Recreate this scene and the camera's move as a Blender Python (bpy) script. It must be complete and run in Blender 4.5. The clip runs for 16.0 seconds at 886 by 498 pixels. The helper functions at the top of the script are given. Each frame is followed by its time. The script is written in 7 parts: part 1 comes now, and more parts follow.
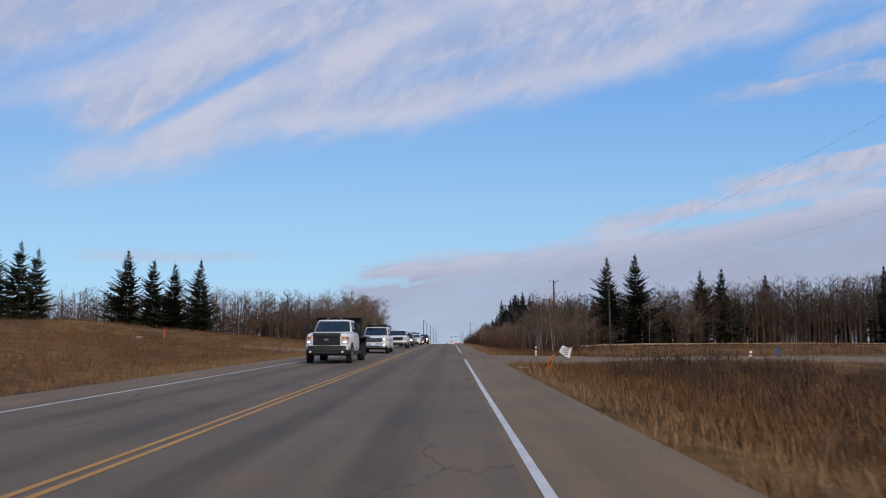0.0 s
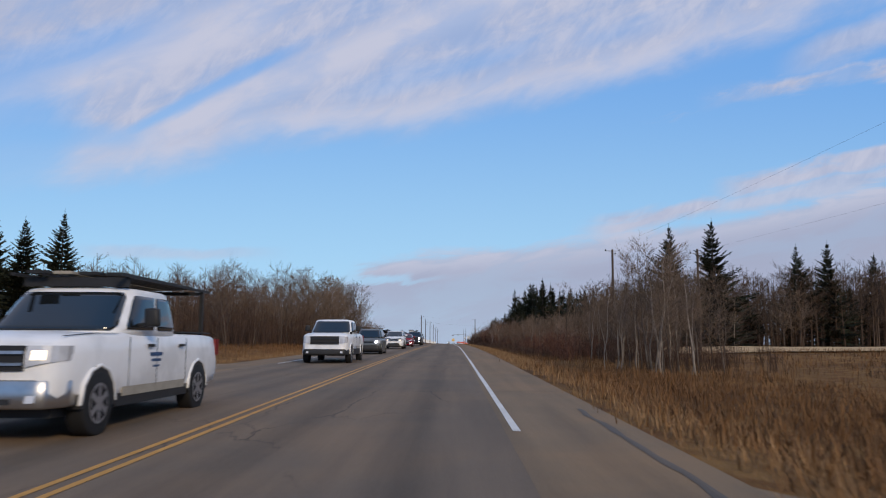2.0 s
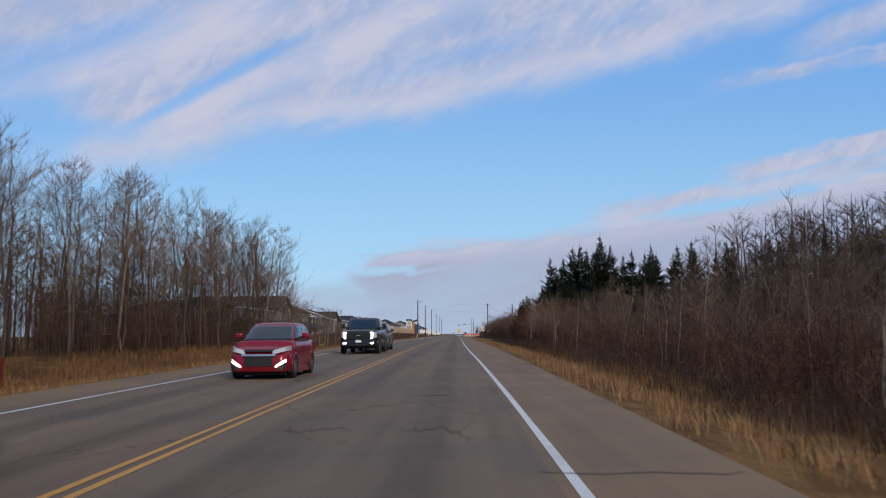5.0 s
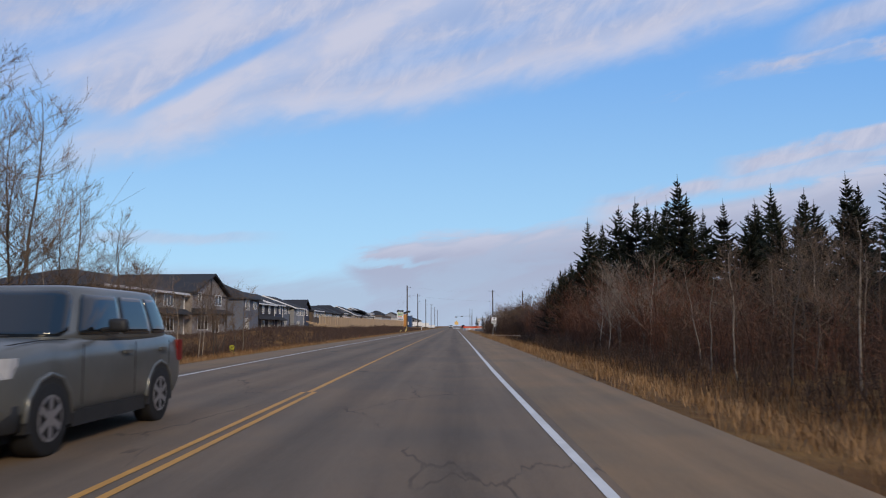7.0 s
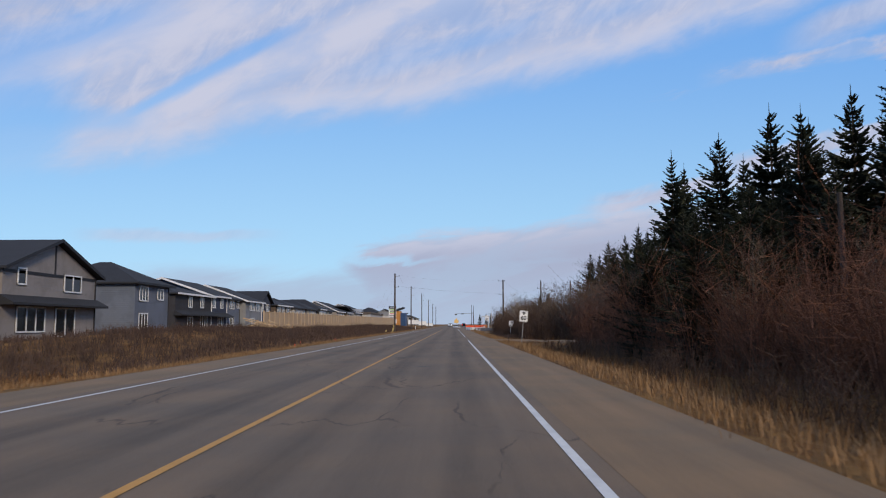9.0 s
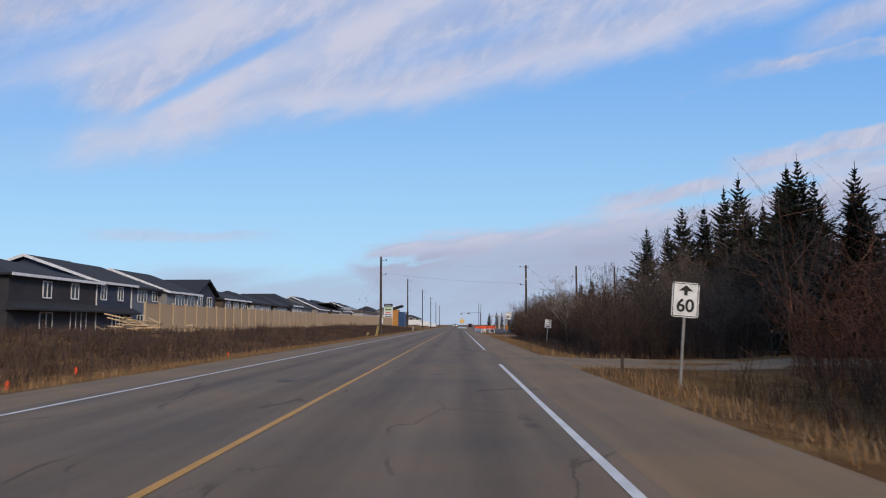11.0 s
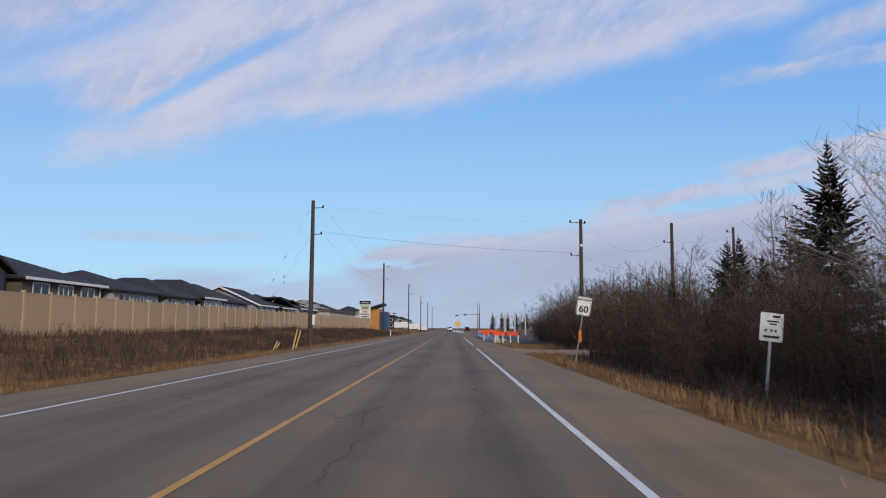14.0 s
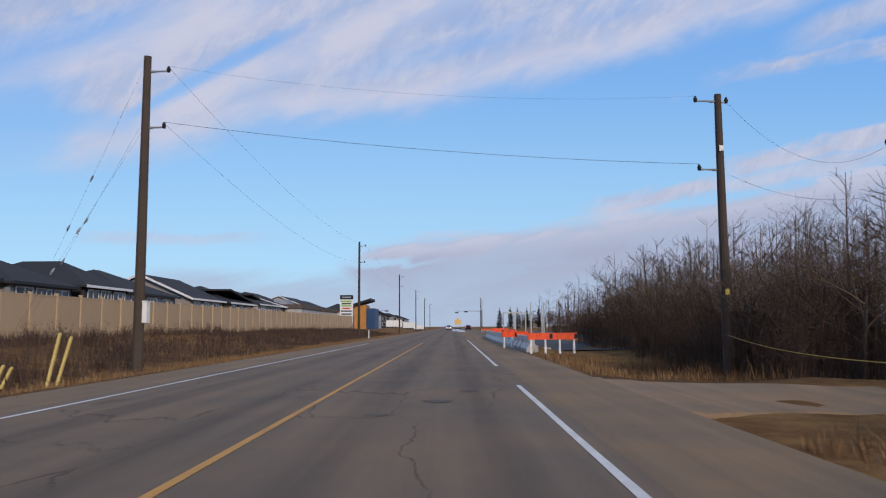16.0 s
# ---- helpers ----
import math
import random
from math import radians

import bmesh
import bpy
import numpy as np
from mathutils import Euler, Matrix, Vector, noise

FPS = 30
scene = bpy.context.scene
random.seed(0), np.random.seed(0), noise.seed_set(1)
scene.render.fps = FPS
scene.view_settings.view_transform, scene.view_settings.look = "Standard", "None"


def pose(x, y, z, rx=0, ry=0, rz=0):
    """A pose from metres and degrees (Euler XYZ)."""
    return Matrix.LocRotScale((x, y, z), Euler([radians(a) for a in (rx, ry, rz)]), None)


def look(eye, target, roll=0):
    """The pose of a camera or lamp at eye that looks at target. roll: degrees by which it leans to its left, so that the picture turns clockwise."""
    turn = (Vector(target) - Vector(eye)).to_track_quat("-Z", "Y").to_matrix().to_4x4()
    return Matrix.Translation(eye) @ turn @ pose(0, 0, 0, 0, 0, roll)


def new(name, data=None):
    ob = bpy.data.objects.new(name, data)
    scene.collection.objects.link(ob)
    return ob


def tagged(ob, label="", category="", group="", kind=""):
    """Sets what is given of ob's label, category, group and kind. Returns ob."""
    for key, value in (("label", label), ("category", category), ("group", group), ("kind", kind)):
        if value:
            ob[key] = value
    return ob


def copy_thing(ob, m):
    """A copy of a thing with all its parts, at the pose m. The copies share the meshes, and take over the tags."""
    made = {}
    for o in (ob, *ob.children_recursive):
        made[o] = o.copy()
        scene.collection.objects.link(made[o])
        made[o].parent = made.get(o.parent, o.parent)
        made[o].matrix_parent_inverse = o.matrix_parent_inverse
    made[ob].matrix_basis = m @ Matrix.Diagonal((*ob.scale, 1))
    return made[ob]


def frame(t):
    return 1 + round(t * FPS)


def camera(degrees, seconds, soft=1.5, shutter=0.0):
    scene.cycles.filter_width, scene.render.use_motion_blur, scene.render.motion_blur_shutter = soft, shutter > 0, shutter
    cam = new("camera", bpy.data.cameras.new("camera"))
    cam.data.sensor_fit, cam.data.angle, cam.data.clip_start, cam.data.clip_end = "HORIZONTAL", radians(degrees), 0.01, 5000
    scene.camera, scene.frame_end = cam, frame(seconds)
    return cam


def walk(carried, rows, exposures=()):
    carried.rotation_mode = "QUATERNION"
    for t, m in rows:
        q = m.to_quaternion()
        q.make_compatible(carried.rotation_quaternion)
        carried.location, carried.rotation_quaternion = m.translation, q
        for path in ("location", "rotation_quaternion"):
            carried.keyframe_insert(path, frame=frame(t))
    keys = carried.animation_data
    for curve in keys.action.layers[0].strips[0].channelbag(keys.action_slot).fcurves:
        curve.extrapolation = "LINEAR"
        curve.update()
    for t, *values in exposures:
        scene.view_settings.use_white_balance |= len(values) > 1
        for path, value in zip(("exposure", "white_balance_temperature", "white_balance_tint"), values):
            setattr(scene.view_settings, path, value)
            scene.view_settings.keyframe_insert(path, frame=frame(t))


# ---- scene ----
cam = camera(60.0, 16.0, soft=1.1, shutter=0.13)

# seconds, x, y, z of the eye, yaw, pitch, roll
PATH = [
    (0, 3.30, -16.07, -0.484, 0.55, 7.20, -0.07),
    (0.5, 3.34, -4.56, -0.331, 0.56, 7.01, -0.45),
    (1, 3.35, 6.91, -0.179, 0.89, 6.72, -0.86),
    (1.5, 3.28, 18.37, -0.027, 0.92, 7.00, -0.20),
    (2, 3.21, 29.84, 0.126, 0.70, 7.05, 0.26),
    (2.5, 3.24, 41.34, 0.277, 0.74, 6.86, -0.29),
    (3, 3.28, 52.80, 0.417, 0.90, 6.90, -0.87),
    (3.5, 3.24, 64.23, 0.556, 1.15, 6.80, -0.83),
    (4, 3.22, 75.47, 0.693, 1.20, 6.60, -0.65),
    (4.5, 3.19, 86.43, 0.827, 1.15, 6.38, -0.52),
    (5, 3.09, 97.10, 0.909, 1.04, 6.31, -0.40),
    (7.5, 2.56, 147.63, 1.180, 0.67, 5.68, -0.19),
    (8, 2.51, 157.27, 1.232, 0.60, 5.78, -0.04),
    (8.5, 2.54, 166.76, 1.246, 0.61, 5.75, -0.13),
    (9, 2.52, 176.12, 1.246, 0.75, 5.60, -0.22),
    (11.5, 2.29, 221.41, 1.246, 1.13, 5.66, -0.13),
    (12, 2.22, 229.90, 1.246, 0.92, 5.71, 0.03),
    (12.5, 2.16, 238.16, 1.246, 0.81, 5.73, -0.21),
    (13, 2.11, 246.25, 1.246, 0.76, 5.66, -0.29),
    (13.5, 2.14, 254.22, 1.246, 0.80, 5.38, 0.05),
    (14, 2.16, 262.11, 1.245, 0.74, 5.87, 0.31),
    (14.5, 2.14, 269.90, 1.245, 0.68, 5.76, -0.16),
    (15, 2.16, 277.68, 1.245, 0.66, 6.03, -0.15),
    (15.4, 2.18, 283.85, 1.245, 0.65, 5.89, 0.06),
    (15.5, 2.19, 285.38, 1.245, 0.67, 5.74, -0.36),
    (15.8, 2.24, 289.95, 1.245, 0.62, 6.09, -0.15),
    (16, 2.27, 292.97, 1.245, 0.66, 5.77, -0.29),
]


def heading(x, y, z, yaw, pitch, roll):
    a, b = radians(yaw), radians(pitch)
    way = Vector((-math.sin(a) * math.cos(b), math.cos(a) * math.cos(b), math.sin(b)))
    return look((x, y, z), Vector((x, y, z)) + way * 10, roll)


walk(cam, [(r[0], heading(*r[1:])) for r in PATH], [(0, -0.07), (5, -0.06), (7.5, 0.0), (16, 0.0)])

# ------------------------------------------------------------------ sky, sun
SUN_EL, SUN_AZ = radians(26), radians(152)      # azimuth clockwise from +y
world = bpy.data.worlds.new("sky")
scene.world = world
world.use_nodes = True


class Nodes:
    """A small writer of node trees."""

    def __init__(self, tree, fresh=True):
        self.tree = tree
        if fresh:
            tree.nodes.clear()

    def add(self, kind, **props):
        n = self.tree.nodes.new(kind)
        for k, v in props.items():
            if k == "ins":
                for key, val in v.items():
                    if isinstance(val, bpy.types.NodeSocket):
                        self.tree.links.new(val, n.inputs[key])
                    else:
                        n.inputs[key].default_value = val
            else:
                setattr(n, k, v)
        return n

    def m(self, op, a, b=0.0, c=0.0, clamp=False):
        n = self.tree.nodes.new("ShaderNodeMath")
        n.operation, n.use_clamp = op, clamp
        for i, v in enumerate((a, b, c)):
            if isinstance(v, bpy.types.NodeSocket):
                self.tree.links.new(v, n.inputs[i])
            else:
                n.inputs[i].default_value = v
        return n.outputs[0]

    def step(self, x, lo, hi):
        n = self.add("ShaderNodeMapRange", interpolation_type="SMOOTHSTEP", ins={0: x, 1: lo, 2: hi, 3: 0.0, 4: 1.0})
        return n.outputs[0]

    def noise(self, vec, scale, detail=4.0, rough=0.55, distortion=0.0):
        n = self.add("ShaderNodeTexNoise", ins={"Scale": scale, "Detail": detail, "Roughness": rough, "Distortion": distortion})
        if vec is not None:
            self.tree.links.new(vec, n.inputs["Vector"])
        return n.outputs["Fac"]

    def mix(self, f, a, b, blend="MIX"):
        n = self.tree.nodes.new("ShaderNodeMix")
        n.data_type, n.blend_type = "RGBA", blend
        for sock, v in ((n.inputs[0], f), (n.inputs[6], a), (n.inputs[7], b)):
            if isinstance(v, bpy.types.NodeSocket):
                self.tree.links.new(v, sock)
            else:
                sock.default_value = v if isinstance(v, float) else (*v, 1)
        return n.outputs[2]

    def xyz(self, x, y, z):
        n = self.tree.nodes.new("ShaderNodeCombineXYZ")
        for i, v in enumerate((x, y, z)):
            if isinstance(v, bpy.types.NodeSocket):
                self.tree.links.new(v, n.inputs[i])
            else:
                n.inputs[i].default_value = v
        return n.outputs[0]


def build_sky():
    k = Nodes(world.node_tree)
    sky = k.add("ShaderNodeTexSky", sky_type="NISHITA", sun_disc=False, sun_elevation=SUN_EL, sun_rotation=SUN_AZ,
                altitude=650, air_density=1.0, dust_density=0.3, ozone_density=2.2)
    co = k.add("ShaderNodeTexCoord")
    sep = k.add("ShaderNodeSeparateXYZ", ins={0: co.outputs["Generated"]})
    dx, dy, dz = sep.outputs
    ahead = k.m("MAXIMUM", dy, 0.12)
    u, v = k.m("DIVIDE", dx, ahead), k.m("DIVIDE", k.m("MAXIMUM", dz, 0.0), ahead)
    # a flat cloud deck: streets run towards the far left
    low = k.m("ADD", k.m("MAXIMUM", dz, 0.0), 0.05)
    px, py = k.m("DIVIDE", dx, low), k.m("DIVIDE", dy, low)
    along = k.m("ADD", k.m("MULTIPLY", px, -0.83), k.m("MULTIPLY", py, 0.55))
    across = k.m("ADD", k.m("MULTIPLY", px, 0.55), k.m("MULTIPLY", py, 0.83))
    deck = k.xyz(k.m("MULTIPLY", along, 0.30), across, 0.0)
    streak = k.noise(deck, 0.9, 5.0, 0.55, 0.4)
    def line(a, b, c=0.0):
        """Height over a curve in the view's tangents: v - (a + b u + c u u)."""
        return k.m("SUBTRACT", v, k.m("ADD", k.m("ADD", a, k.m("MULTIPLY", u, b)), k.m("MULTIPLY", k.m("MULTIPLY", u, u), c)))

    def near(d, w):
        return k.m("SUBTRACT", 1.0, k.step(k.m("ABSOLUTE", d), w * 0.15, w))

    def times(*f):
        out = f[0]
        for g in f[1:]:
            out = k.m("MULTIPLY", out, g)
        return out

    def less(f, share=1.0):
        return k.m("SUBTRACT", 1.0, k.m("MULTIPLY", f, share))

    # fibres run up to the right; ripples cross them; puffs are rounder
    lie = k.xyz(k.m("ADD", k.m("MULTIPLY", u, 0.91), k.m("MULTIPLY", v, 0.41)), k.m("MULTIPLY", k.m("ADD", k.m("MULTIPLY", u, -0.41), k.m("MULTIPLY", v, 0.91)), 2.3), 0.0)
    fibre = k.noise(lie, 8.5, 6.0, 0.58, 0.5)
    broad = k.noise(lie, 3.6, 5.0, 0.58, 0.8)
    cross = k.noise(k.xyz(k.m("ADD", k.m("MULTIPLY", u, 2.2), k.m("MULTIPLY", v, -1.6)), k.m("ADD", k.m("MULTIPLY", u, 0.5), k.m("MULTIPLY", v, 0.9)), 2.0), 19.0, 5.0, 0.62, 0.6)
    flat = k.xyz(k.m("MULTIPLY", u, 3.0), k.m("MULTIPLY", k.m("SUBTRACT", v, k.m("MULTIPLY", u, 0.18)), 11.0), 5.0)
    puff = k.noise(flat, 2.4, 6.0, 0.6, 0.5)
    grain = k.m("ADD", k.m("ADD", k.m("MULTIPLY", fibre, 0.5), k.m("MULTIPLY", broad, 0.3)), k.m("MULTIPLY", cross, 0.2))
    wob = k.m("ADD", k.m("MULTIPLY", k.m("SUBTRACT", broad, 0.5), 0.06), k.m("MULTIPLY", k.m("SUBTRACT", fibre, 0.5), 0.035))
    wisp = k.m("MULTIPLY", k.m("SUBTRACT", puff, 0.5), 0.05)
    # upper deck: all above a rising edge that sags on the left
    d1 = k.m("ADD", k.m("SUBTRACT", line(0.287, 0.225, 0.13), times(near(k.m("ADD", u, 0.25), 0.2), 0.014)), wob)
    deck_edge = k.step(d1, -0.015, 0.05)
    d_ridge = k.m("ADD", line(0.468, 0.42), k.m("MULTIPLY", wob, 0.6))
    d_slot = k.m("ADD", line(0.510, 0.525), k.m("MULTIPLY", wob, 0.45))
    slot = times(near(d_slot, 0.018), k.step(u, -0.50, -0.40), less(k.step(u, -0.27, -0.16)))
    wedge = times(near(k.m("ADD", line(0.285, 0.02), k.m("MULTIPLY", wob, 0.5)), 0.026), less(k.step(u, -0.46, -0.38)), 0.75)
    gap = times(near(k.m("ADD", line(0.555, 0.31), wob), 0.052), less(k.step(u, -0.50, -0.33)), 0.8)
    valley = times(near(k.m("ADD", line(0.375, 0.24), wob), 0.028), k.step(u, -0.22, -0.05), less(k.step(u, 0.15, 0.4)), k.step(broad, 0.35, 0.6), 0.55)
    thin = k.m("MAXIMUM", k.m("MAXIMUM", slot, wedge), k.m("MAXIMUM", gap, valley))
    body1 = k.m("ADD", 0.70, k.m("MULTIPLY", k.step(grain, 0.38, 0.60), 0.30))
    ridge = k.m("MAXIMUM", near(k.m("ADD", d_ridge, 0.018), 0.05), near(k.m("SUBTRACT", d1, 0.03), 0.045))
    roll = times(near(k.m("ADD", line(0.545, 0.37), wob), 0.06), less(k.step(u, -0.28, -0.18)))
    ridge = k.m("MAXIMUM", ridge, roll)
    body1 = k.m("MAXIMUM", body1, k.m("MULTIPLY", ridge, k.m("ADD", 0.78, k.m("MULTIPLY", k.step(fibre, 0.3, 0.6), 0.22))))
    west = times(less(k.step(k.m("ADD", u, k.m("MULTIPLY", wob, 1.5)), -0.56, -0.47)), less(k.step(k.m("ADD", v, wob), 0.30, 0.37)), 0.85)
    m1 = times(deck_edge, body1, less(thin, 0.75), less(west))
    # lower bank: below a rising edge, from a tip near the road's end to the right, with a loose layer above it on the right
    d2 = k.m("ADD", k.m("MULTIPLY", line(0.123, 0.085, 0.13), -1.0), wisp)
    m2 = times(k.step(d2, -0.004, 0.014), k.step(k.m("ADD", u, k.m("MULTIPLY", wisp, 1.5)), -0.165, -0.10), k.m("ADD", 0.85, k.m("MULTIPLY", k.step(puff, 0.36, 0.58), 0.15)))
    lobe_a = times(near(k.m("ADD", line(0.121, 0.18), wisp), 0.020), k.step(u, 0.15, 0.22), less(k.step(u, 0.33, 0.40)))
    lobe_b = times(near(k.m("ADD", line(0.124, 0.222), wisp), 0.019), k.step(u, 0.33, 0.40))
    lobe_c = times(near(k.m("ADD", line(0.100, 0.222), wisp), 0.022), k.step(u, 0.30, 0.38), 0.85)
    lobes = k.m("MAXIMUM", k.m("MAXIMUM", lobe_a, lobe_b), lobe_c)
    m2 = times(m2, less(times(near(k.m("ADD", line(0.090, 0.01), wisp), 0.008), less(k.step(u, -0.10, 0.02))), 0.7))
    # haze and low cloud along the horizon, and a faint bar on the left
    m5 = times(k.step(k.m("ADD", k.m("SUBTRACT", 0.074, v), wisp), -0.008, 0.03), 0.75)
    bar = times(near(k.m("ADD", line(0.114, -0.01), k.m("MULTIPLY", wisp, 0.5)), 0.011), k.step(u, -0.52, -0.44), less(k.step(u, -0.32, -0.2)), 0.5)
    # wisps between deck and bank
    m3 = times(near(k.m("ADD", line(0.258, 0.195), wisp), 0.022), k.step(u, 0.32, 0.40), k.m("ADD", 0.35, times(k.step(fibre, 0.4, 0.6), 0.6)))
    m4 = times(near(k.m("ADD", line(0.185, 0.42), wob), 0.038), k.step(u, 0.42, 0.52), 0.75)
    m6 = times(near(line(0.292, 0.10), 0.05), k.step(puff, 0.57, 0.68), k.step(u, 0.05, 0.2), 0.35)
    front = k.step(dy, 0.12, 0.35)
    # the rest of the sky carries broken deck clouds too
    m0 = k.m("MULTIPLY", k.step(streak, 0.45, 0.65), 0.8)
    cover = k.m("MAXIMUM", k.m("MAXIMUM", k.m("MAXIMUM", m1, m2), k.m("MAXIMUM", m3, m5)), k.m("MAXIMUM", k.m("MAXIMUM", m4, m6), k.m("MAXIMUM", lobes, bar)))
    cover = k.m("ADD", k.m("MULTIPLY", cover, front), k.m("MULTIPLY", m0, less(front)), clamp=True)
    # blue of the clear air, paler low down
    blue = k.mix(k.step(v, 0.05, 0.42), SKY_LOW, SKY_HIGH)
    clear = k.mix(0.82, sky.outputs[0], blue)
    shade = k.m("ADD", k.m("MULTIPLY", k.step(grain, 0.38, 0.62), 0.55), k.m("MULTIPLY", k.step(cross, 0.34, 0.66), 0.30))
    top = times(k.step(d2, 0.055, 0.008), k.m("ADD", 0.35, times(k.step(puff, 0.38, 0.6), 0.5)))
    shade = k.m("MAXIMUM", shade, k.m("MULTIPLY", ridge, k.m("ADD", 0.62, k.m("MULTIPLY", k.step(fibre, 0.3, 0.62), 0.33))))
    veil = times(less(k.step(u, -0.42, -0.2)), k.step(line(0.56, 0.31), 0.0, 0.06))
    shade = k.m("MULTIPLY", shade, less(veil, 0.6))
    low_bank = times(k.step(d2, -0.02, 0.02), front)
    shade = k.m("ADD", k.m("MULTIPLY", shade, less(low_bank)), k.m("MULTIPLY", low_bank, top))
    body = k.mix(shade, CLOUD_DARK, CLOUD_LIGHT)
    body = k.mix(k.m("MULTIPLY", low_bank, k.m("SUBTRACT", 0.55, k.m("MULTIPLY", top, 0.6))), body, CLOUD_BANK)
    body = k.mix(k.step(v, 0.10, 0.03), body, CLOUD_FAR)
    colour = k.mix(k.m("MULTIPLY", cover, 0.93), clear, body)
    back = k.add("ShaderNodeBackground", ins={"Color": colour, "Strength": SKY_GAIN})
    out = k.add("ShaderNodeOutputWorld")
    world.node_tree.links.new(back.outputs[0], out.inputs[0])


SKY_GAIN = 0.10
SKY_HIGH, SKY_LOW = (1.9, 4.5, 9.3), (3.9, 6.8, 9.6)
CLOUD_LIGHT, CLOUD_DARK, CLOUD_FAR = (6.1, 6.15, 7.4), (4.3, 4.75, 6.5), (4.1, 4.7, 6.3)
CLOUD_BANK = (3.7, 3.75, 5.0)
build_sky()

lamp = bpy.data.lights.new("sun", "SUN")
lamp.energy, lamp.angle, lamp.color = 2.6, radians(11), (1.0, 0.80, 0.56)
sun = new("sun", lamp)
sun_way = Vector((math.sin(SUN_AZ) * math.cos(SUN_EL), math.cos(SUN_AZ) * math.cos(SUN_EL), math.sin(SUN_EL)))
sun.matrix_world = look(sun_way * 400, (0, 0, 0))


# ------------------------------------------------------------------ materials
def surface(name, base, rough=0.8, metal=0.0, spread=0.18, scale=3.0, fine=40.0, bump=0.2, per_object=0.0, tint=None, specular=0.3):
    """A principled material with two scales of variation in tone, and fine relief."""
    mat = bpy.data.materials.new(name)
    mat.use_nodes = True
    k = Nodes(mat.node_tree)
    co = k.add("ShaderNodeTexCoord").outputs["Object"]
    big, small = k.noise(co, scale, 3.0, 0.6), k.noise(co, fine, 3.0, 0.6)
    tone = k.m("ADD", k.m("MULTIPLY", k.m("SUBTRACT", big, 0.5), 2 * spread), k.m("MULTIPLY", k.m("SUBTRACT", small, 0.5), 1.4 * spread))
    if per_object:
        rnd = k.add("ShaderNodeObjectInfo").outputs["Random"]
        tone = k.m("ADD", tone, k.m("MULTIPLY", k.m("SUBTRACT", rnd, 0.5), 2 * per_object))
    gain = k.m("ADD", 1.0, tone)
    other = tint or tuple(c * 0.8 for c in base)
    col = k.mix(k.step(big, 0.42, 0.62), base, other)
    hsv = k.add("ShaderNodeHueSaturation", ins={"Value": gain, "Color": col})
    bsdf = k.add("ShaderNodeBsdfPrincipled", ins={"Base Color": hsv.outputs[0], "Metallic": metal, "Roughness": rough, "Specular IOR Level": specular})
    if bump:
        b = k.add("ShaderNodeBump", ins={"Strength": bump, "Distance": 0.02, "Height": small})
        mat.node_tree.links.new(b.outputs[0], bsdf.inputs["Normal"])
    out = k.add("ShaderNodeOutputMaterial")
    mat.node_tree.links.new(bsdf.outputs[0], out.inputs[0])
    return mat


def glass(name, tint=(0.02, 0.025, 0.03), rough=0.06, gloss=0.3):
    """Dark glazing that mirrors the sky."""
    mat = bpy.data.materials.new(name)
    mat.use_nodes = True
    b = mat.node_tree.nodes["Principled BSDF"]
    b.inputs["Base Color"].default_value = (*tint, 1)
    b.inputs["Roughness"].default_value = rough
    b.inputs["Specular IOR Level"].default_value = gloss
    return mat


def glow(name, colour, strength):
    mat = bpy.data.materials.new(name)
    mat.use_nodes = True
    b = mat.node_tree.nodes["Principled BSDF"]
    b.inputs["Base Color"].default_value = (*colour, 1)
    b.inputs["Emission Color"].default_value = (*colour, 1)
    b.inputs["Emission Strength"].default_value = strength
    return mat


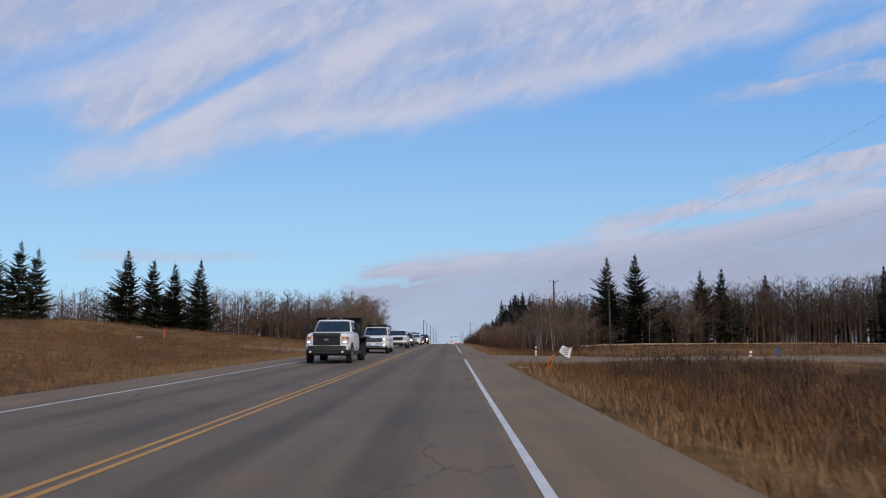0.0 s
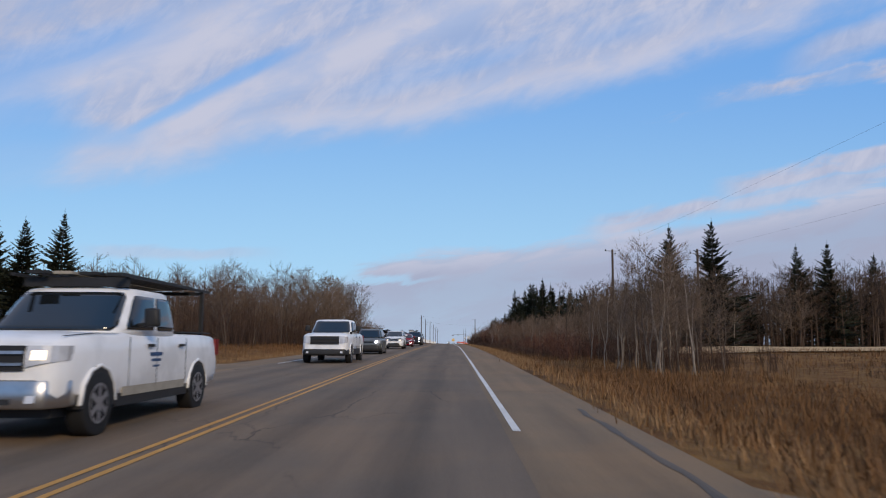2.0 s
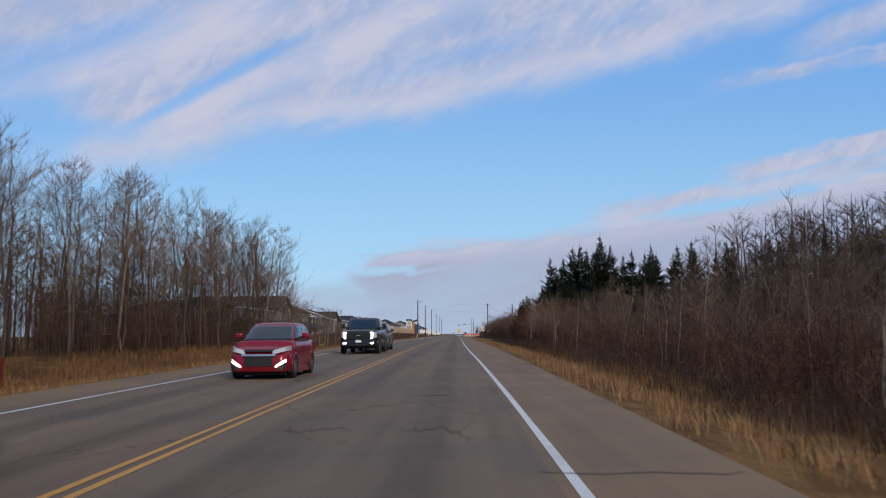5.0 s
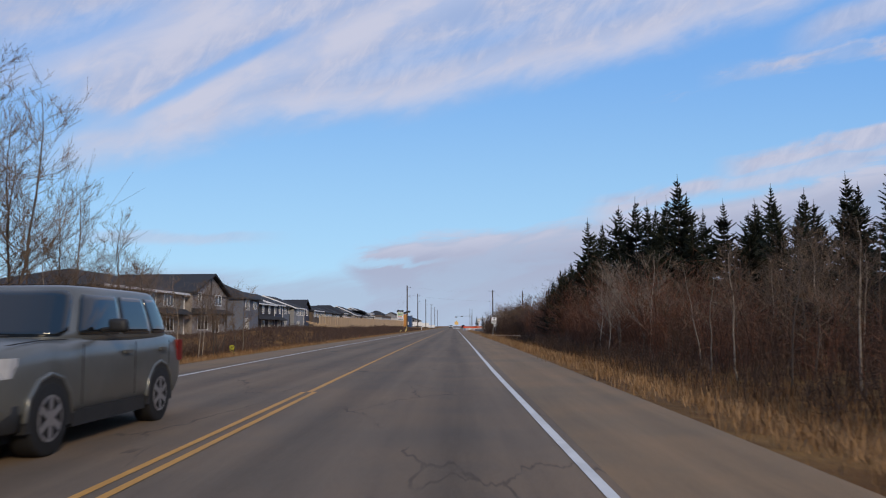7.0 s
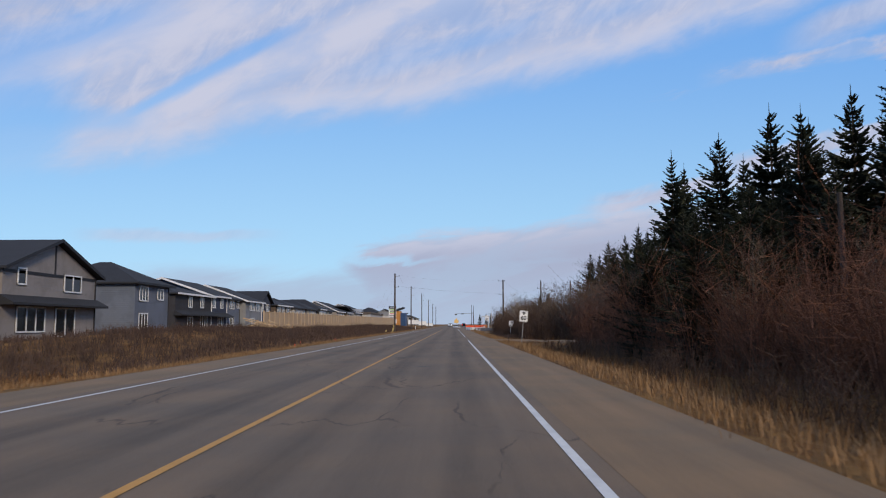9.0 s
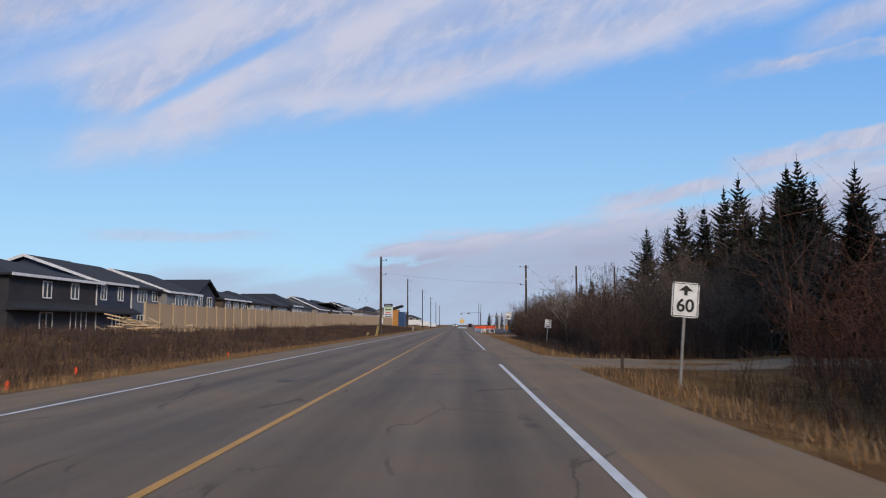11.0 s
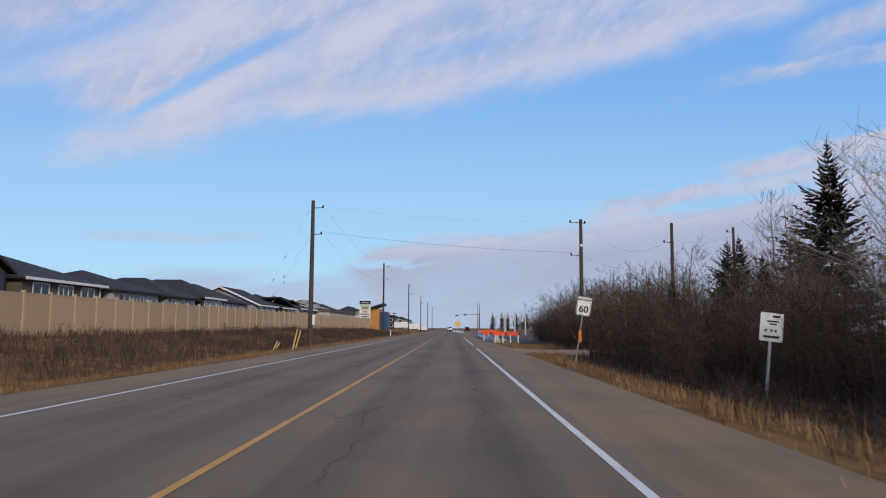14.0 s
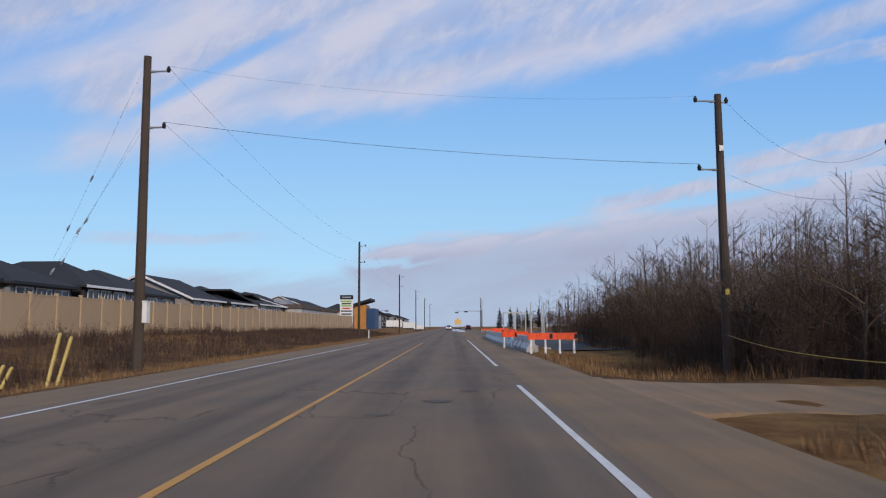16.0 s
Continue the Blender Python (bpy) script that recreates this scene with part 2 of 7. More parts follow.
def asphalt(name, base, tracks):
    """Worn road: tracks polished by wheels, tar patches, fine stones. World metres."""
    mat = bpy.data.materials.new(name)
    mat.use_nodes = True
    k = Nodes(mat.node_tree)
    geo = k.add("ShaderNodeNewGeometry").outputs["Position"]
    sep = k.add("ShaderNodeSeparateXYZ", ins={0: geo})
    x, y = sep.outputs[0], sep.outputs[1]
    grain = k.noise(geo, 38.0, 4.0, 0.8)
    lane = k.xyz(k.m("MULTIPLY", x, 1.5), k.m("MULTIPLY", y, 0.06), 0.0)
    wear = k.noise(lane, 1.3, 4.0, 0.6)
    blot = k.noise(geo, 0.35, 4.0, 0.6)
    spots = k.noise(k.xyz(k.m("MULTIPLY", x, 0.8), k.m("MULTIPLY", y, 0.28), 3.0), 1.1, 2.0, 0.5)
    tone = k.m("ADD", 1.0, k.m("MULTIPLY", k.m("SUBTRACT", wear, 0.5), 0.85))
    tone = k.m("ADD", tone, k.m("MULTIPLY", k.m("SUBTRACT", blot, 0.5), 0.5))
    tone = k.m("ADD", tone, k.m("MULTIPLY", k.m("SUBTRACT", grain, 0.5), 0.8))
    if tracks:
        # two wheel tracks in each lane, at 1.0 and 2.7 m from the centre line
        ax = k.m("ABSOLUTE", k.m("SUBTRACT", k.m("ABSOLUTE", x), 1.85))
        tr = k.m("ABSOLUTE", k.m("SUBTRACT", ax, 0.85))
        tone = k.m("SUBTRACT", tone, k.m("MULTIPLY", k.m("SUBTRACT", 1.0, k.step(tr, 0.1, 0.5)), 0.24))
        # tar smears
        tone = k.m("MULTIPLY", tone, k.m("SUBTRACT", 1.0, k.m("MULTIPLY", k.step(spots, 0.70, 0.76), 0.4)))
        # thin cracks that wander along and across
        vor = k.add("ShaderNodeTexVoronoi", feature="DISTANCE_TO_EDGE", ins={"Vector": k.add("ShaderNodeVectorMath", operation="ADD", ins={0: k.xyz(k.m("MULTIPLY", x, 0.45), k.m("MULTIPLY", y, 0.16), 0.0), 1: k.xyz(k.m("MULTIPLY", blot, 0.5), k.m("MULTIPLY", wear, 0.5), 0.0)}).outputs[0], "Scale": 1.0}).outputs["Distance"]
        line = k.m("MULTIPLY", k.m("SUBTRACT", 1.0, k.step(vor, 0.003, 0.009)), k.step(blot, 0.46, 0.56))
        tone = k.m("MULTIPLY", tone, k.m("SUBTRACT", 1.0, k.m("MULTIPLY", line, 0.45)))
    col = k.mix(k.step(blot, 0.35, 0.65), base, (base[0] * 1.12, base[1] * 1.03, base[2] * 0.92))
    hsv = k.add("ShaderNodeHueSaturation", ins={"Value": tone, "Color": col})
    bsdf = k.add("ShaderNodeBsdfPrincipled", ins={"Base Color": hsv.outputs[0], "Roughness": 0.82, "Specular IOR Level": 0.3})
    b = k.add("ShaderNodeBump", ins={"Strength": 0.35, "Distance": 0.01, "Height": grain})
    mat.node_tree.links.new(b.outputs[0], bsdf.inputs["Normal"])
    out = k.add("ShaderNodeOutputMaterial")
    mat.node_tree.links.new(bsdf.outputs[0], out.inputs[0])
    return mat


def soil(name):
    """Dead late-autumn grass: straw by the road, rusty and dark weeds further out, in drifts."""
    mat = bpy.data.materials.new(name)
    mat.use_nodes = True
    k = Nodes(mat.node_tree)
    geo = k.add("ShaderNodeNewGeometry").outputs["Position"]
    big, mid, small = k.noise(geo, 0.10, 4.0, 0.6), k.noise(geo, 0.9, 4.0, 0.65), k.noise(geo, 14.0, 4.0, 0.7)
    straw, rust, dark = (0.25, 0.138, 0.050), (0.155, 0.076, 0.028), (0.065, 0.037, 0.021)
    col = k.mix(k.step(mid, 0.35, 0.65), straw, rust)
    col = k.mix(k.m("MULTIPLY", k.step(big, 0.45, 0.68), 0.8), col, dark)
    tone = k.m("ADD", 0.55, k.m("MULTIPLY", small, 0.9))
    hsv = k.add("ShaderNodeHueSaturation", ins={"Value": tone, "Color": col})
    bsdf = k.add("ShaderNodeBsdfPrincipled", ins={"Base Color": hsv.outputs[0], "Roughness": 0.95, "Specular IOR Level": 0.1})
    b = k.add("ShaderNodeBump", ins={"Strength": 0.9, "Distance": 0.12, "Height": k.m("ADD", small, mid)})
    mat.node_tree.links.new(b.outputs[0], bsdf.inputs["Normal"])
    out = k.add("ShaderNodeOutputMaterial")
    mat.node_tree.links.new(bsdf.outputs[0], out.inputs[0])
    return mat


def striped_grass(name, a, b):
    """Blades: the tone changes from tuft to tuft."""
    mat = bpy.data.materials.new(name)
    mat.use_nodes = True
    k = Nodes(mat.node_tree)
    rnd = k.add("ShaderNodeNewGeometry")
    col = k.mix(rnd.outputs["Random Per Island"], a, b)
    gain = k.m("ADD", 0.6, k.m("MULTIPLY", k.noise(rnd.outputs["Position"], 0.5), 0.8))
    hsv = k.add("ShaderNodeHueSaturation", ins={"Value": gain, "Color": col})
    bsdf = k.add("ShaderNodeBsdfPrincipled", ins={"Base Color": hsv.outputs[0], "Roughness": 0.9, "Specular IOR Level": 0.1})
    out = k.add("ShaderNodeOutputMaterial")
    mat.node_tree.links.new(bsdf.outputs[0], out.inputs[0])
    return mat


M_ROAD = asphalt("asphalt_lane", (0.138, 0.101, 0.070), True)
M_SHOULDER = asphalt("asphalt_shoulder", (0.172, 0.117, 0.068), False)
M_GRAVEL = asphalt("gravel", (0.20, 0.135, 0.08), False)
M_SEAM = asphalt("worn_tar", (0.085, 0.072, 0.062), False)
M_TAR = asphalt("fresh_asphalt", (0.05, 0.05, 0.055), False)
M_SOIL = soil("dead_grass")
M_STUBBLE = surface("stubble", (0.46, 0.31, 0.155), 0.95, spread=0.15, scale=0.15, fine=3)
M_WHITE_PAINT = surface("white_road_paint", (0.62, 0.60, 0.57), 0.7, spread=0.22, scale=1.4, fine=14)
M_YELLOW_PAINT = surface("yellow_road_paint", (0.50, 0.25, 0.055), 0.7, spread=0.25, scale=0.5, fine=10)
M_STRAW = striped_grass("straw_blades", (0.30, 0.182, 0.090), (0.15, 0.087, 0.044))
M_WEED = striped_grass("weed_stems", (0.118, 0.076, 0.058), (0.050, 0.034, 0.027))
M_RUST = striped_grass("rusty_grass_blades", (0.20, 0.105, 0.045), (0.09, 0.048, 0.025))
M_BRUSH = striped_grass("brush_stems", (0.122, 0.075, 0.051), (0.047, 0.030, 0.022))
M_WILLOW = striped_grass("red_willow_stems", (0.215, 0.096, 0.057), (0.070, 0.038, 0.027))
M_BARK = surface("grey_brown_bark", (0.090, 0.068, 0.052), 0.9, spread=0.25, scale=1.0, fine=20, per_object=0.35, tint=(0.06, 0.047, 0.04))
M_BIRCH = surface("pale_aspen_bark", (0.25, 0.205, 0.16), 0.85, spread=0.3, scale=1.6, fine=14, per_object=0.3, tint=(0.15, 0.12, 0.095))
M_TWIG = surface("bare_twigs", (0.104, 0.072, 0.050), 0.9, spread=0.2, scale=0.6, fine=6, bump=0, per_object=0.35, tint=(0.15, 0.106, 0.074))
M_WOODS = striped_grass("far_wood_stems", (0.118, 0.082, 0.060), (0.062, 0.043, 0.032))
M_PINE_BARK = surface("spruce_bark", (0.075, 0.055, 0.042), 0.9, per_object=0.2)
M_NEEDLE = surface("spruce_needles", (0.022, 0.025, 0.016), 0.75, spread=0.3, scale=0.7, fine=5, bump=0, per_object=0.25, tint=(0.028, 0.031, 0.019), specular=0.1)
M_POLE = surface("weathered_pole_wood", (0.070, 0.052, 0.041), 0.85, spread=0.25, scale=1.2, fine=25, per_object=0.1)
M_STEEL = surface("galvanised_steel", (0.45, 0.46, 0.48), 0.45, 0.7, spread=0.08)
M_POST = surface("weathered_steel_post", (0.24, 0.235, 0.23), 0.6, 0.4, spread=0.12)
M_FLAG = surface("amber_flagging", (0.72, 0.20, 0.03), 0.6, spread=0.15, bump=0)
M_BLACK = surface("black_rubber", (0.012, 0.012, 0.013), 0.7, spread=0.1)
M_WIRE = surface("wire", (0.05, 0.05, 0.055), 0.6, bump=0)
M_SIGN = surface("white_sign_sheet", (0.78, 0.78, 0.77), 0.55, spread=0.04, bump=0)
M_INK = surface("black_sign_ink", (0.015, 0.015, 0.016), 0.6, bump=0)
M_ORANGE = surface("orange_plastic", (0.85, 0.10, 0.035), 0.5, spread=0.08, bump=0)
M_BARRIER = surface("white_plastic", (0.50, 0.49, 0.47), 0.55, spread=0.1)
M_YELLOW = surface("yellow_plastic", (0.75, 0.52, 0.10), 0.5, spread=0.1, bump=0)
M_BLUE = surface("blue_paint", (0.03, 0.07, 0.16), 0.5, spread=0.05)


# ------------------------------------------------------------------ mesh helpers
class Geo:
    """Points and faces gathered for one mesh."""

    def __init__(self):
        self.v, self.f = [], []

    def box(self, x0, x1, y0, y1, z0, z1):
        n = len(self.v)
        self.v += [(x, y, z) for z in (z0, z1) for y in (y0, y1) for x in (x0, x1)]
        self.f += [tuple(n + i for i in q) for q in ((0, 2, 3, 1), (4, 5, 7, 6), (0, 1, 5, 4), (2, 6, 7, 3), (0, 4, 6, 2), (1, 3, 7, 5))]
        return self

    def tube(self, points, radii, sides=5, cap=True):
        first = len(self.v)
        last = len(points) - 1
        for i, p in enumerate(points):
            p = Vector(p)
            way = (Vector(points[min(i + 1, last)]) - Vector(points[max(i - 1, 0)])).normalized()
            side = way.orthogonal().normalized()
            up = way.cross(side)
            for s in range(sides):
                a = 2 * math.pi * s / sides
                q = p + (side * math.cos(a) + up * math.sin(a)) * radii[i]
                self.v.append((q.x, q.y, q.z))
        for i in range(last):
            for s in range(sides):
                a, b = first + i * sides + s, first + i * sides + (s + 1) % sides
                self.f.append((a, b, b + sides, a + sides))
        if cap:
            self.f.append(tuple(first + last * sides + s for s in range(sides)))
            self.f.append(tuple(first + s for s in reversed(range(sides))))
        return self

    def ribbon(self, a, b, wa, wb, turn):
        """A thin flat twig between two points."""
        a, b = Vector(a), Vector(b)
        way = (b - a).normalized()
        side = way.orthogonal().normalized()
        side = side * math.cos(turn) + way.cross(side) * math.sin(turn)
        n = len(self.v)
        self.v += [tuple(a - side * wa), tuple(a + side * wa), tuple(b + side * wb), tuple(b - side * wb)]
        self.f.append((n, n + 1, n + 2, n + 3))

    def poly(self, points):
        n = len(self.v)
        self.v += [tuple(p) for p in points]
        self.f.append(tuple(range(n, n + len(points))))
        return self

    def prism(self, outline, axis, lo, hi):
        """An outline in two axes, drawn out along the third."""
        n, c = len(self.v), len(outline)
        for d in (lo, hi):
            for a, b in outline:
                self.v.append({"x": (d, a, b), "y": (a, d, b), "z": (a, b, d)}[axis])
        self.f.append(tuple(range(n, n + c)))
        self.f.append(tuple(reversed(range(n + c, n + 2 * c))))
        for i in range(c):
            j = (i + 1) % c
            self.f.append((n + j, n + i, n + c + i, n + c + j))
        return self

    def mesh(self, name, mat=None, smooth=False, fix=False):
        me = bpy.data.meshes.new(name)
        me.from_pydata(self.v, [], self.f)
        if fix:
            b = bmesh.new()
            b.from_mesh(me)
            bmesh.ops.recalc_face_normals(b, faces=b.faces)
            b.to_mesh(me)
            b.free()
        if smooth:
            me.polygons.foreach_set("use_smooth", [True] * len(me.polygons))
        if mat:
            me.materials.append(mat)
        me.update()
        return me


def part(name, geo, mat, parent, label="", smooth=False):
    ob = new(name, geo.mesh(name, mat, smooth, fix=True) if isinstance(geo, Geo) else geo)
    ob.parent = parent
    if label:
        tagged(ob, label)
    return ob


def thing(name, label, category, at=(0, 0, 0), group="", kind="", turn=0.0):
    ob = tagged(new(name), label, category, group, kind)
    ob.empty_display_size = 0.2
    ob.matrix_basis = pose(*at, 0, 0, turn)
    return ob


def whole(name, geo, mat, label, category="", kind="", group="", smooth=False):
    return tagged(new(name, geo.mesh(name, mat, smooth, fix=True)), label, category, group, kind)


# ------------------------------------------------------------------ lie of the land
KNOTS = ((-400, -4.0), (-20, -1.78), (40, -0.985), (90, -0.375), (160, 0.0), (420, 0.0), (3000, 0.0))


def road_z(y):
    """Height of the crown: a long climb that flattens out, with rounded joints."""
    total = 0.0
    for off in (-24, -12, 0, 12, 24):
        q = y + off
        for (a, za), (b, zb) in zip(KNOTS, KNOTS[1:]):
            if q <= b:
                total += za + (zb - za) * (q - a) / (b - a)
                break
    return total / 5


def ease(x, a, b):
    t = min(1.0, max(0.0, (x - a) / (b - a)))
    return t * t * (3 - 2 * t)


def bump_in(y, a, b, soft):
    return ease(y, a - soft, a) * (1 - ease(y, b, b + soft))


LEFT, RIGHT = -5.9, 5.7                      # edges of the pavement
DRIVES = ((22.5, 34.5, 1), (236.0, 243.0, 1), (303.0, 312.0, 1), (46.0, 62.0, -1))


def ground_z(x, y):
    """The land beside the road, on which everything stands."""
    base = road_z(y)
    if LEFT - 0.2 <= x <= RIGHT + 0.2:
        return base - 0.03
    if x > 0:
        d = x - RIGHT
        rel = -0.08 - 0.55 * ease(d, 0.3, 3.2) + 0.10 * ease(d, 4, 9)
        flat = 1 - ease(y, 60, 110)
        rel += flat * (0.45 * ease(d, 8, 30) + 1.3 * ease(d, 30, 120))
        rel += (1 - flat) * 0.5 * ease(d, 12, 40)
        rel += ease(y, 325, 335) * (1 - ease(y, 480, 520)) * 0.40 * ease(d, 0.5, 2.0)
        side = 1
    else:
        d = LEFT - x
        bank = 1 - ease(y, 75, 118)
        rel = -0.06 - 0.22 * ease(d, 0.4, 2.5) * (1 - 0.6 * bank)
        rel += bank * (0.095 * max(0.0, min(d, 34) - 1.5) + 0.6 * ease(d, 34, 90))
        rel += (1 - bank) * (0.45 * ease(d, 3, 9))
        rel -= 1.25 * bump_in(y, 178, 206, 22) * ease(d, 2.5, 7) * (1 - ease(d, 12, 18))
        far = ease(y, 200, 225)
        rel += far * (0.55 * ease(d, 7, 11.5) - 0.55 * ease(d, 13.5, 19))
        side = -1
    for a, b, s in DRIVES:
        if s == side:
            w = bump_in(y, a - 0.5, b + 0.5, 3.0)
            rel = rel * (1 - w) + w * (-0.10 if side > 0 else -0.06 + 0.05 * max(0, d - 6))
    rough = 0.0
    if d > 0.6:
        k = ease(d, 0.6, 4)
        rough = k * (0.22 * noise.noise(Vector((x * 0.09, y * 0.09, 0))) + 0.10 * noise.noise(Vector((x * 0.5, y * 0.5, 4))))
    return base + rel + rough


def spread_steps(stops):
    out = []
    for a, b, step in stops:
        n = max(1, round((b - a) / step))
        out += [a + (b - a) * i / n for i in range(n)]
    return out + [stops[-1][1]]


def build_ground():
    xs = spread_steps([(-2500, -300, 550), (-300, -60, 40), (-60, -24, 4), (-24, -8, 1.0), (-8, -5, 0.5), (-5, 5, 5), (5, 8, 0.5), (8, 24, 1.0),
                       (24, 60, 4), (60, 300, 40), (300, 2500, 550)])
    ys = spread_steps([(-600, -40, 70), (-40, 480, 2.0), (480, 800, 20), (800, 4500, 370)])
    g = Geo()
    g.v = [(x, y, ground_z(x, y)) for y in ys for x in xs]
    w = len(xs)
    g.f = [(j * w + i, j * w + i + 1, (j + 1) * w + i + 1, (j + 1) * w + i) for j in range(len(ys) - 1) for i in range(w - 1)]
    tagged(new("ground", g.mesh("ground", M_SOIL, True)), "brown dead grass and weeds beside the highway", "ground", kind="structure")


build_ground()


def build_field():
    xs, ys = [20 + 6 * i for i in range(48)], [96 + 4 * i for i in range(12)]
    g = Geo()
    g.v = [(x, y + 0.10 * (x - 20) * 0.6, ground_z(x, y + 0.06 * (x - 20)) + 0.12) for y in ys for x in xs]
    w = len(xs)
    g.f = [(j * w + i, j * w + i + 1, (j + 1) * w + i + 1, (j + 1) * w + i) for j in range(len(ys) - 1) for i in range(w - 1)]
    tagged(new("field", g.mesh("field", M_STUBBLE, True)), "pale straw stubble field before the wood", "field", kind="structure")


build_field()


def strip(name, x0, x1, y0, y1, lift, mat, label, step=4.0, wobble=0.0, kind="structure", parent=None, bend=None):
    """A band of pavement or paint that follows the road's profile; its underside closes it."""
    n = max(1, round((y1 - y0) / step))
    g = Geo()
    for i in range(n + 1):
        y = y0 + (y1 - y0) * i / n
        z = road_z(y) + lift
        s = bend(y) if bend else 0.0
        w0, w1 = (wobble * noise.noise(Vector((y * 0.35, c, 0.5))) for c in (0.0, 9.0))
        g.v += [(x0 + s + w0, y, z), (x1 + s + w1, y, z)]
    g.f = [(2 * i, 2 * i + 1, 2 * i + 3, 2 * i + 2) for i in range(n)]
    ob = new(name, g.mesh(name, mat))
    if parent:
        ob.parent = parent
        if label:
            tagged(ob, label)
    else:
        tagged(ob, label, name.split("_")[0], kind=kind)
    return ob


def edge_x(y):
    """The white line on the right closes in where the double centre line ends."""
    return 4.05 - 0.40 * ease(y, 105, 165)


def lane_bend(y):
    return edge_x(y) - 3.65


road = strip("road", LEFT + 1.5, 3.9, -300, 1500, 0.0, M_ROAD, "worn grey two-lane asphalt highway with patched cracks", 6.0)
strip("road_shoulder_right", 3.9, RIGHT, -300, 1500, 0.001, M_SHOULDER, "tan dusty asphalt shoulder beside the lane", 3.0, 0.0)
strip("road_shoulder_left", LEFT, LEFT + 1.5, -300, 1500, 0.001, M_SHOULDER, "tan dusty asphalt shoulder beside the lane", 3.0, 0.0)

for y0, y1 in ((-80, 24.5), (40.0, 237.0), (250.6, 309.4), (317.3, 363.0)):
    strip("road_marking", 3.605, 3.705, y0, y1, 0.005, M_WHITE_PAINT, "worn solid white edge line", 3.0, 0.012, bend=lane_bend)
strip("road_marking", -4.07, -3.97, -80, 46, 0.005, M_WHITE_PAINT, "worn solid white edge line", 3.0, 0.012)
strip("road_marking", -4.07, -3.97, 62, 351, 0.005, M_WHITE_PAINT, "worn solid white edge line", 3.0, 0.012)
strip("road_marking", -0.145, -0.06, -80, 152, 0.005, M_YELLOW_PAINT, "worn yellow centre line, one of a pair", 3.0, 0.012)
strip("road_marking", 0.06, 0.145, -80, 152, 0.005, M_YELLOW_PAINT, "worn yellow centre line, one of a pair", 3.0, 0.012)
strip("road_marking", -0.05, 0.05, 152, 352, 0.005, M_YELLOW_PAINT, "worn single yellow centre line", 3.0, 0.012)


def drive(name, x0, x1, y0, y1, mat, label, flare=3.0):
    """A side road that leaves the shoulder, wider at its mouth, laid on the land."""
    g = Geo()
    n, m = 26, 6
    away = 1 if x1 > x0 else -1
    for i in range(n + 1):
        x = x0 + (x1 - x0) * (i / n) ** 1.6
        f = flare * max(0.0, 1 - abs(x - x0) / 7.0) ** 2
        for j in range(-1, m + 2):
            y = (y0 - f) + (y1 + f - y0 + f) * min(max(j, 0), m) / m
            edge = j < 0 or j > m
            y += 0.25 * noise.noise(Vector((x * 0.6, min(max(j, 0), m) * 3.0, 1))) if j <= 0 or j >= m else 0
            y += (-0.5 if j < 0 else 0.5) if edge else 0
            g.v.append((x, y, (-0.35 if edge else 0.0) + max(ground_z(x, y) + 0.03, road_z(y) - 0.04 if abs(x - x0) < 1 else -99)))
    w = m + 3
    g.f = [(i * w + j, (i + 1) * w + j, (i + 1) * w + j + 1, i * w + j + 1) for i in range(n) for j in range(m + 2)]
    ob = whole(name, g, mat, label, kind="structure")
    return ob


drive("driveway_1", RIGHT - 0.05, 60, 23.5, 33.5, M_SHOULDER, "worn asphalt side road leaving the highway")
drive("driveway_2", RIGHT - 0.05, 40, 238.2, 242.2, M_SHOULDER, "worn asphalt side road into the wood", 2.0)
drive("driveway_3", RIGHT - 0.05, 11.5, 306.2, 310.0, M_GRAVEL, "bare dirt turn-off beside the highway", 2.0)
drive("driveway_4", LEFT + 0.05, -28, 48, 60, M_GRAVEL, "dirt farm entrance through the grass bank", 2.5)

# cracks and tar seams across the pavement
rng = random.Random(5)
for yc, x0, x1 in ((22.0, 3.9, 5.6), (26.5, 3.8, 5.6), (47.0, 3.8, 5.6), (68.0, 3.8, 5.6), (97, 3.8, 5.5), (104, 3.8, 5.6), (231.0, 3.7, 5.6), (262, 3.7, 5.6),
                   (57, -2, -0.4), (176.5, 0.6, 2.9), (131, 0.4, 2.2), (112, 2.2, 3.1), (334, -3.5, 3.5)):
    pts = [(x0 + (x1 - x0) * i / 9, yc + rng.uniform(-0.09, 0.09), road_z(yc) + 0.006) for i in range(10)]
    g = Geo()
    for i, p in enumerate(pts):
        w = rng.uniform(0.012, 0.035)
        g.v += [(p[0], p[1] - w, p[2]), (p[0], p[1] + w, p[2])]
    g.f = [(2 * i, 2 * i + 2, 2 * i + 3, 2 * i + 1) for i in range(9)]
    tagged(new("road_crack", g.mesh("road_crack", M_SEAM)), "dark tar seam across the asphalt", "crack", kind="structure")
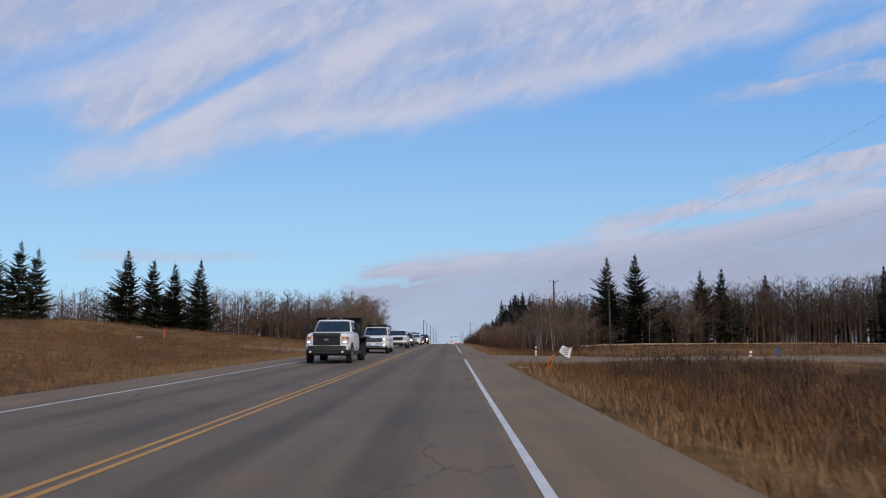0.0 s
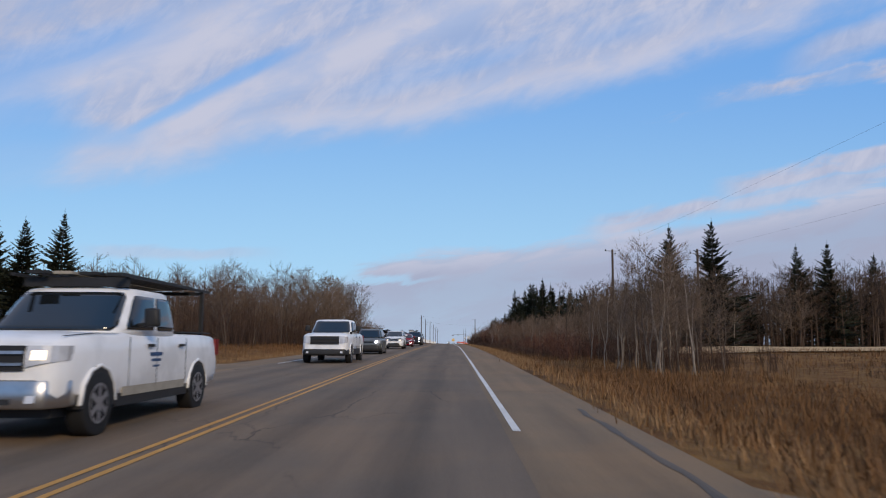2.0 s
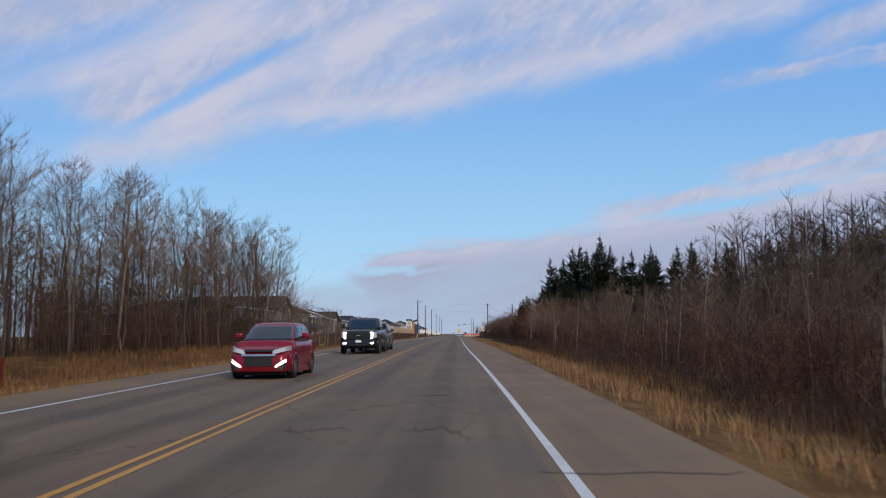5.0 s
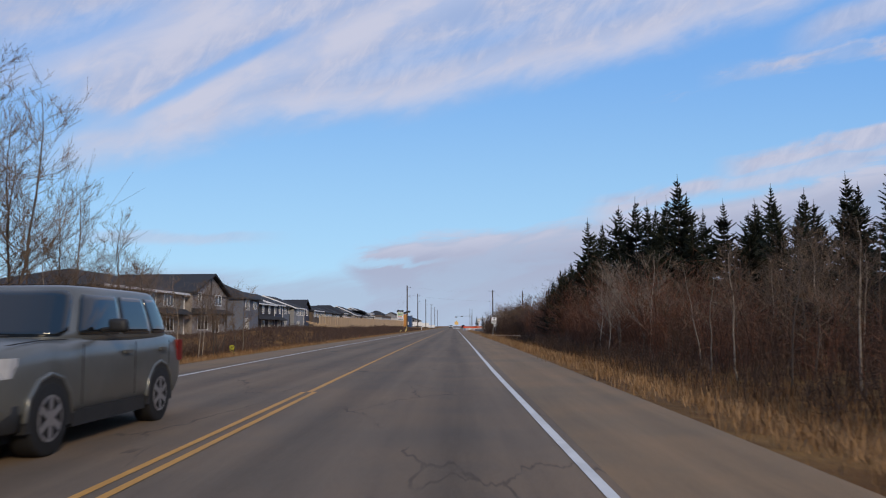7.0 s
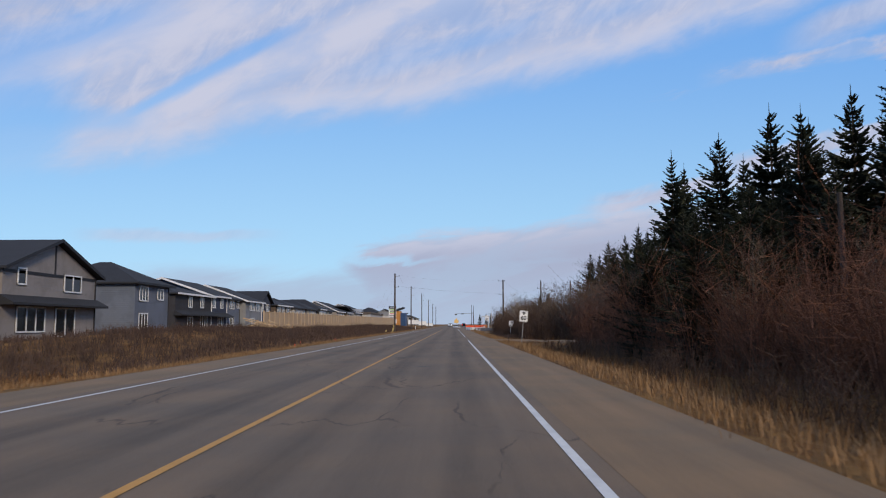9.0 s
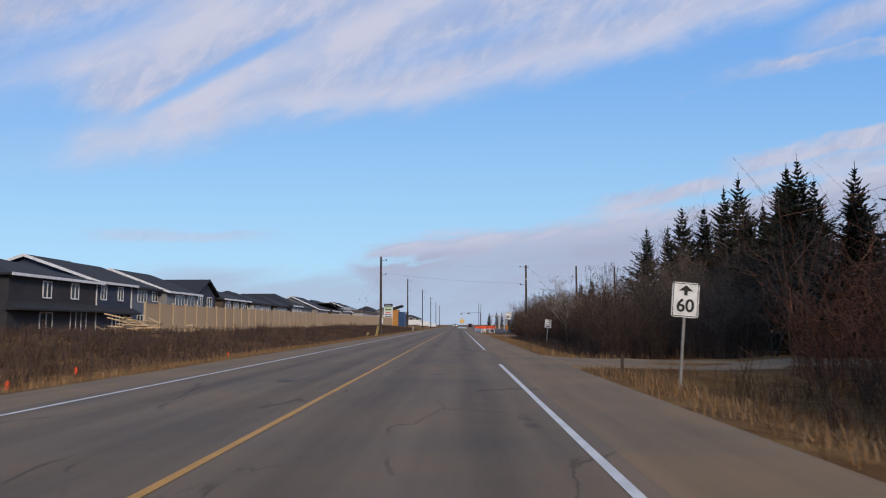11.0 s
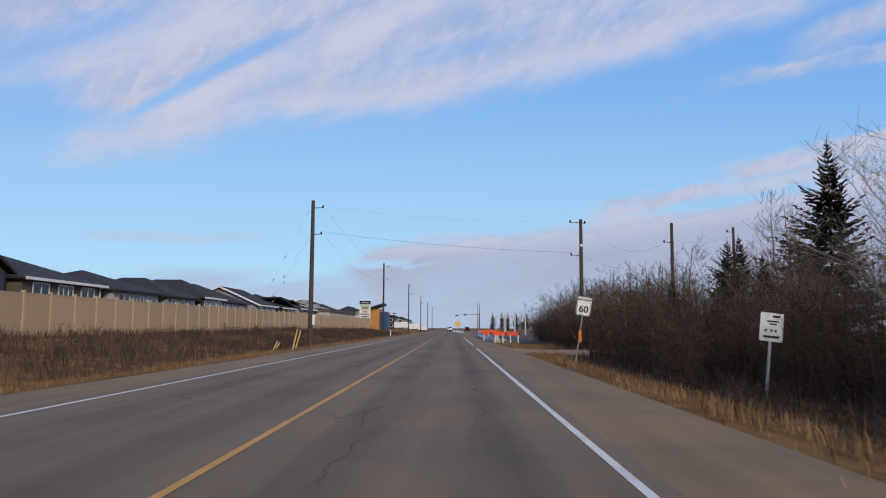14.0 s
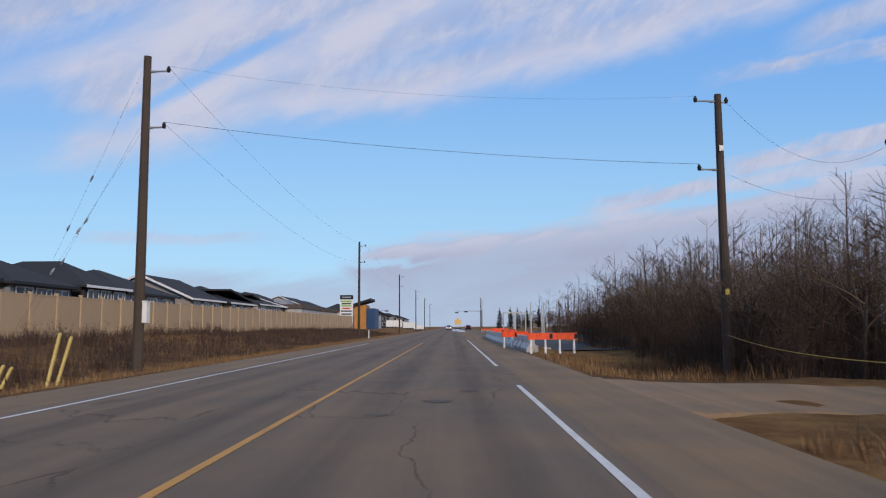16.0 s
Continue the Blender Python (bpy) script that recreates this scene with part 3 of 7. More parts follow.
for xc, yc, r in ((2.79, 112, 0.3), (2.4, 177.2, 0.35), (1.5, 176, 0.3), (2.9, 178, 0.25), (1.9, 232, 0.5), (2.7, 237, 0.35), (2.0, 306, 0.5), (2.6, 308, 0.35), (1.2, 304, 0.3),
                  (0.9, 33, 0.4), (2.2, 30, 0.35), (1.9, 24, 0.3), (-1.5, 230, 0.6), (-2.6, 262, 0.7), (1.6, 199, 0.5), (1.4, 266, 0.45), (2.3, 90, 0.3)):
    g = Geo()
    n = 26
    r *= 0.62
    g.poly([(xc + 1.2 * r * rng.uniform(0.2, 1.0) * math.cos(6.283 * i / n), yc + 1.5 * r * rng.uniform(0.2, 1.0) * math.sin(6.283 * i / n), road_z(yc) + 0.0065) for i in range(n)])
    tagged(new("road_patch", g.mesh("road_patch", M_SEAM)), "ragged dark tar patch on the lane", "patch", kind="structure")


# ------------------------------------------------------------------ trees
def bare_tree(seed, h, pale, spread=1.0, lean=0.0, low=0.3):
    """A leafless poplar or aspen: a slender bent trunk, rising limbs, sprays of twigs."""
    r = random.Random(seed)
    trunk, crown = Geo(), Geo()
    pts, x, y = [], 0.0, 0.0
    for i in range(9):
        t = i / 8
        pts.append(Vector((x + lean * t * t * h, y, h * t)))
        x += r.uniform(-0.022, 0.022) * h
        y += r.uniform(-0.022, 0.022) * h
    base = 0.0056 * h + 0.012
    trunk.tube(pts, [base * (1 - t / 8) ** 0.8 + 0.008 for t in range(9)], 7)

    def at(t):
        q = min(7.999, t * 8)
        i = int(q)
        return pts[i].lerp(pts[i + 1], q - i)

    n = int(16 + h * 1.1)
    for b in range(n):
        t = low + (0.97 - low) * ((b + r.random()) / n)
        p = at(t)
        a = r.uniform(0, 2 * math.pi)
        length = spread * h * (0.30 * (1 - t) ** 0.62 + 0.05) * r.uniform(0.6, 1.25)
        rise = r.uniform(0.2, 0.95)
        way = Vector((math.cos(a), math.sin(a), rise)).normalized()
        limb, q = [p], p
        for s in range(3):
            way = (way + Vector((r.uniform(-0.22, 0.22), r.uniform(-0.22, 0.22), r.uniform(-0.05, 0.32)))).normalized()
            q = q + way * length / 3
            limb.append(q)
        rb = max(0.008, base * (1 - t) * 0.46)
        crown.tube(limb, [rb, rb * 0.72, rb * 0.45, 0.006], 4, cap=False)
        for s in range(6):
            ts = r.uniform(0.2, 1.0)
            i = min(2, int(ts * 3))
            p2 = limb[i].lerp(limb[i + 1], ts * 3 - i)
            d2 = (way + Vector((r.uniform(-0.9, 0.9), r.uniform(-0.9, 0.9), r.uniform(-0.1, 0.7)))).normalized()
            l2 = length * r.uniform(0.28, 0.58)
            e2 = p2 + d2 * l2
            m2 = p2.lerp(e2, 0.5) + Vector((r.uniform(-1, 1), r.uniform(-1, 1), r.uniform(-1, 1))) * l2 * 0.06
            crown.ribbon(p2, m2, rb * 0.42 + 0.003, rb * 0.28 + 0.003, s * 1.1)
            crown.ribbon(m2, e2, rb * 0.28 + 0.003, 0.004, s * 1.1 + 1.0)
            for w in range(5):
                p3 = m2.lerp(e2, r.uniform(-0.6, 1.0))
                d3 = (d2 + Vector((r.uniform(-0.8, 0.8), r.uniform(-0.8, 0.8), r.uniform(-0.2, 0.8)))).normalized()
                crown.ribbon(p3, p3 + d3 * l2 * r.uniform(0.35, 0.9), 0.0068, 0.004, r.uniform(0, 3.14))
    return trunk.mesh("trunk", M_BIRCH if pale else M_BARK, True), crown.mesh("crown", M_BIRCH if pale == 2 else M_TWIG)


def spruce(seed, h, width=0.2, bare=0.12, thin=0.0):
    """A white spruce: tapered trunk and whorls of drooping boughs, each a fan of needle sprays, with gaps."""
    r = random.Random(seed)
    trunk, crown = Geo(), Geo()
    trunk.tube([(0, 0, 0), (0.03, 0, h * 0.5), (0, 0.02, h * 0.98)], [0.012 * h + 0.03, 0.007 * h + 0.02, 0.012], 7)
    z, bias = bare * h, r.uniform(0, 6.28)
    while z < h * 0.985:
        t = (z - bare * h) / (h * (1 - bare))
        reach = h * width * ((1 - t) ** 0.95) * (0.70 + 0.30 * min(1, t * 4)) + 0.05
        boughs = 10 if t < 0.8 else 6
        turn = r.uniform(0, 6.28)
        for b in range(boughs):
            if r.random() < 0.17 + thin:
                continue
            a = turn + 6.283 * b / boughs + r.uniform(-0.3, 0.3)
            length = reach * r.choice((0.4, 0.65, 0.85, 1.0, 1.18)) * r.uniform(0.85, 1.12) * (1 + 0.22 * math.cos(a - bias - 5 * t))
            out, side = Vector((math.cos(a), math.sin(a), 0)), Vector((-math.sin(a), math.cos(a), 0))
            droop = -0.30 + 0.75 * t + r.uniform(-0.12, 0.12)
            n = 4 if length < 1.0 else 6
            prev = Vector((0, 0, z))
            for s in range(1, n + 1):
                f = s / n
                p = Vector((0, 0, z + length * (droop * f + 0.22 * f * f))) + out * length * f
                w = (0.36 * length * (1 - f) + 0.05 + 0.13 * (1 - t)) * (0.7 + 0.5 * r.random())
                for sg in (-1, 1):
                    tip = p + side * sg * w + out * w * r.uniform(0.3, 0.8) + Vector((0, 0, -w * r.uniform(0.05, 0.5)))
                    mid = p.lerp(tip, 0.5)
                    crown.poly([prev, mid + out * 0.10 * length, tip, mid - out * 0.12 + Vector((0, 0, -0.16 - 0.08 * w))])
                # hanging twig under the bough
                hang = p.lerp(prev, 0.5)
                drop = r.uniform(0.15, 0.42) * min(1.0, 0.4 + length * 0.3)
                crown.poly([hang, p, p.lerp(hang, 0.4) + Vector((r.uniform(-0.1, 0.1), r.uniform(-0.1, 0.1), -drop))])
                prev = p
        z += r.uniform(0.30, 0.52) * (0.7 if t > 0.75 else 1.0) * (h / 15) ** 0.5
    crown.tube([(0, 0, h * 0.93), (0, 0, h * 1.02)], [0.05, 0.012], 4)
    return trunk.mesh("trunk", M_PINE_BARK, True), crown.mesh("crown", M_NEEDLE)


def plant(name, meshes, label, category, x, y, scale=1.0, turn=0.0, sink=0.08, group="", tilt=0.0):
    ob = tagged(new(name), label, category, group)
    ob.matrix_basis = Matrix.Translation((x, y, ground_z(x, y) - sink)) @ pose(0, 0, 0, tilt, 0, turn) @ Matrix.Scale(scale, 4)
    for n, me in zip(("trunk", "crown"), meshes):
        p = new(n, me)
        p.parent = ob
    return ob


SPRUCES = [spruce(11 + i, 15.0, w, b, th) for i, (w, b, th) in enumerate(((0.27, 0.08, 0.05), (0.30, 0.05, 0.08), (0.25, 0.10, 0.14), (0.33, 0.02, 0.03), (0.23, 0.25, 0.12)))]
SPIRE = [spruce(41 + i, 15.0, w, b, th) for i, (w, b, th) in enumerate(((0.16, 0.22, 0.05), (0.18, 0.26, 0.1)))]
BARE = [bare_tree(70 + i, 10.0, 0, s, ln, lo) for i, (s, ln, lo) in enumerate(((1.0, 0.02, 0.25), (0.85, -0.05, 0.3), (1.15, 0.04, 0.2), (0.9, 0.0, 0.35), (1.05, -0.02, 0.22)))]
ASPEN = [bare_tree(90 + i, 10.0, 1, s, ln, lo) for i, (s, ln, lo) in enumerate(((0.8, 0.06, 0.4), (0.75, -0.08, 0.45), (0.9, 0.03, 0.35), (0.8, 0.14, 0.4)))]


def spreading_tree(seed, h, pale, stems=1, open_=0.75):
    """A wide leafless tree that forks again and again: stout limbs, fine outer twigs."""
    r = random.Random(seed)
    trunk, crown = Geo(), Geo()

    def grow(p, way, length, rad, level):
        pts = [p]
        for s in range(3):
            way = (way + Vector((r.uniform(-0.2, 0.2), r.uniform(-0.2, 0.2), r.uniform(-0.06, 0.16)))).normalized()
            pts.append(pts[-1] + way * length / 3)
        if level == 0:
            trunk.tube(pts, [rad, rad * 0.9, rad * 0.82, rad * 0.72], 7)
        elif level < 3:
            crown.tube(pts, [rad, rad * 0.85, rad * 0.7, rad * 0.5], 4, cap=False)
        else:
            for a, b in zip(pts, pts[1:]):
                crown.ribbon(a, b, rad, rad * 0.75, r.uniform(0, 3.14))
        if level == 5:
            return
        for k in range(4 if level else 5):
            t = (0.35 + 0.65 * (k + r.random()) / 4) if level else (0.4 + 0.6 * (k + r.random()) / 5)
            t = min(t, 0.999)
            i = int(t * 3)
            q = pts[i].lerp(pts[i + 1], t * 3 - i)
            side = Vector((r.uniform(-1, 1), r.uniform(-1, 1), r.uniform(-0.25, 0.55))).normalized()
            d = (way * (1 - open_ * 0.55) + side * open_).normalized()
            grow(q, d, length * r.uniform(0.5, 0.78), max(0.0055, rad * 0.5), level + 1)

    for s in range(stems):
        a = 6.283 * s / stems
        grow(Vector((0.15 * math.cos(a), 0.15 * math.sin(a), 0)) * (stems > 1), Vector((0.35 * math.cos(a) * (stems > 1), 0.35 * math.sin(a) * (stems > 1), 1)).normalized(), h * 0.42, 0.0095 * h, 0)
    return trunk.mesh("trunk", M_BIRCH if pale else M_BARK, True), crown.mesh("crown", M_BIRCH if pale == 2 else M_TWIG)


GREY = [bare_tree(120 + i, 10.0, 2, s, 0.0, lo) for i, (s, lo) in enumerate(((1.1, 0.25), (1.25, 0.22)))]
FORKED = spreading_tree(121, 10.0, 2, 1, 0.7)
WIDE = [spreading_tree(130 + i, 10.0, 0, 1 + i % 2, o) for i, o in enumerate((0.75, 0.9, 0.65))]
rng = random.Random(21)
L_SPRUCE = "dark green spruce standing in the roadside wood"
L_BARE = "leafless brown poplar with fine grey twigs"
L_ASPEN = "leafless aspen with a pale slender trunk"


def put_spruce(x, y, h, kinds=SPRUCES, pick=None):
    me = kinds[pick if pick is not None else rng.randrange(len(kinds))]
    plant("spruce_tree", me, L_SPRUCE, "spruce", x, y, h / 15.0, rng.uniform(0, 360), group="spruces of the roadside woods")


def put_bare(x, y, h, kinds=BARE, label=L_BARE, tilt=0.0):
    plant("poplar_tree" if kinds is BARE else "aspen_tree", kinds[rng.randrange(len(kinds))], label, "tree", x, y, h / 10.0, rng.uniform(0, 360), group="bare trees of the roadside woods", tilt=tilt)


# spruces that stand out one by one: x, y, height
for x, y, top in ((37.0, 148.8, 18.8), (42.0, 143.9, 18.8), (-37.9, 109.7, 14.0), (-42.6, 110.7, 13.4), (-46.3, 111.5, 14.2), (-51.0, 112.0, 16.0),
                  (-63, 106, 15.5), (-67, 108, 17), (-70, 106, 16.2), (-73, 108, 16.5), (-77, 107, 15.5),
                  (58, 152, 16.2), (62, 150, 16.4), (78, 166, 16.5), (97, 150, 17),
                  (20.1, 237.0, 14.9), (24.0, 227.3, 15.9), (21.7, 241.1, 13.4), (24.8, 212.9, 15.8), (30.9, 240.8, 16.0), (23.6, 245.3, 15.6),
                  (27.0, 296.7, 14.2), (26.9, 312.3, 13.9), (24.5, 238.6, 16.7), (28.9, 284.8, 15.3), (25.5, 266.5, 12.3), (27.5, 271.0, 13.4)):
    put_spruce(x, y, top - ground_z(x, y), SPRUCES, (3, 1)[int(x) % 2] if -55 < x < 0 else None)
# the dark stand on the right
for x, y, h in ((66, 152, 10), (70, 154, 9), (50, 152, 8), (90, 154, 9), (84, 153, 8), (34, 152, 7), (104, 155, 9), (24.0, 232.2, 14.0), (24.5, 223.8, 15.3), (26.0, 226.0, 15.0), (25.5, 219.6, 15.2), (27.5, 219.0, 15.4), (30, 221.5, 13.9), (30, 215.2, 13.9), (30, 207.2, 12.8), (30, 203.5, 13.4),
                (29, 200.5, 11.6), (28, 193, 11.2), (30, 191, 12.0), (30, 185, 11.8), (30, 177, 9.9), (32, 177.5, 10.9), (32, 166, 9.6), (33, 214, 13), (34, 207, 12.5), (34, 197, 12.2), (35, 188, 12), (36, 178, 11),
                (38, 170, 11), (40, 182, 12), (42, 172, 11.5), (22, 256.8, 11.4), (25, 283, 12.6), (26, 285.5, 11.4), (26, 280.5, 13.8), (26, 299, 12.7), (28, 262, 12), (30, 272, 13), (32, 284, 13.5), (31, 296, 12.5),
                (24, 270, 10.5), (22, 262, 9.5), (19.5, 246.0, 8.0), (18.5, 233, 7.0), (20, 226, 9), (21, 219, 9.5)):
    put_spruce(x, y, h, SPRUCES if h > 12 else SPRUCES[:2])
# low dense conifers at the wood's edge
for x, y, h in ((12.6, 208, 6.6), (13.5, 212.5, 7.2), (12.8, 216.5, 6.2), (14.5, 205, 6.8), (15.5, 209.5, 8.0), (14.6, 220.5, 7.0), (13.4, 225, 6.0), (17, 214, 8.6), (17.5, 206, 8.2), (19, 201, 8.6), (20.5, 195, 9.0), (22, 188, 9.0), (23, 181, 8.6), (19, 228, 8.5), (16.5, 224, 6.0), (17.5, 219, 6.5), (16, 230, 5.5), (16.8, 303, 6.2), (18.5, 306, 6.8), (16.2, 297, 5.2), (15.5, 309, 4.5)):
    put_spruce(x, y, h, SPRUCES, 3)

def far_wood(name, label, plots, seed, stout=1.2, limbs=14, twigs=8):
    """Stretches of leafless wood seen from afar, in one mesh: trunks, limbs and twigs. Plots: x0, x1, y0, y1, count, heights."""
    r = random.Random(seed)
    g = Geo()
    for x0, x1, y0, y1, n, h0, h1 in plots:
        for i in range(n):
            f = (i + r.random()) / n
            x, y = (x0 + (x1 - x0) * f, r.uniform(y0, y1)) if x1 - x0 > y1 - y0 else (r.uniform(x0, x1), y0 + (y1 - y0) * f)
            h = (h0 + (h1 - h0) * f) * r.uniform(0.72, 1.08)
            z = ground_z(x, y) - 0.1
            lx, ly = r.uniform(-0.06, 0.06) * h, r.uniform(-0.06, 0.06) * h
            rt = 0.007 * h + 0.015
            g.tube([(x, y, z), (x + lx * 0.3, y + ly * 0.3, z + h * 0.5), (x + lx, y + ly, z + h)], [rt * stout ** 0.5, rt * 0.7 * stout ** 0.5, 0.01 * stout], 4, cap=False)
            for b in range(limbs):
                t = r.uniform(0.22, 0.95)
                p = Vector((x + lx * t, y + ly * t, z + h * t))
                a = r.uniform(0, 6.283)
                l = h * (0.26 * (1 - t) + 0.08) * r.uniform(0.7, 1.3)
                d = Vector((math.cos(a), math.sin(a), r.uniform(0.3, 1.3))).normalized()
                e = p + d * l
                g.ribbon(p, e, 0.017 * stout, 0.008 * stout, r.uniform(0, 3.14))
                for c in range(twigs):
                    q = p.lerp(e, r.uniform(0.3, 1.0))
                    d2 = (d + Vector((r.uniform(-0.9, 0.9), r.uniform(-0.9, 0.9), r.uniform(-0.2, 0.7)))).normalized()
                    g.ribbon(q, q + d2 * l * r.uniform(0.3, 0.75), 0.008 * stout, 0.0045 * stout, r.uniform(0, 3.14))
    tagged(new(name, g.mesh(name, M_WOODS)), label, "trees", kind="stuff")


far_wood("woodland", "leafless brown poplar wood behind the spruces", ((-85, -20, 112, 124, 190, 8.6, 8.8), (-110, -20, 124, 140, 200, 10.4, 10.0), (-26, -17, 90, 178, 85, 6.4, 9.2), (-38, -26, 118, 176, 50, 8, 9.5)), 401, 1.5)
far_wood("woodland", "tall leafless wood at the back of the field", ((26, 130, 148, 154, 230, 9.6, 16.8), (26, 140, 154, 164, 250, 11.0, 17.6), (26, 150, 164, 176, 220, 12, 18)), 402, 1.45, 22, 11)
far_wood("woodland", "leafless wood behind the roadside trees", ((17, 32, 108, 214, 170, 4.4, 7.4), (18, 34, 250, 302, 60, 8.5, 10.5)), 403, 0.9)
far_wood("woodland", "leafless wood beyond the road works", ((14.5, 24, 313, 352, 120, 6.4, 6.6), (18, 45, 316, 440, 260, 8.0, 7.4), (26, 80, 440, 640, 160, 7.0, 8.0)), 404, 0.85)
far_wood("woodland", "dense young growth under the tall wood", ((26, 150, 158, 174, 330, 5.0, 9.0), (28, 140, 149, 157, 220, 4.0, 6.5), (-88, -19, 115, 128, 240, 4.2, 5.6)), 406, 3.2)
far_wood("woodland", "distant bare trees along the horizon", ((-140, -50, 700, 720, 90, 8, 9), (30, 160, 640, 680, 120, 8, 9), (60, 240, 700, 760, 120, 9, 9)), 405, 4.0)

# bare trees near the road: x0, x1, y0, y1, count, heights at both ends, share of pale ones
for x0, x1, y0, y1, n, h0, h1, pale in (
        (-16.5, -13, 85, 118, 34, 5.6, 7.8, 0.08), (-16.5, -12.8, 118, 168, 54, 8.2, 11.0, 0.08), (-17, -13, 168, 182, 10, 8.6, 6.0, 0.1),
        (10.8, 14, 94, 170, 34, 3.3, 4.6, 0.65), (13, 18, 90, 175, 42, 3.6, 5.4, 0.35), (13, 19, 172, 216, 7, 4.2, 5, 0.25), (11.2, 15, 62, 94, 24, 4.6, 5.4, 0.55), (15, 22, 70, 94, 16, 5.0, 6.0, 0.3), (30, 60, 139, 148, 12, 7.5, 9.0, 0.4),
        (14, 22, 215, 262, 6, 4.5, 6.5, 0.0), (13, 20, 262, 302, 10, 6.0, 7.5, 0.08),
        (12.5, 20, 313, 350, 9, 5.0, 5.8, 0.3), (-13, -10.6, 166, 190, 17, 5.0, 5.0, 0.3), (12.4, 15.2, 63, 73, 15, 5.6, 6.4, 0.9)):
    for i in range(n):
        f = (i + rng.random()) / n
        x, y = rng.uniform(x0, x1), y0 + (y1 - y0) * f
        p = rng.random() < pale
        put_bare(x, y, (h0 + (h1 - h0) * f) * rng.choice((0.8, 0.9, 0.95, 1.0, 1.0, 1.08)), ASPEN if p else BARE, L_ASPEN if p else L_BARE, rng.uniform(-6, 6))
# pale branchy trees at the front of the dark stand
for x, y, h in ((11.2, 182.8, 5.2), (10.8, 178.7, 4.6), (11.8, 180.5, 5.0), (12.6, 177.0, 5.3)):
    plant("aspen_tree", GREY[int(y) % 2], "leafless pale-barked aspen with wide white limbs", "tree", x, y, h / 10, rng.uniform(0, 360), group="bare trees of the roadside woods")
for x, y, k, turn in ((11.5, 277.0, 0.66, 40), (11.9, 181.4, 0.56, 150), (12.6, 178.6, 0.50, 260)):
    plant("aspen_tree", FORKED, "leafless pale-barked tree with forking limbs", "tree", x, y, k, turn, group="bare trees of the roadside woods")
for i in range(34):
    x, y = rng.uniform(12.5, 20), 244 + 57 * (i + rng.random()) / 34
    plant("poplar_tree", WIDE[i % 3], "leafless dark tree with wide forking limbs", "tree", x, y, (4.6 + 0.42 * (x - 12.5)) * rng.uniform(0.85, 1.15) / 10, rng.uniform(0, 360), group="bare trees of the roadside woods")
for i in range(24):
    x, y = rng.uniform(12.5, 20), 314 + 36 * (i + rng.random()) / 24
    plant("poplar_tree", WIDE[i % 3], "leafless brown tree with wide forking limbs", "tree", x, y, rng.uniform(5.0, 6.6) / 10, rng.uniform(0, 360), group="bare trees of the roadside woods")
for x, y, h in ((29.8, 297.0, 17.0), (23, 285, 12), (22, 291, 10), (21, 270, 10), (22, 262, 10.5), (20.5, 277, 9.5), (21.5, 255, 9.5), (24, 296, 9.5)):
    plant("poplar_tree", WIDE[int(y) % 3], "tall leafless balsam poplar with dark spreading limbs", "tree", x, y, h / 10, rng.uniform(0, 360), group="bare trees of the roadside woods")


def thicket(name, label, mat, spots, lo, hi, stems, seed, lean=0.5, width=0.9):
    """Clumps of upright bare stems, forked near the top; one mesh that nobody could count."""
    r = random.Random(seed)
    g = Geo()
    for x, y in spots:
        h0 = r.uniform(lo, hi)
        z = ground_z(x, y) - 0.05
        for s in range(stems):
            a, d = r.uniform(0, 6.283), r.uniform(0, width)
            h = h0 * r.uniform(0.45, 1.1)
            bx, by = x + math.cos(a) * d * 0.5, y + math.sin(a) * d * 0.5
            a2 = r.uniform(0, 6.283)
            ox, oy = math.cos(a2) * lean * h * r.uniform(0.05, 0.8), math.sin(a2) * lean * h * r.uniform(0.05, 0.8)
            mid = (bx + ox * 0.45, by + oy * 0.45, z + h * 0.55)
            w = r.uniform(0.006, 0.013)
            g.tube([(bx, by, z), mid, (bx + ox, by + oy, z + h)], [w, w * 0.8, 0.004], 3, cap=False)
            for f in range(6):
                q = Vector((bx, by, z)).lerp(Vector(mid), r.uniform(0.5, 1.0)) if f < 3 else Vector(mid).lerp(Vector((bx + ox, by + oy, z + h)), r.random())
                e = q + Vector((r.uniform(-0.3, 0.3), r.uniform(-0.3, 0.3), r.uniform(-0.06, 0.32))) * h
                g.ribbon(q, e, w * 0.6, 0.003, r.uniform(0, 3.14))
    return tagged(new(name, g.mesh(name, mat)), label, "shrubs", kind="stuff")


def scatter(x0, x1, y0, y1, n, seed):
    r = random.Random(seed)
    return [(r.uniform(x0, x1), y0 + (y1 - y0) * (i + r.random()) / n) for i in range(n)]


thicket("underbrush", "brown leafless brush under the roadside trees", M_BRUSH, scatter(-17, -12.2, 84, 112, 110, 1) + scatter(-24, -12.4, 108, 170, 420, 21), 2.0, 5.0, 14, 31)
thicket("underbrush", "low brown brush before the houses", M_BRUSH, scatter(-17, -11.5, 170, 198, 90, 61), 0.6, 1.5, 12, 62)
thicket("underbrush", "brown leafless brush under the roadside trees", M_BRUSH, scatter(-70, -17, 112, 122, 240, 2), 1.8, 3.4, 10, 32)
thicket("underbrush", "dark leafless brush at the edge of the wood", M_BRUSH, scatter(12.0, 18, 86, 215, 460, 3), 1.4, 3.2, 13, 33)
thicket("underbrush", "dark leafless brush at the edge of the wood", M_BRUSH, scatter(30, 140, 147, 158, 420, 4), 2.0, 4.6, 10, 34)
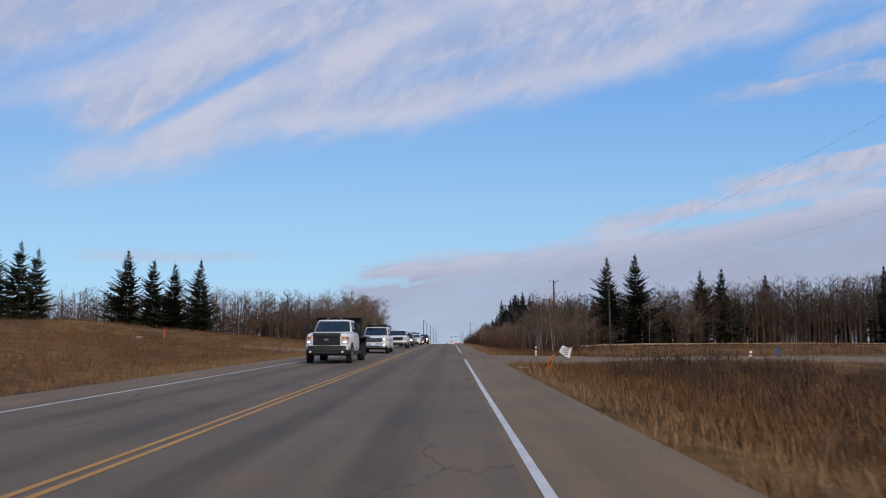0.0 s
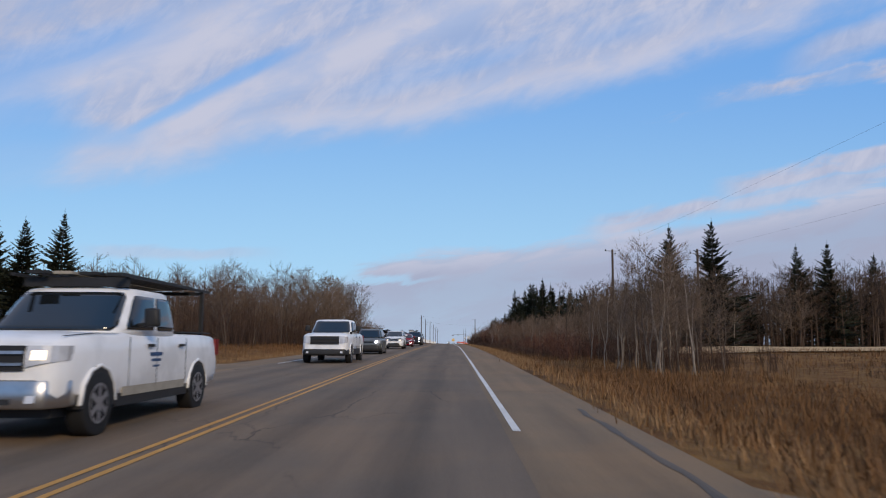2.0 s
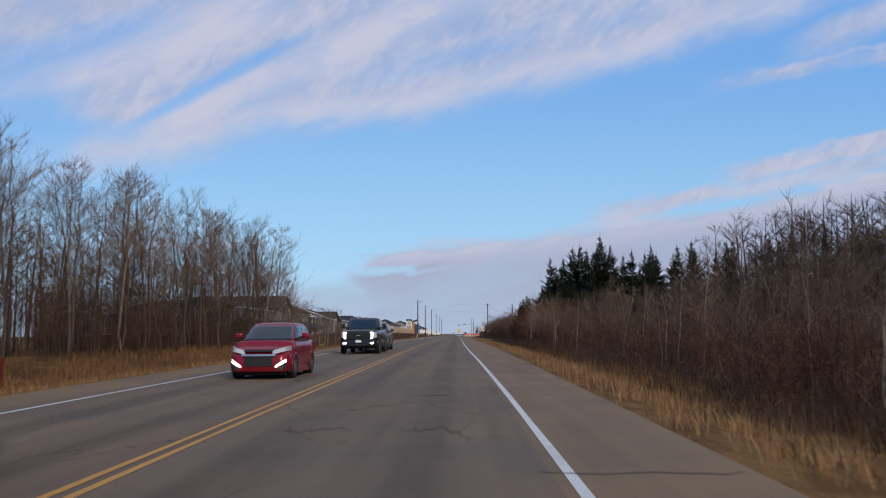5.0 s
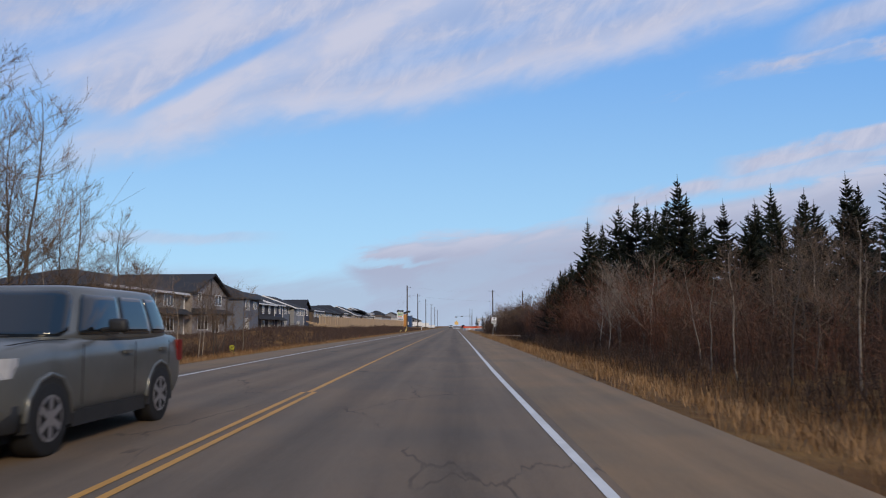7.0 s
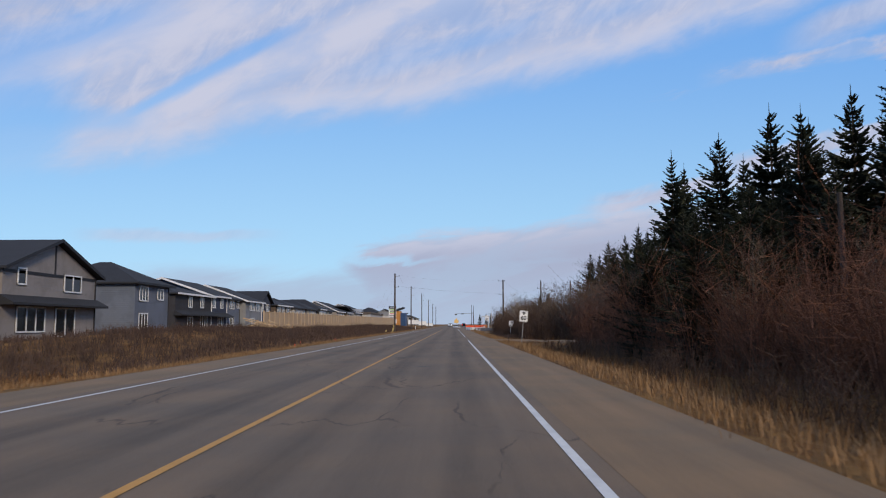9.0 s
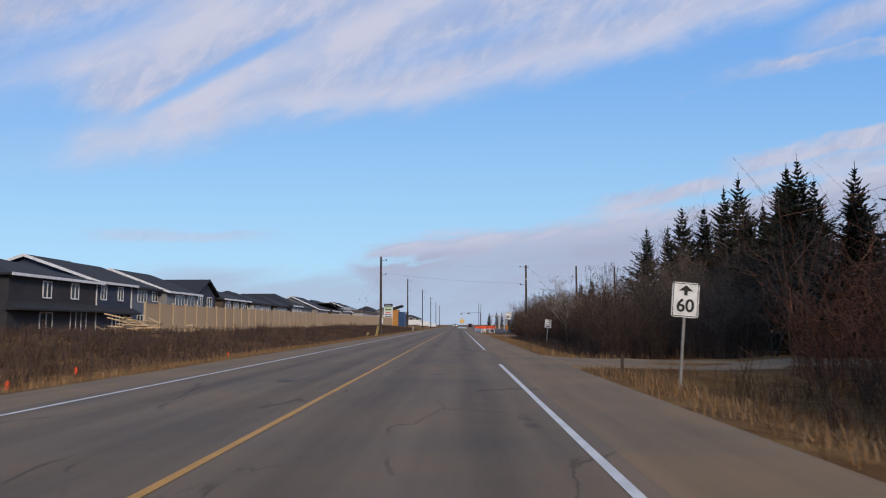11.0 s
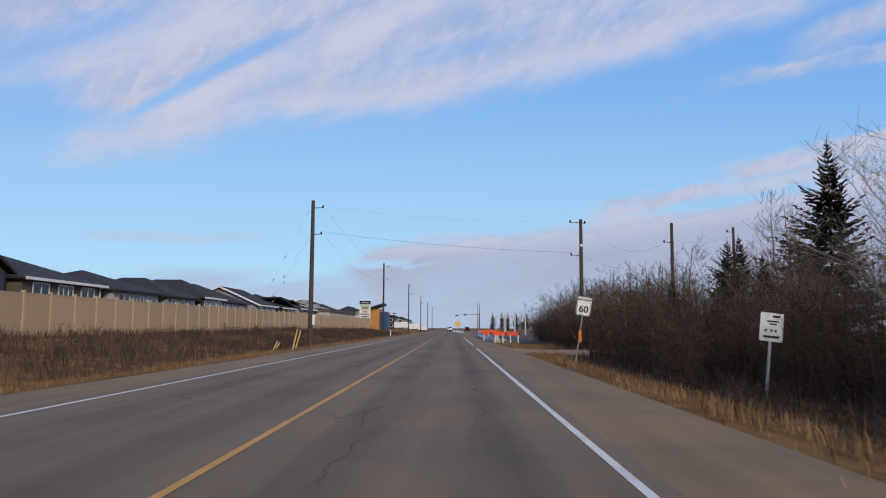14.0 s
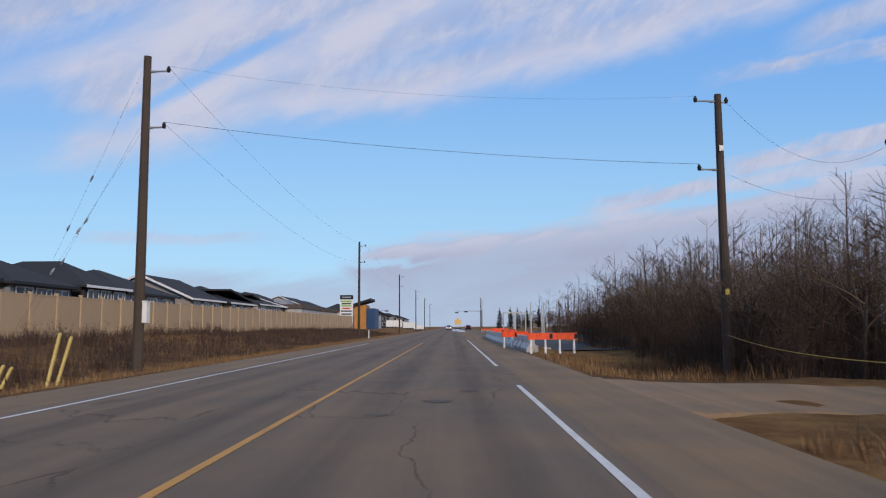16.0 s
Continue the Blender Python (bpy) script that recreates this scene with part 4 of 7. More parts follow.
thicket("underbrush", "dense dark leafless brush beside the shoulder", M_BRUSH, scatter(9.2, 16, 246, 256, 110, 5) + scatter(10.9, 16, 256, 285, 290, 15) + scatter(9.2, 16, 285, 302, 190, 16), 1.4, 3.8, 16, 35)
thicket("underbrush", "dense dark leafless brush beside the road works", M_BRUSH, scatter(11.5, 20, 313.5, 352, 430, 6) + scatter(18.5, 30, 352, 430, 300, 26), 1.6, 3.8, 15, 36)
thicket("red_willow", "reddish-brown leafless willow bushes", M_WILLOW, scatter(12.0, 18, 174, 205, 230, 7) + scatter(11.6, 14, 205, 236, 80, 27), 2.0, 5.0, 16, 37, 0.9)
thicket("red_willow", "reddish-brown leafless willow bushes", M_WILLOW, scatter(11.5, 16, 94, 176, 150, 8), 1.2, 2.8, 12, 38, 0.6)
thicket("red_willow", "low reddish-brown brush below the bare trees", M_WILLOW, scatter(10.6, 16, 82, 122, 110, 28), 0.8, 2.3, 14, 42, 0.7)
thicket("ditch_brush", "low dark brush between grass and trees", M_BRUSH, scatter(9.0, 12, 92, 232, 260, 10), 0.6, 1.3, 12, 40, 0.8)
thicket("ditch_brush", "low dark brush between grass and trees", M_WEED, scatter(8.0, 10.4, 246, 302, 170, 11), 0.4, 0.8, 12, 41, 0.8)
thicket("underbrush", "brown leafless saplings and brush beyond the side road", M_BRUSH, scatter(13, 19, 66, 94, 110, 44), 1.0, 2.4, 12, 45)
thicket("dark_shrub", "dark low weeds in the ditch", M_BRUSH, scatter(11, 22, 2, 14, 60, 9) + scatter(10.5, 20, 15, 22, 90, 19), 0.5, 1.1, 10, 39)


# ------------------------------------------------------------------ houses
M_ROOF = surface("dark_asphalt_shingles", (0.030, 0.031, 0.036), 0.9, spread=0.3, scale=0.8, fine=9, bump=0.4)
M_TRIM = surface("white_trim", (0.72, 0.72, 0.73), 0.6, spread=0.05, bump=0)
M_DARK_TRIM = surface("black_trim", (0.022, 0.022, 0.026), 0.6, spread=0.05, bump=0)
M_PANE = glass("window_glass")


def lapped(name, base):
    """Horizontal lap siding: courses of 0.18 m, each with a shadowed lower lip, slightly weathered."""
    mat = surface(name, base, 0.75, spread=0.10, scale=0.5, fine=6, per_object=0.05)
    tree = mat.node_tree
    k = Nodes(tree, False)
    z = k.add("ShaderNodeSeparateXYZ", ins={0: k.add("ShaderNodeNewGeometry").outputs["Position"]}).outputs[2]
    course = k.m("FRACT", k.m("DIVIDE", z, 0.18))
    bsdf = next(n for n in tree.nodes if n.type == "BSDF_PRINCIPLED")
    b = k.add("ShaderNodeBump", ins={"Strength": 0.8, "Distance": 0.03, "Height": course})
    tree.links.new(b.outputs[0], bsdf.inputs["Normal"])
    return mat


SIDING = {name: lapped("siding_" + name, c) for name, c in (
    ("taupe", (0.29, 0.265, 0.255)), ("stone", (0.25, 0.235, 0.215)), ("blue", (0.15, 0.172, 0.22)), ("charcoal", (0.045, 0.044, 0.05)), ("navy", (0.055, 0.065, 0.10)),
    ("grey", (0.24, 0.25, 0.27)), ("pale", (0.45, 0.45, 0.46)), ("brown", (0.12, 0.095, 0.08)))}
FRONT = -28.0                                # the row's line of back walls, towards the road


def window(parent, x, yc, zc, w, h, panes, trim):
    """A window on a wall that faces the road: a frame with mullions, and a pane behind each gap."""
    w, h, t = w * 1.28, h * 1.08, 0.11
    win = part("window", Geo().box(x, x + 0.03, yc - w / 2 - 0.02, yc + w / 2 + 0.02, zc - h / 2 - 0.02, zc + h / 2 + 0.02), M_DARK_TRIM, parent)
    f = Geo()
    f.box(x + 0.03, x + 0.09, yc - w / 2, yc + w / 2, zc + h / 2 - t, zc + h / 2).box(x + 0.03, x + 0.10, yc - w / 2, yc + w / 2, zc - h / 2, zc - h / 2 + t)
    for i in range(panes + 1):
        y = yc - w / 2 + t / 2 + (w - t) * i / panes
        f.box(x + 0.03, x + 0.088, y - t / 2, y + t / 2, zc - h / 2, zc + h / 2)
    part("window_frame", f, M_TRIM, win)
    for i in range(panes):
        a = yc - w / 2 + t / 2 + (w - t) * i / panes
        b = yc - w / 2 + t / 2 + (w - t) * (i + 1) / panes
        part("pane", Geo().box(x + 0.03, x + 0.05, a + t / 2, b - t / 2, zc - h / 2 + t, zc + h / 2 - t), M_PANE, win)


def roof_geo(x0, x1, y0, y1, eave, ridge, style, thick=0.16):
    """Hip or gable, with overhang; solid underneath. 'gable' faces the road, 'side' turns its slope to it."""
    g = Geo()
    o = 0.5
    if style == "gable":
        yc = (y0 + y1) / 2
        return g.prism([(y0 - o, eave), (yc, ridge), (y1 + o, eave), (y1 + o, eave - thick), (yc, ridge - thick * 1.15), (y0 - o, eave - thick)], "x", x0 - o, x1 + o)
    if style == "side":
        xc = (x0 + x1) / 2
        return g.prism([(x0 - o, eave), (xc, ridge), (x1 + o, eave), (x1 + o, eave - thick), (xc, ridge - thick * 1.15), (x0 - o, eave - thick)], "y", y0 - o, y1 + o)
    X0, X1, Y0, Y1 = x0 - o, x1 + o, y0 - o, y1 + o
    xc, yc = (x0 + x1) / 2, (y0 + y1) / 2
    if (x1 - x0) > (y1 - y0):
        inset = (Y1 - Y0) / 2
        top = [(X0 + inset, yc, ridge), (X1 - inset, yc, ridge)]
    else:
        inset = (X1 - X0) / 2
        top = [(xc, Y0 + min(inset, (Y1 - Y0) * 0.45), ridge), (xc, Y1 - min(inset, (Y1 - Y0) * 0.45), ridge)]
    lowr = [(X0, Y0, eave), (X1, Y0, eave), (X1, Y1, eave), (X0, Y1, eave)]
    g.v = [*lowr, *[(a, b, c - thick) for a, b, c in lowr], *top]
    if (x1 - x0) > (y1 - y0):
        g.f = [(0, 1, 9, 8), (2, 3, 8, 9), (3, 0, 8), (1, 2, 9)]
    else:
        g.f = [(1, 2, 9, 8), (3, 0, 8, 9), (0, 1, 8), (2, 3, 9)]
    g.f += [(0, 4, 5, 1), (1, 5, 6, 2), (2, 6, 7, 3), (3, 7, 4, 0), (4, 7, 6, 5)]
    return g


def house(y0, y1, eave, ridge, style, wall, trim=M_TRIM, depth=11.0, front=FRONT, label="", upper=(), lower=(), skirt=0.0, rake=False):
    yc = (y0 + y1) / 2
    z0 = min(ground_z(front, yc), ground_z(front - depth, yc)) - 0.1
    h = thing("house", label, "house", (0, 0, 0), group="row of houses behind the fence")
    x0 = front - depth
    mat = SIDING[wall]
    body = Geo()
    if style == "gable":
        body.prism([(y0, z0), (y1, z0), (y1, eave - 0.1), (yc, ridge - 0.28), (y0, eave - 0.1)], "x", x0, front)
    elif style == "side":
        body.prism([(x0, z0), (front, z0), (front, eave - 0.1), ((x0 + front) / 2, ridge - 0.28), (x0, eave - 0.1)], "y", y0, y1)
    else:
        body.box(x0, front, y0, y1, z0, eave - 0.14)
    part("wall", body, mat, h)
    part("roof", roof_geo(x0, front, y0, y1, eave, ridge, style), M_ROOF, h, "dark shingle roof")
    X1 = front + 0.5
    if style == "gable":
        # barge boards along both slopes, and the band under the gable
        for s in (-1, 1):
            e = yc + s * ((y1 - y0) / 2 + 0.5)
            part("barge_board", Geo().prism([(yc, ridge + 0.04), (e, eave + 0.04), (e, eave - 0.22), (yc, ridge - 0.22)], "x", X1 + 0.003, X1 + 0.06), trim, h)
        if not rake:
            part("gable_band", Geo().box(front, front + 0.05, y0, y1, eave - 0.36, eave - 0.14), M_DARK_TRIM, h)
            part("gable_post", Geo().box(front, front + 0.05, yc - 0.09, yc + 0.09, eave - 0.14, ridge - 0.5), M_DARK_TRIM, h)
    elif style == "side":
        xm = (x0 + front) / 2
        for s, e in ((-1, x0 - 0.5), (1, X1)):
            part("barge_board", Geo().prism([(xm, ridge + 0.05), (e, eave + 0.05), (e, eave - 0.22), (xm, ridge - 0.24)], "y", y0 - 0.56, y0 - 0.503), trim, h)
        part("fascia", Geo().box(X1 + 0.003, X1 + 0.06, y0 - 0.5, y1 + 0.5, eave - 0.2, eave + 0.03), trim, h)
    else:
        part("fascia", Geo().box(X1 + 0.003, X1 + 0.06, y0 - 0.5, y1 + 0.5, eave - 0.2, eave + 0.03), trim, h)
    part("gutter_pipe", Geo().box(front, front + 0.09, y1 - 0.25, y1 - 0.15, z0, eave - 0.2), trim, h)
    if skirt:
        g = Geo().prism([(front, skirt + 0.55), (front + 1.0, skirt), (front + 1.0, skirt - 0.16), (front, skirt - 0.16)], "y", y0 - 0.3, y1 + 0.3)
        part("lower_roof", g, M_ROOF, h, "dark shingle skirt roof")
    for yy, zz, w, hh, n in (*upper, *lower):
        window(h, front, yy, zz, w, hh, n, trim)
    return h


house(205.5, 226.6, 5.0, 6.9, "hip", "stone", M_TRIM, 12, -28.6, "two-storey grey stone-clad duplex with dark hip roof",
      ((210.5, 4.1, 2.0, 1.3, 2), (216.5, 4.1, 2.2, 1.3, 2), (221.5, 4.1, 2.2, 1.3, 3)), ((210.5, 1.5, 1.4, 1.5, 1), (215.0, 1.5, 1.4, 1.5, 1), (221.5, 1.5, 2.6, 1.5, 3)), skirt=2.7)
house(227.6, 241.3, 5.3, 7.85, "gable", "taupe", M_DARK_TRIM, 11, FRONT, "two-storey taupe house with a dark-trimmed gable",
      ((229.9, 4.75, 0.9, 1.15, 1), (237.2, 4.55, 2.2, 1.3, 2)), ((231.3, 1.7, 3.0, 1.75, 3), (236.2, 1.5, 2.4, 2.1, 2)), skirt=2.85)
house(249.4, 258.2, 5.4, 7.7, "hip", "blue", M_DARK_TRIM, 10, FRONT, "two-storey blue-grey house with dark hip roof",
      ((251.4, 4.35, 1.7, 1.4, 3), (255.7, 4.4, 1.3, 1.1, 2)), ((251.4, 1.55, 1.7, 1.7, 3),), skirt=0)
house(270.0, 284.3, 5.25, 7.1, "hip", "charcoal", M_TRIM, 12, -31.6, "two-storey charcoal house with white fascia",
      ((275.4, 4.2, 1.1, 1.35, 2), (280.0, 4.25, 1.1, 1.35, 2)), ((280.8, 1.55, 2.3, 2.0, 3), (275.4, 1.5, 1.6, 1.6, 2)), skirt=2.6)
house(285.0, 292.7, 5.4, 8.05, "side", "navy", M_TRIM, 14, -31.9, "two-storey dark navy house with white-edged gable end",
      ((286.2, 4.4, 1.0, 1.35, 2), (289.9, 4.4, 1.0, 1.35, 2)), ((289.4, 1.6, 2.0, 1.9, 3),), skirt=2.5)
house(293.2, 300.0, 5.3, 8.0, "side", "blue", M_DARK_TRIM, 14, -32.0, "two-storey slate blue house with dark roof",
      ((295.5, 4.4, 1.9, 1.3, 3), (299.0, 4.45, 1.3, 1.1, 2)), ((295.5, 1.5, 1.9, 1.7, 3),))
house(300.6, 311.2, 5.15, 7.8, "side", "grey", M_TRIM, 13, -31.2, "two-storey grey house with a white fascia bay",
      ((304.6, 4.3, 2.4, 1.4, 3), (308.4, 4.3, 2.0, 1.4, 2)), ((304.6, 1.5, 2.2, 1.7, 3),))
house(311.6, 319.8, 5.3, 7.4, "gable", "navy", M_DARK_TRIM, 13, -31.7, "two-storey navy house with a plain dark gable",
      ((313.0, 4.35, 1.9, 1.35, 3), (317.2, 4.35, 1.7, 1.3, 2)), (), rake=True)
for y0, y1, eave, ridge, style, wall, trim, front, lab in (
        (320.8, 334.0, 5.0, 7.3, "hip", "brown", M_TRIM, -31.0, "brown house with white fascia and dark hip roof"),
        (335.4, 347.0, 4.8, 7.0, "hip", "pale", M_DARK_TRIM, -30.4, "pale house with dark hip roof"),
        (348.4, 357.6, 4.7, 7.0, "hip", "grey", M_DARK_TRIM, -29.9, "light grey house with dark hip roof"),
        (358.6, 367.0, 4.95, 7.4, "hip", "charcoal", M_TRIM, -29.4, "charcoal house with white fascia and dark hip roof"),
        (368.2, 382.0, 4.8, 7.5, "hip", "pale", M_DARK_TRIM, -30.0, "pale house with dark hip roof"),
        (384.0, 396.5, 4.75, 7.7, "side", "taupe", M_TRIM, -28.9, "taupe house with a wide white-edged gable end"),
        (398.0, 411.0, 4.7, 7.3, "hip", "brown", M_TRIM, -28.4, "brown house with white fascia and dark roof"),
        (412.5, 428.0, 4.9, 7.3, "hip", "pale", M_TRIM, -28.0, "pale house with dark hip roof"),
        (431.0, 443.0, 4.9, 7.0, "side", "charcoal", M_TRIM, -28.0, "charcoal house with a white-edged gable end")):
    w = y1 - y0
    house(y0, y1, eave, ridge, style, wall, trim, 12, front, lab, tuple((y0 + w * f, eave - 0.95, min(2.0, w * 0.2), 1.2, n) for f, n in ((0.2, 2), (0.5, 3), (0.8, 2))), ())
# the next street shows between and above them
for y0, y1, front, eave, ridge, wall in ((236, 252, -47, 5.6, 7.6, "grey"), (300, 318, -48, 5.6, 7.4, "taupe"), (330, 350, -50, 5.6, 7.6, "blue"), (395, 420, -52, 5.8, 8.0, "pale"),
                                         (440, 470, -50, 6.0, 8.6, "grey"), (480, 505, -44, 7.6, 10.2, "grey"), (515, 540, -42, 7.8, 10.4, "pale"), (560, 590, -46, 8.0, 10.8, "taupe"),
                                         (610, 640, -40, 8.0, 11.0, "grey"), (665, 700, -44, 8.0, 11.0, "charcoal")):
    house(y0, y1, eave, ridge, "hip" if y0 % 2 == 0 else "side", wall, M_TRIM, 12, front, "distant house with dark roof in the next street",
          tuple((y0 + (y1 - y0) * f, eave - 1.2, 1.8, 1.3, 2) for f in (0.2, 0.5, 0.8)), tuple((y0 + (y1 - y0) * f, eave - 3.9, 1.8, 1.3, 2) for f in (0.2, 0.8)))

# ------------------------------------------------------------------ tan fence
M_FENCE = surface("tan_vinyl", (0.40, 0.285, 0.175), 0.6, spread=0.08, scale=0.4, fine=5, per_object=0.06, tint=(0.37, 0.265, 0.165))

M_FENCE_POST = surface("pale_tan_vinyl", (0.50, 0.37, 0.235), 0.6, spread=0.08, scale=0.4, fine=5, per_object=0.06)


def build_fence():
    n, y0, y1 = 69, 266.9, 445.2
    f = thing("fence", "tan solid panel fence with square capped posts", "fence")
    step = (y1 - y0) / n
    post = Geo().box(-0.075, 0.075, -0.075, 0.075, -0.4, 2.02).box(-0.095, 0.095, -0.095, 0.095, 2.02, 2.06).mesh("post", M_FENCE_POST, fix=True)
    w = (step - 0.16) / 14
    front, back = [], []
    for i in range(14):                       # tongue-and-groove boards in one sheet
        a = 0.08 + i * w
        front += [(0.012, a), (0.02, a + 0.008), (0.02, a + w - 0.008)]
        back += [(-0.02, a), (-0.02, a + w)]
    board = Geo().prism(front + [(0.012, step - 0.08), (-0.02, step - 0.08), (-0.02, 0.08)], "z", -0.3, 1.86).mesh("panel", M_FENCE, fix=True)
    rail = Geo().box(-0.035, 0.035, 0.076, step - 0.076, 1.86, 1.95).mesh("top_rail", M_FENCE, fix=True)
    low = Geo().box(-0.036, 0.036, 0.076, step - 0.076, 0.0, 0.1).mesh("bottom_rail", M_FENCE, fix=True)
    for i in range(n + 1):
        y = y0 + step * i
        z = 2.82 + 0.50 * (y - y0) / (y1 - y0) - 1.95
        x = -19.87 + 2.30 * (y - y0) / (y1 - y0)
        for name, me in (("post", post),) + ((("panel", board), ("top_rail", rail), ("bottom_rail", low)) if i < n else ()):
            ob = new(name, me)
            ob.parent = f
            ob.location = (x, y, z)
            ob.rotation_euler = (0, 0, -0.0129)


build_fence()

# ------------------------------------------------------------------ poles and wires
def utility_pole(x, y, top, arms=(), radius=0.17, lean=0.0, label="weathered brown wooden utility pole", boards=()):
    z = ground_z(x, y)
    p = thing("utility_pole", label, "utility pole", (x, y, z - 0.3), group="utility poles along the highway")
    h = top - z + 0.3
    part("shaft", Geo().tube([(0, 0, 0), (0, 0, h * 0.5), (0, 0, h)], [radius, radius * 0.86, radius * 0.68], 10), M_POLE, p, smooth=False)
    for dz, length, side in arms:
        zz = h - dz
        arm = part("crossarm", Geo().tube([(-length * 0.15 * side, 0, zz), (length * side, 0, zz + 0.02)], [0.035, 0.03], 6).tube([(0, 0, zz - 0.0), (length * 0.4 * side, 0, zz)], [0.045, 0.045], 6), M_STEEL, p)
        part("insulator", Geo().tube([(length * side, 0, zz - 0.02), (length * side, 0, zz + 0.09), (length * side, 0, zz + 0.2)], [0.055, 0.075, 0.03], 7), M_BLACK, arm)
    for dz, colour in boards:
        part("pole_tag", Geo().box(-0.07, 0.07, -radius - 0.01, -radius + 0.01, h - dz - 0.2, h - dz), colour, p)
    return p


def wire(a, b, sag, r=0.0055, label="thin dark overhead wire"):
    a, b = Vector(a), Vector(b)
    pts = []
    for i in range(17):
        t = i / 16
        q = a.lerp(b, t)
        q.z -= sag * 4 * t * (1 - t)
        pts.append(q)
    return whole("overhead_wire", Geo().tube(pts, [r] * 17, 3), M_WIRE, label, "wire", group="overhead wires")


LP = [(-8.33, 318.9, 10.7), (-9.0, 386.0, 11.6), (-9.0, 457.5, 12.4), (-9.0, 532, 12.6), (-9.0, 606, 12.8), (-9.0, 682, 12.8)]
for i, (x, y, t) in enumerate(LP):
    made = utility_pole(x, y, t, ((0.55, 0.75, 1), (2.55, 0.65, 1)), 0.19 if i == 0 else 0.17)
    if i == 0:
        part("meter_box", Geo().box(0.15, 0.31, -0.12, 0.16, 2.05, 2.75).box(0.13, 0.33, -0.14, 0.18, 2.75, 2.79), M_SIGN, made, "narrow white box strapped to the pole")
for (x0, y0, t0), (x1, y1, t1) in zip(LP, LP[1:]):
    wire((x0 + 0.75, y0, t0 - 0.4), (x1 + 0.75, y1, t1 - 0.4), 1.2)
    wire((x0 + 0.65, y0, t0 - 2.4), (x1 + 0.65, y1, t1 - 2.4), 1.4)
RP = [(11.86, 320.0, 9.5), (19.04, 321.1, 9.4), (25.2, 325.0, 9.6)]
utility_pole(*RP[0], ((0.25, 0.8, -1), (2.75, 0.75, -1), (0.3, 0.3, 1)), 0.18, label="weathered wooden utility pole at the wood's edge", boards=((1.9, M_SIGN), (7.0, M_YELLOW)))
utility_pole(*RP[1], ((1.5, 0.6, -1),), 0.17)
utility_pole(*RP[2], ((0.4, 0.5, -1),), 0.15)
wire((-8.33 + 0.65, 318.9, 8.35), (11.86 - 0.75, 320.0, 6.97), 0.25, 0.0085)
wire((-8.33 + 0.75, 318.9, 10.35), (11.86 - 0.8, 320.0, 9.45), 0.5, 0.003)
wire((12.1, 320, 9.3), (18.5, 321, 7.9), 1.4)
wire((12.1, 320, 6.6), (19.0, 321.1, 6.3), 0.7)
wire((19.0, 321.1, 8.2), (25.2, 325, 9.0), 0.5)
# guy wires with strain insulators
for k, (top, dx, dy) in enumerate(((10.4, -5.5, 2.0), (8.4, -5.0, 1.0), (8.1, -4.2, -1.2))):
    a, b = Vector((-8.4, 318.9, top)), Vector((-8.4 + dx, 318.9 + dy, ground_z(-8.4 + dx, 318.9 + dy)))
    g = thing("guy_wire", "thin steel guy wire with strain insulators", "guy wire", a, group="guy wires of the utility pole")
    part("strand", Geo().tube([(0, 0, 0), b - a], [0.0032, 0.0032], 4), M_WIRE, g)
    for f in (0.38, 0.55):
        p, w = (b - a) * (f + 0.03 * k), (b - a).normalized() * 0.13
        part("strain_insulator", Geo().tube([p - w, p, p + w], [0.02, 0.042, 0.02], 6), M_STEEL, g)
utility_pole(20.8, 113.8, 10.5, ((0.15, 0.75, 1), (0.15, 0.75, -1), (0.5, 0.3, 1)), 0.17, label="dark wooden utility pole with a short crossarm")
utility_pole(30.1, 113.8, 10.6, ((0.5, 0.75, 1), (0.5, 0.75, -1)), 0.17, label="dark wooden utility pole with a short crossarm")
utility_pole(17.0, 204.7, 6.1, (), 0.13, label="short bare wooden pole in the willows")
utility_pole(26.0, 4.0, 11.3, ((0.15, 0.75, 1), (0.15, 0.75, -1)), 0.17, label="dark wooden utility pole with a short crossarm")
utility_pole(42.0, -8.0, 11.3, ((0.5, 0.75, 1), (0.5, 0.75, -1)), 0.17, label="dark wooden utility pole with a short crossarm")
wire((20.8, 113.8, 10.7), (26.0, 4.0, 11.5), 0.7)
wire((30.1, 113.8, 10.3), (42.0, -8.0, 11.0), 0.7)
utility_pole(10.6, 520, 9.7, (), 0.12, label="far street pole carrying traffic signals")
utility_pole(12.6, 560, 10.4, (), 0.14, label="far wooden utility pole")

# ------------------------------------------------------------------ signs and markers
def letters(text, size, parent, at, mat, name="lettering"):
    """Raised lettering in the built-in font, facing -y."""
    c = bpy.data.curves.new(name, "FONT")
    c.body, c.size, c.align_x, c.align_y, c.extrude = text, size, "CENTER", "CENTER", 0.002
    c.offset = 0.022 * size
    tmp = bpy.data.objects.new(name, c)
    scene.collection.objects.link(tmp)
    me = bpy.data.meshes.new_from_object(tmp.evaluated_get(bpy.context.evaluated_depsgraph_get()))
    bpy.data.objects.remove(tmp)
    me.materials.clear()
    me.materials.append(mat)
    ob = new(name, me)
    ob.parent = parent
    ob.matrix_basis = pose(*at, 90, 0, 0)
    return ob


def plate(w, h, t=0.012, r=0.05):
    o = []
    for cx, cz, a0 in ((w / 2 - r, h / 2 - r, 0), (-w / 2 + r, h / 2 - r, 90), (-w / 2 + r, -h / 2 + r, 180), (w / 2 - r, -h / 2 + r, 270)):
        o += [(cx + r * math.cos(radians(a0 + a)), cz + r * math.sin(radians(a0 + a))) for a in (0, 45, 90)]
    return Geo().prism(o, "y", -t / 2, t / 2)


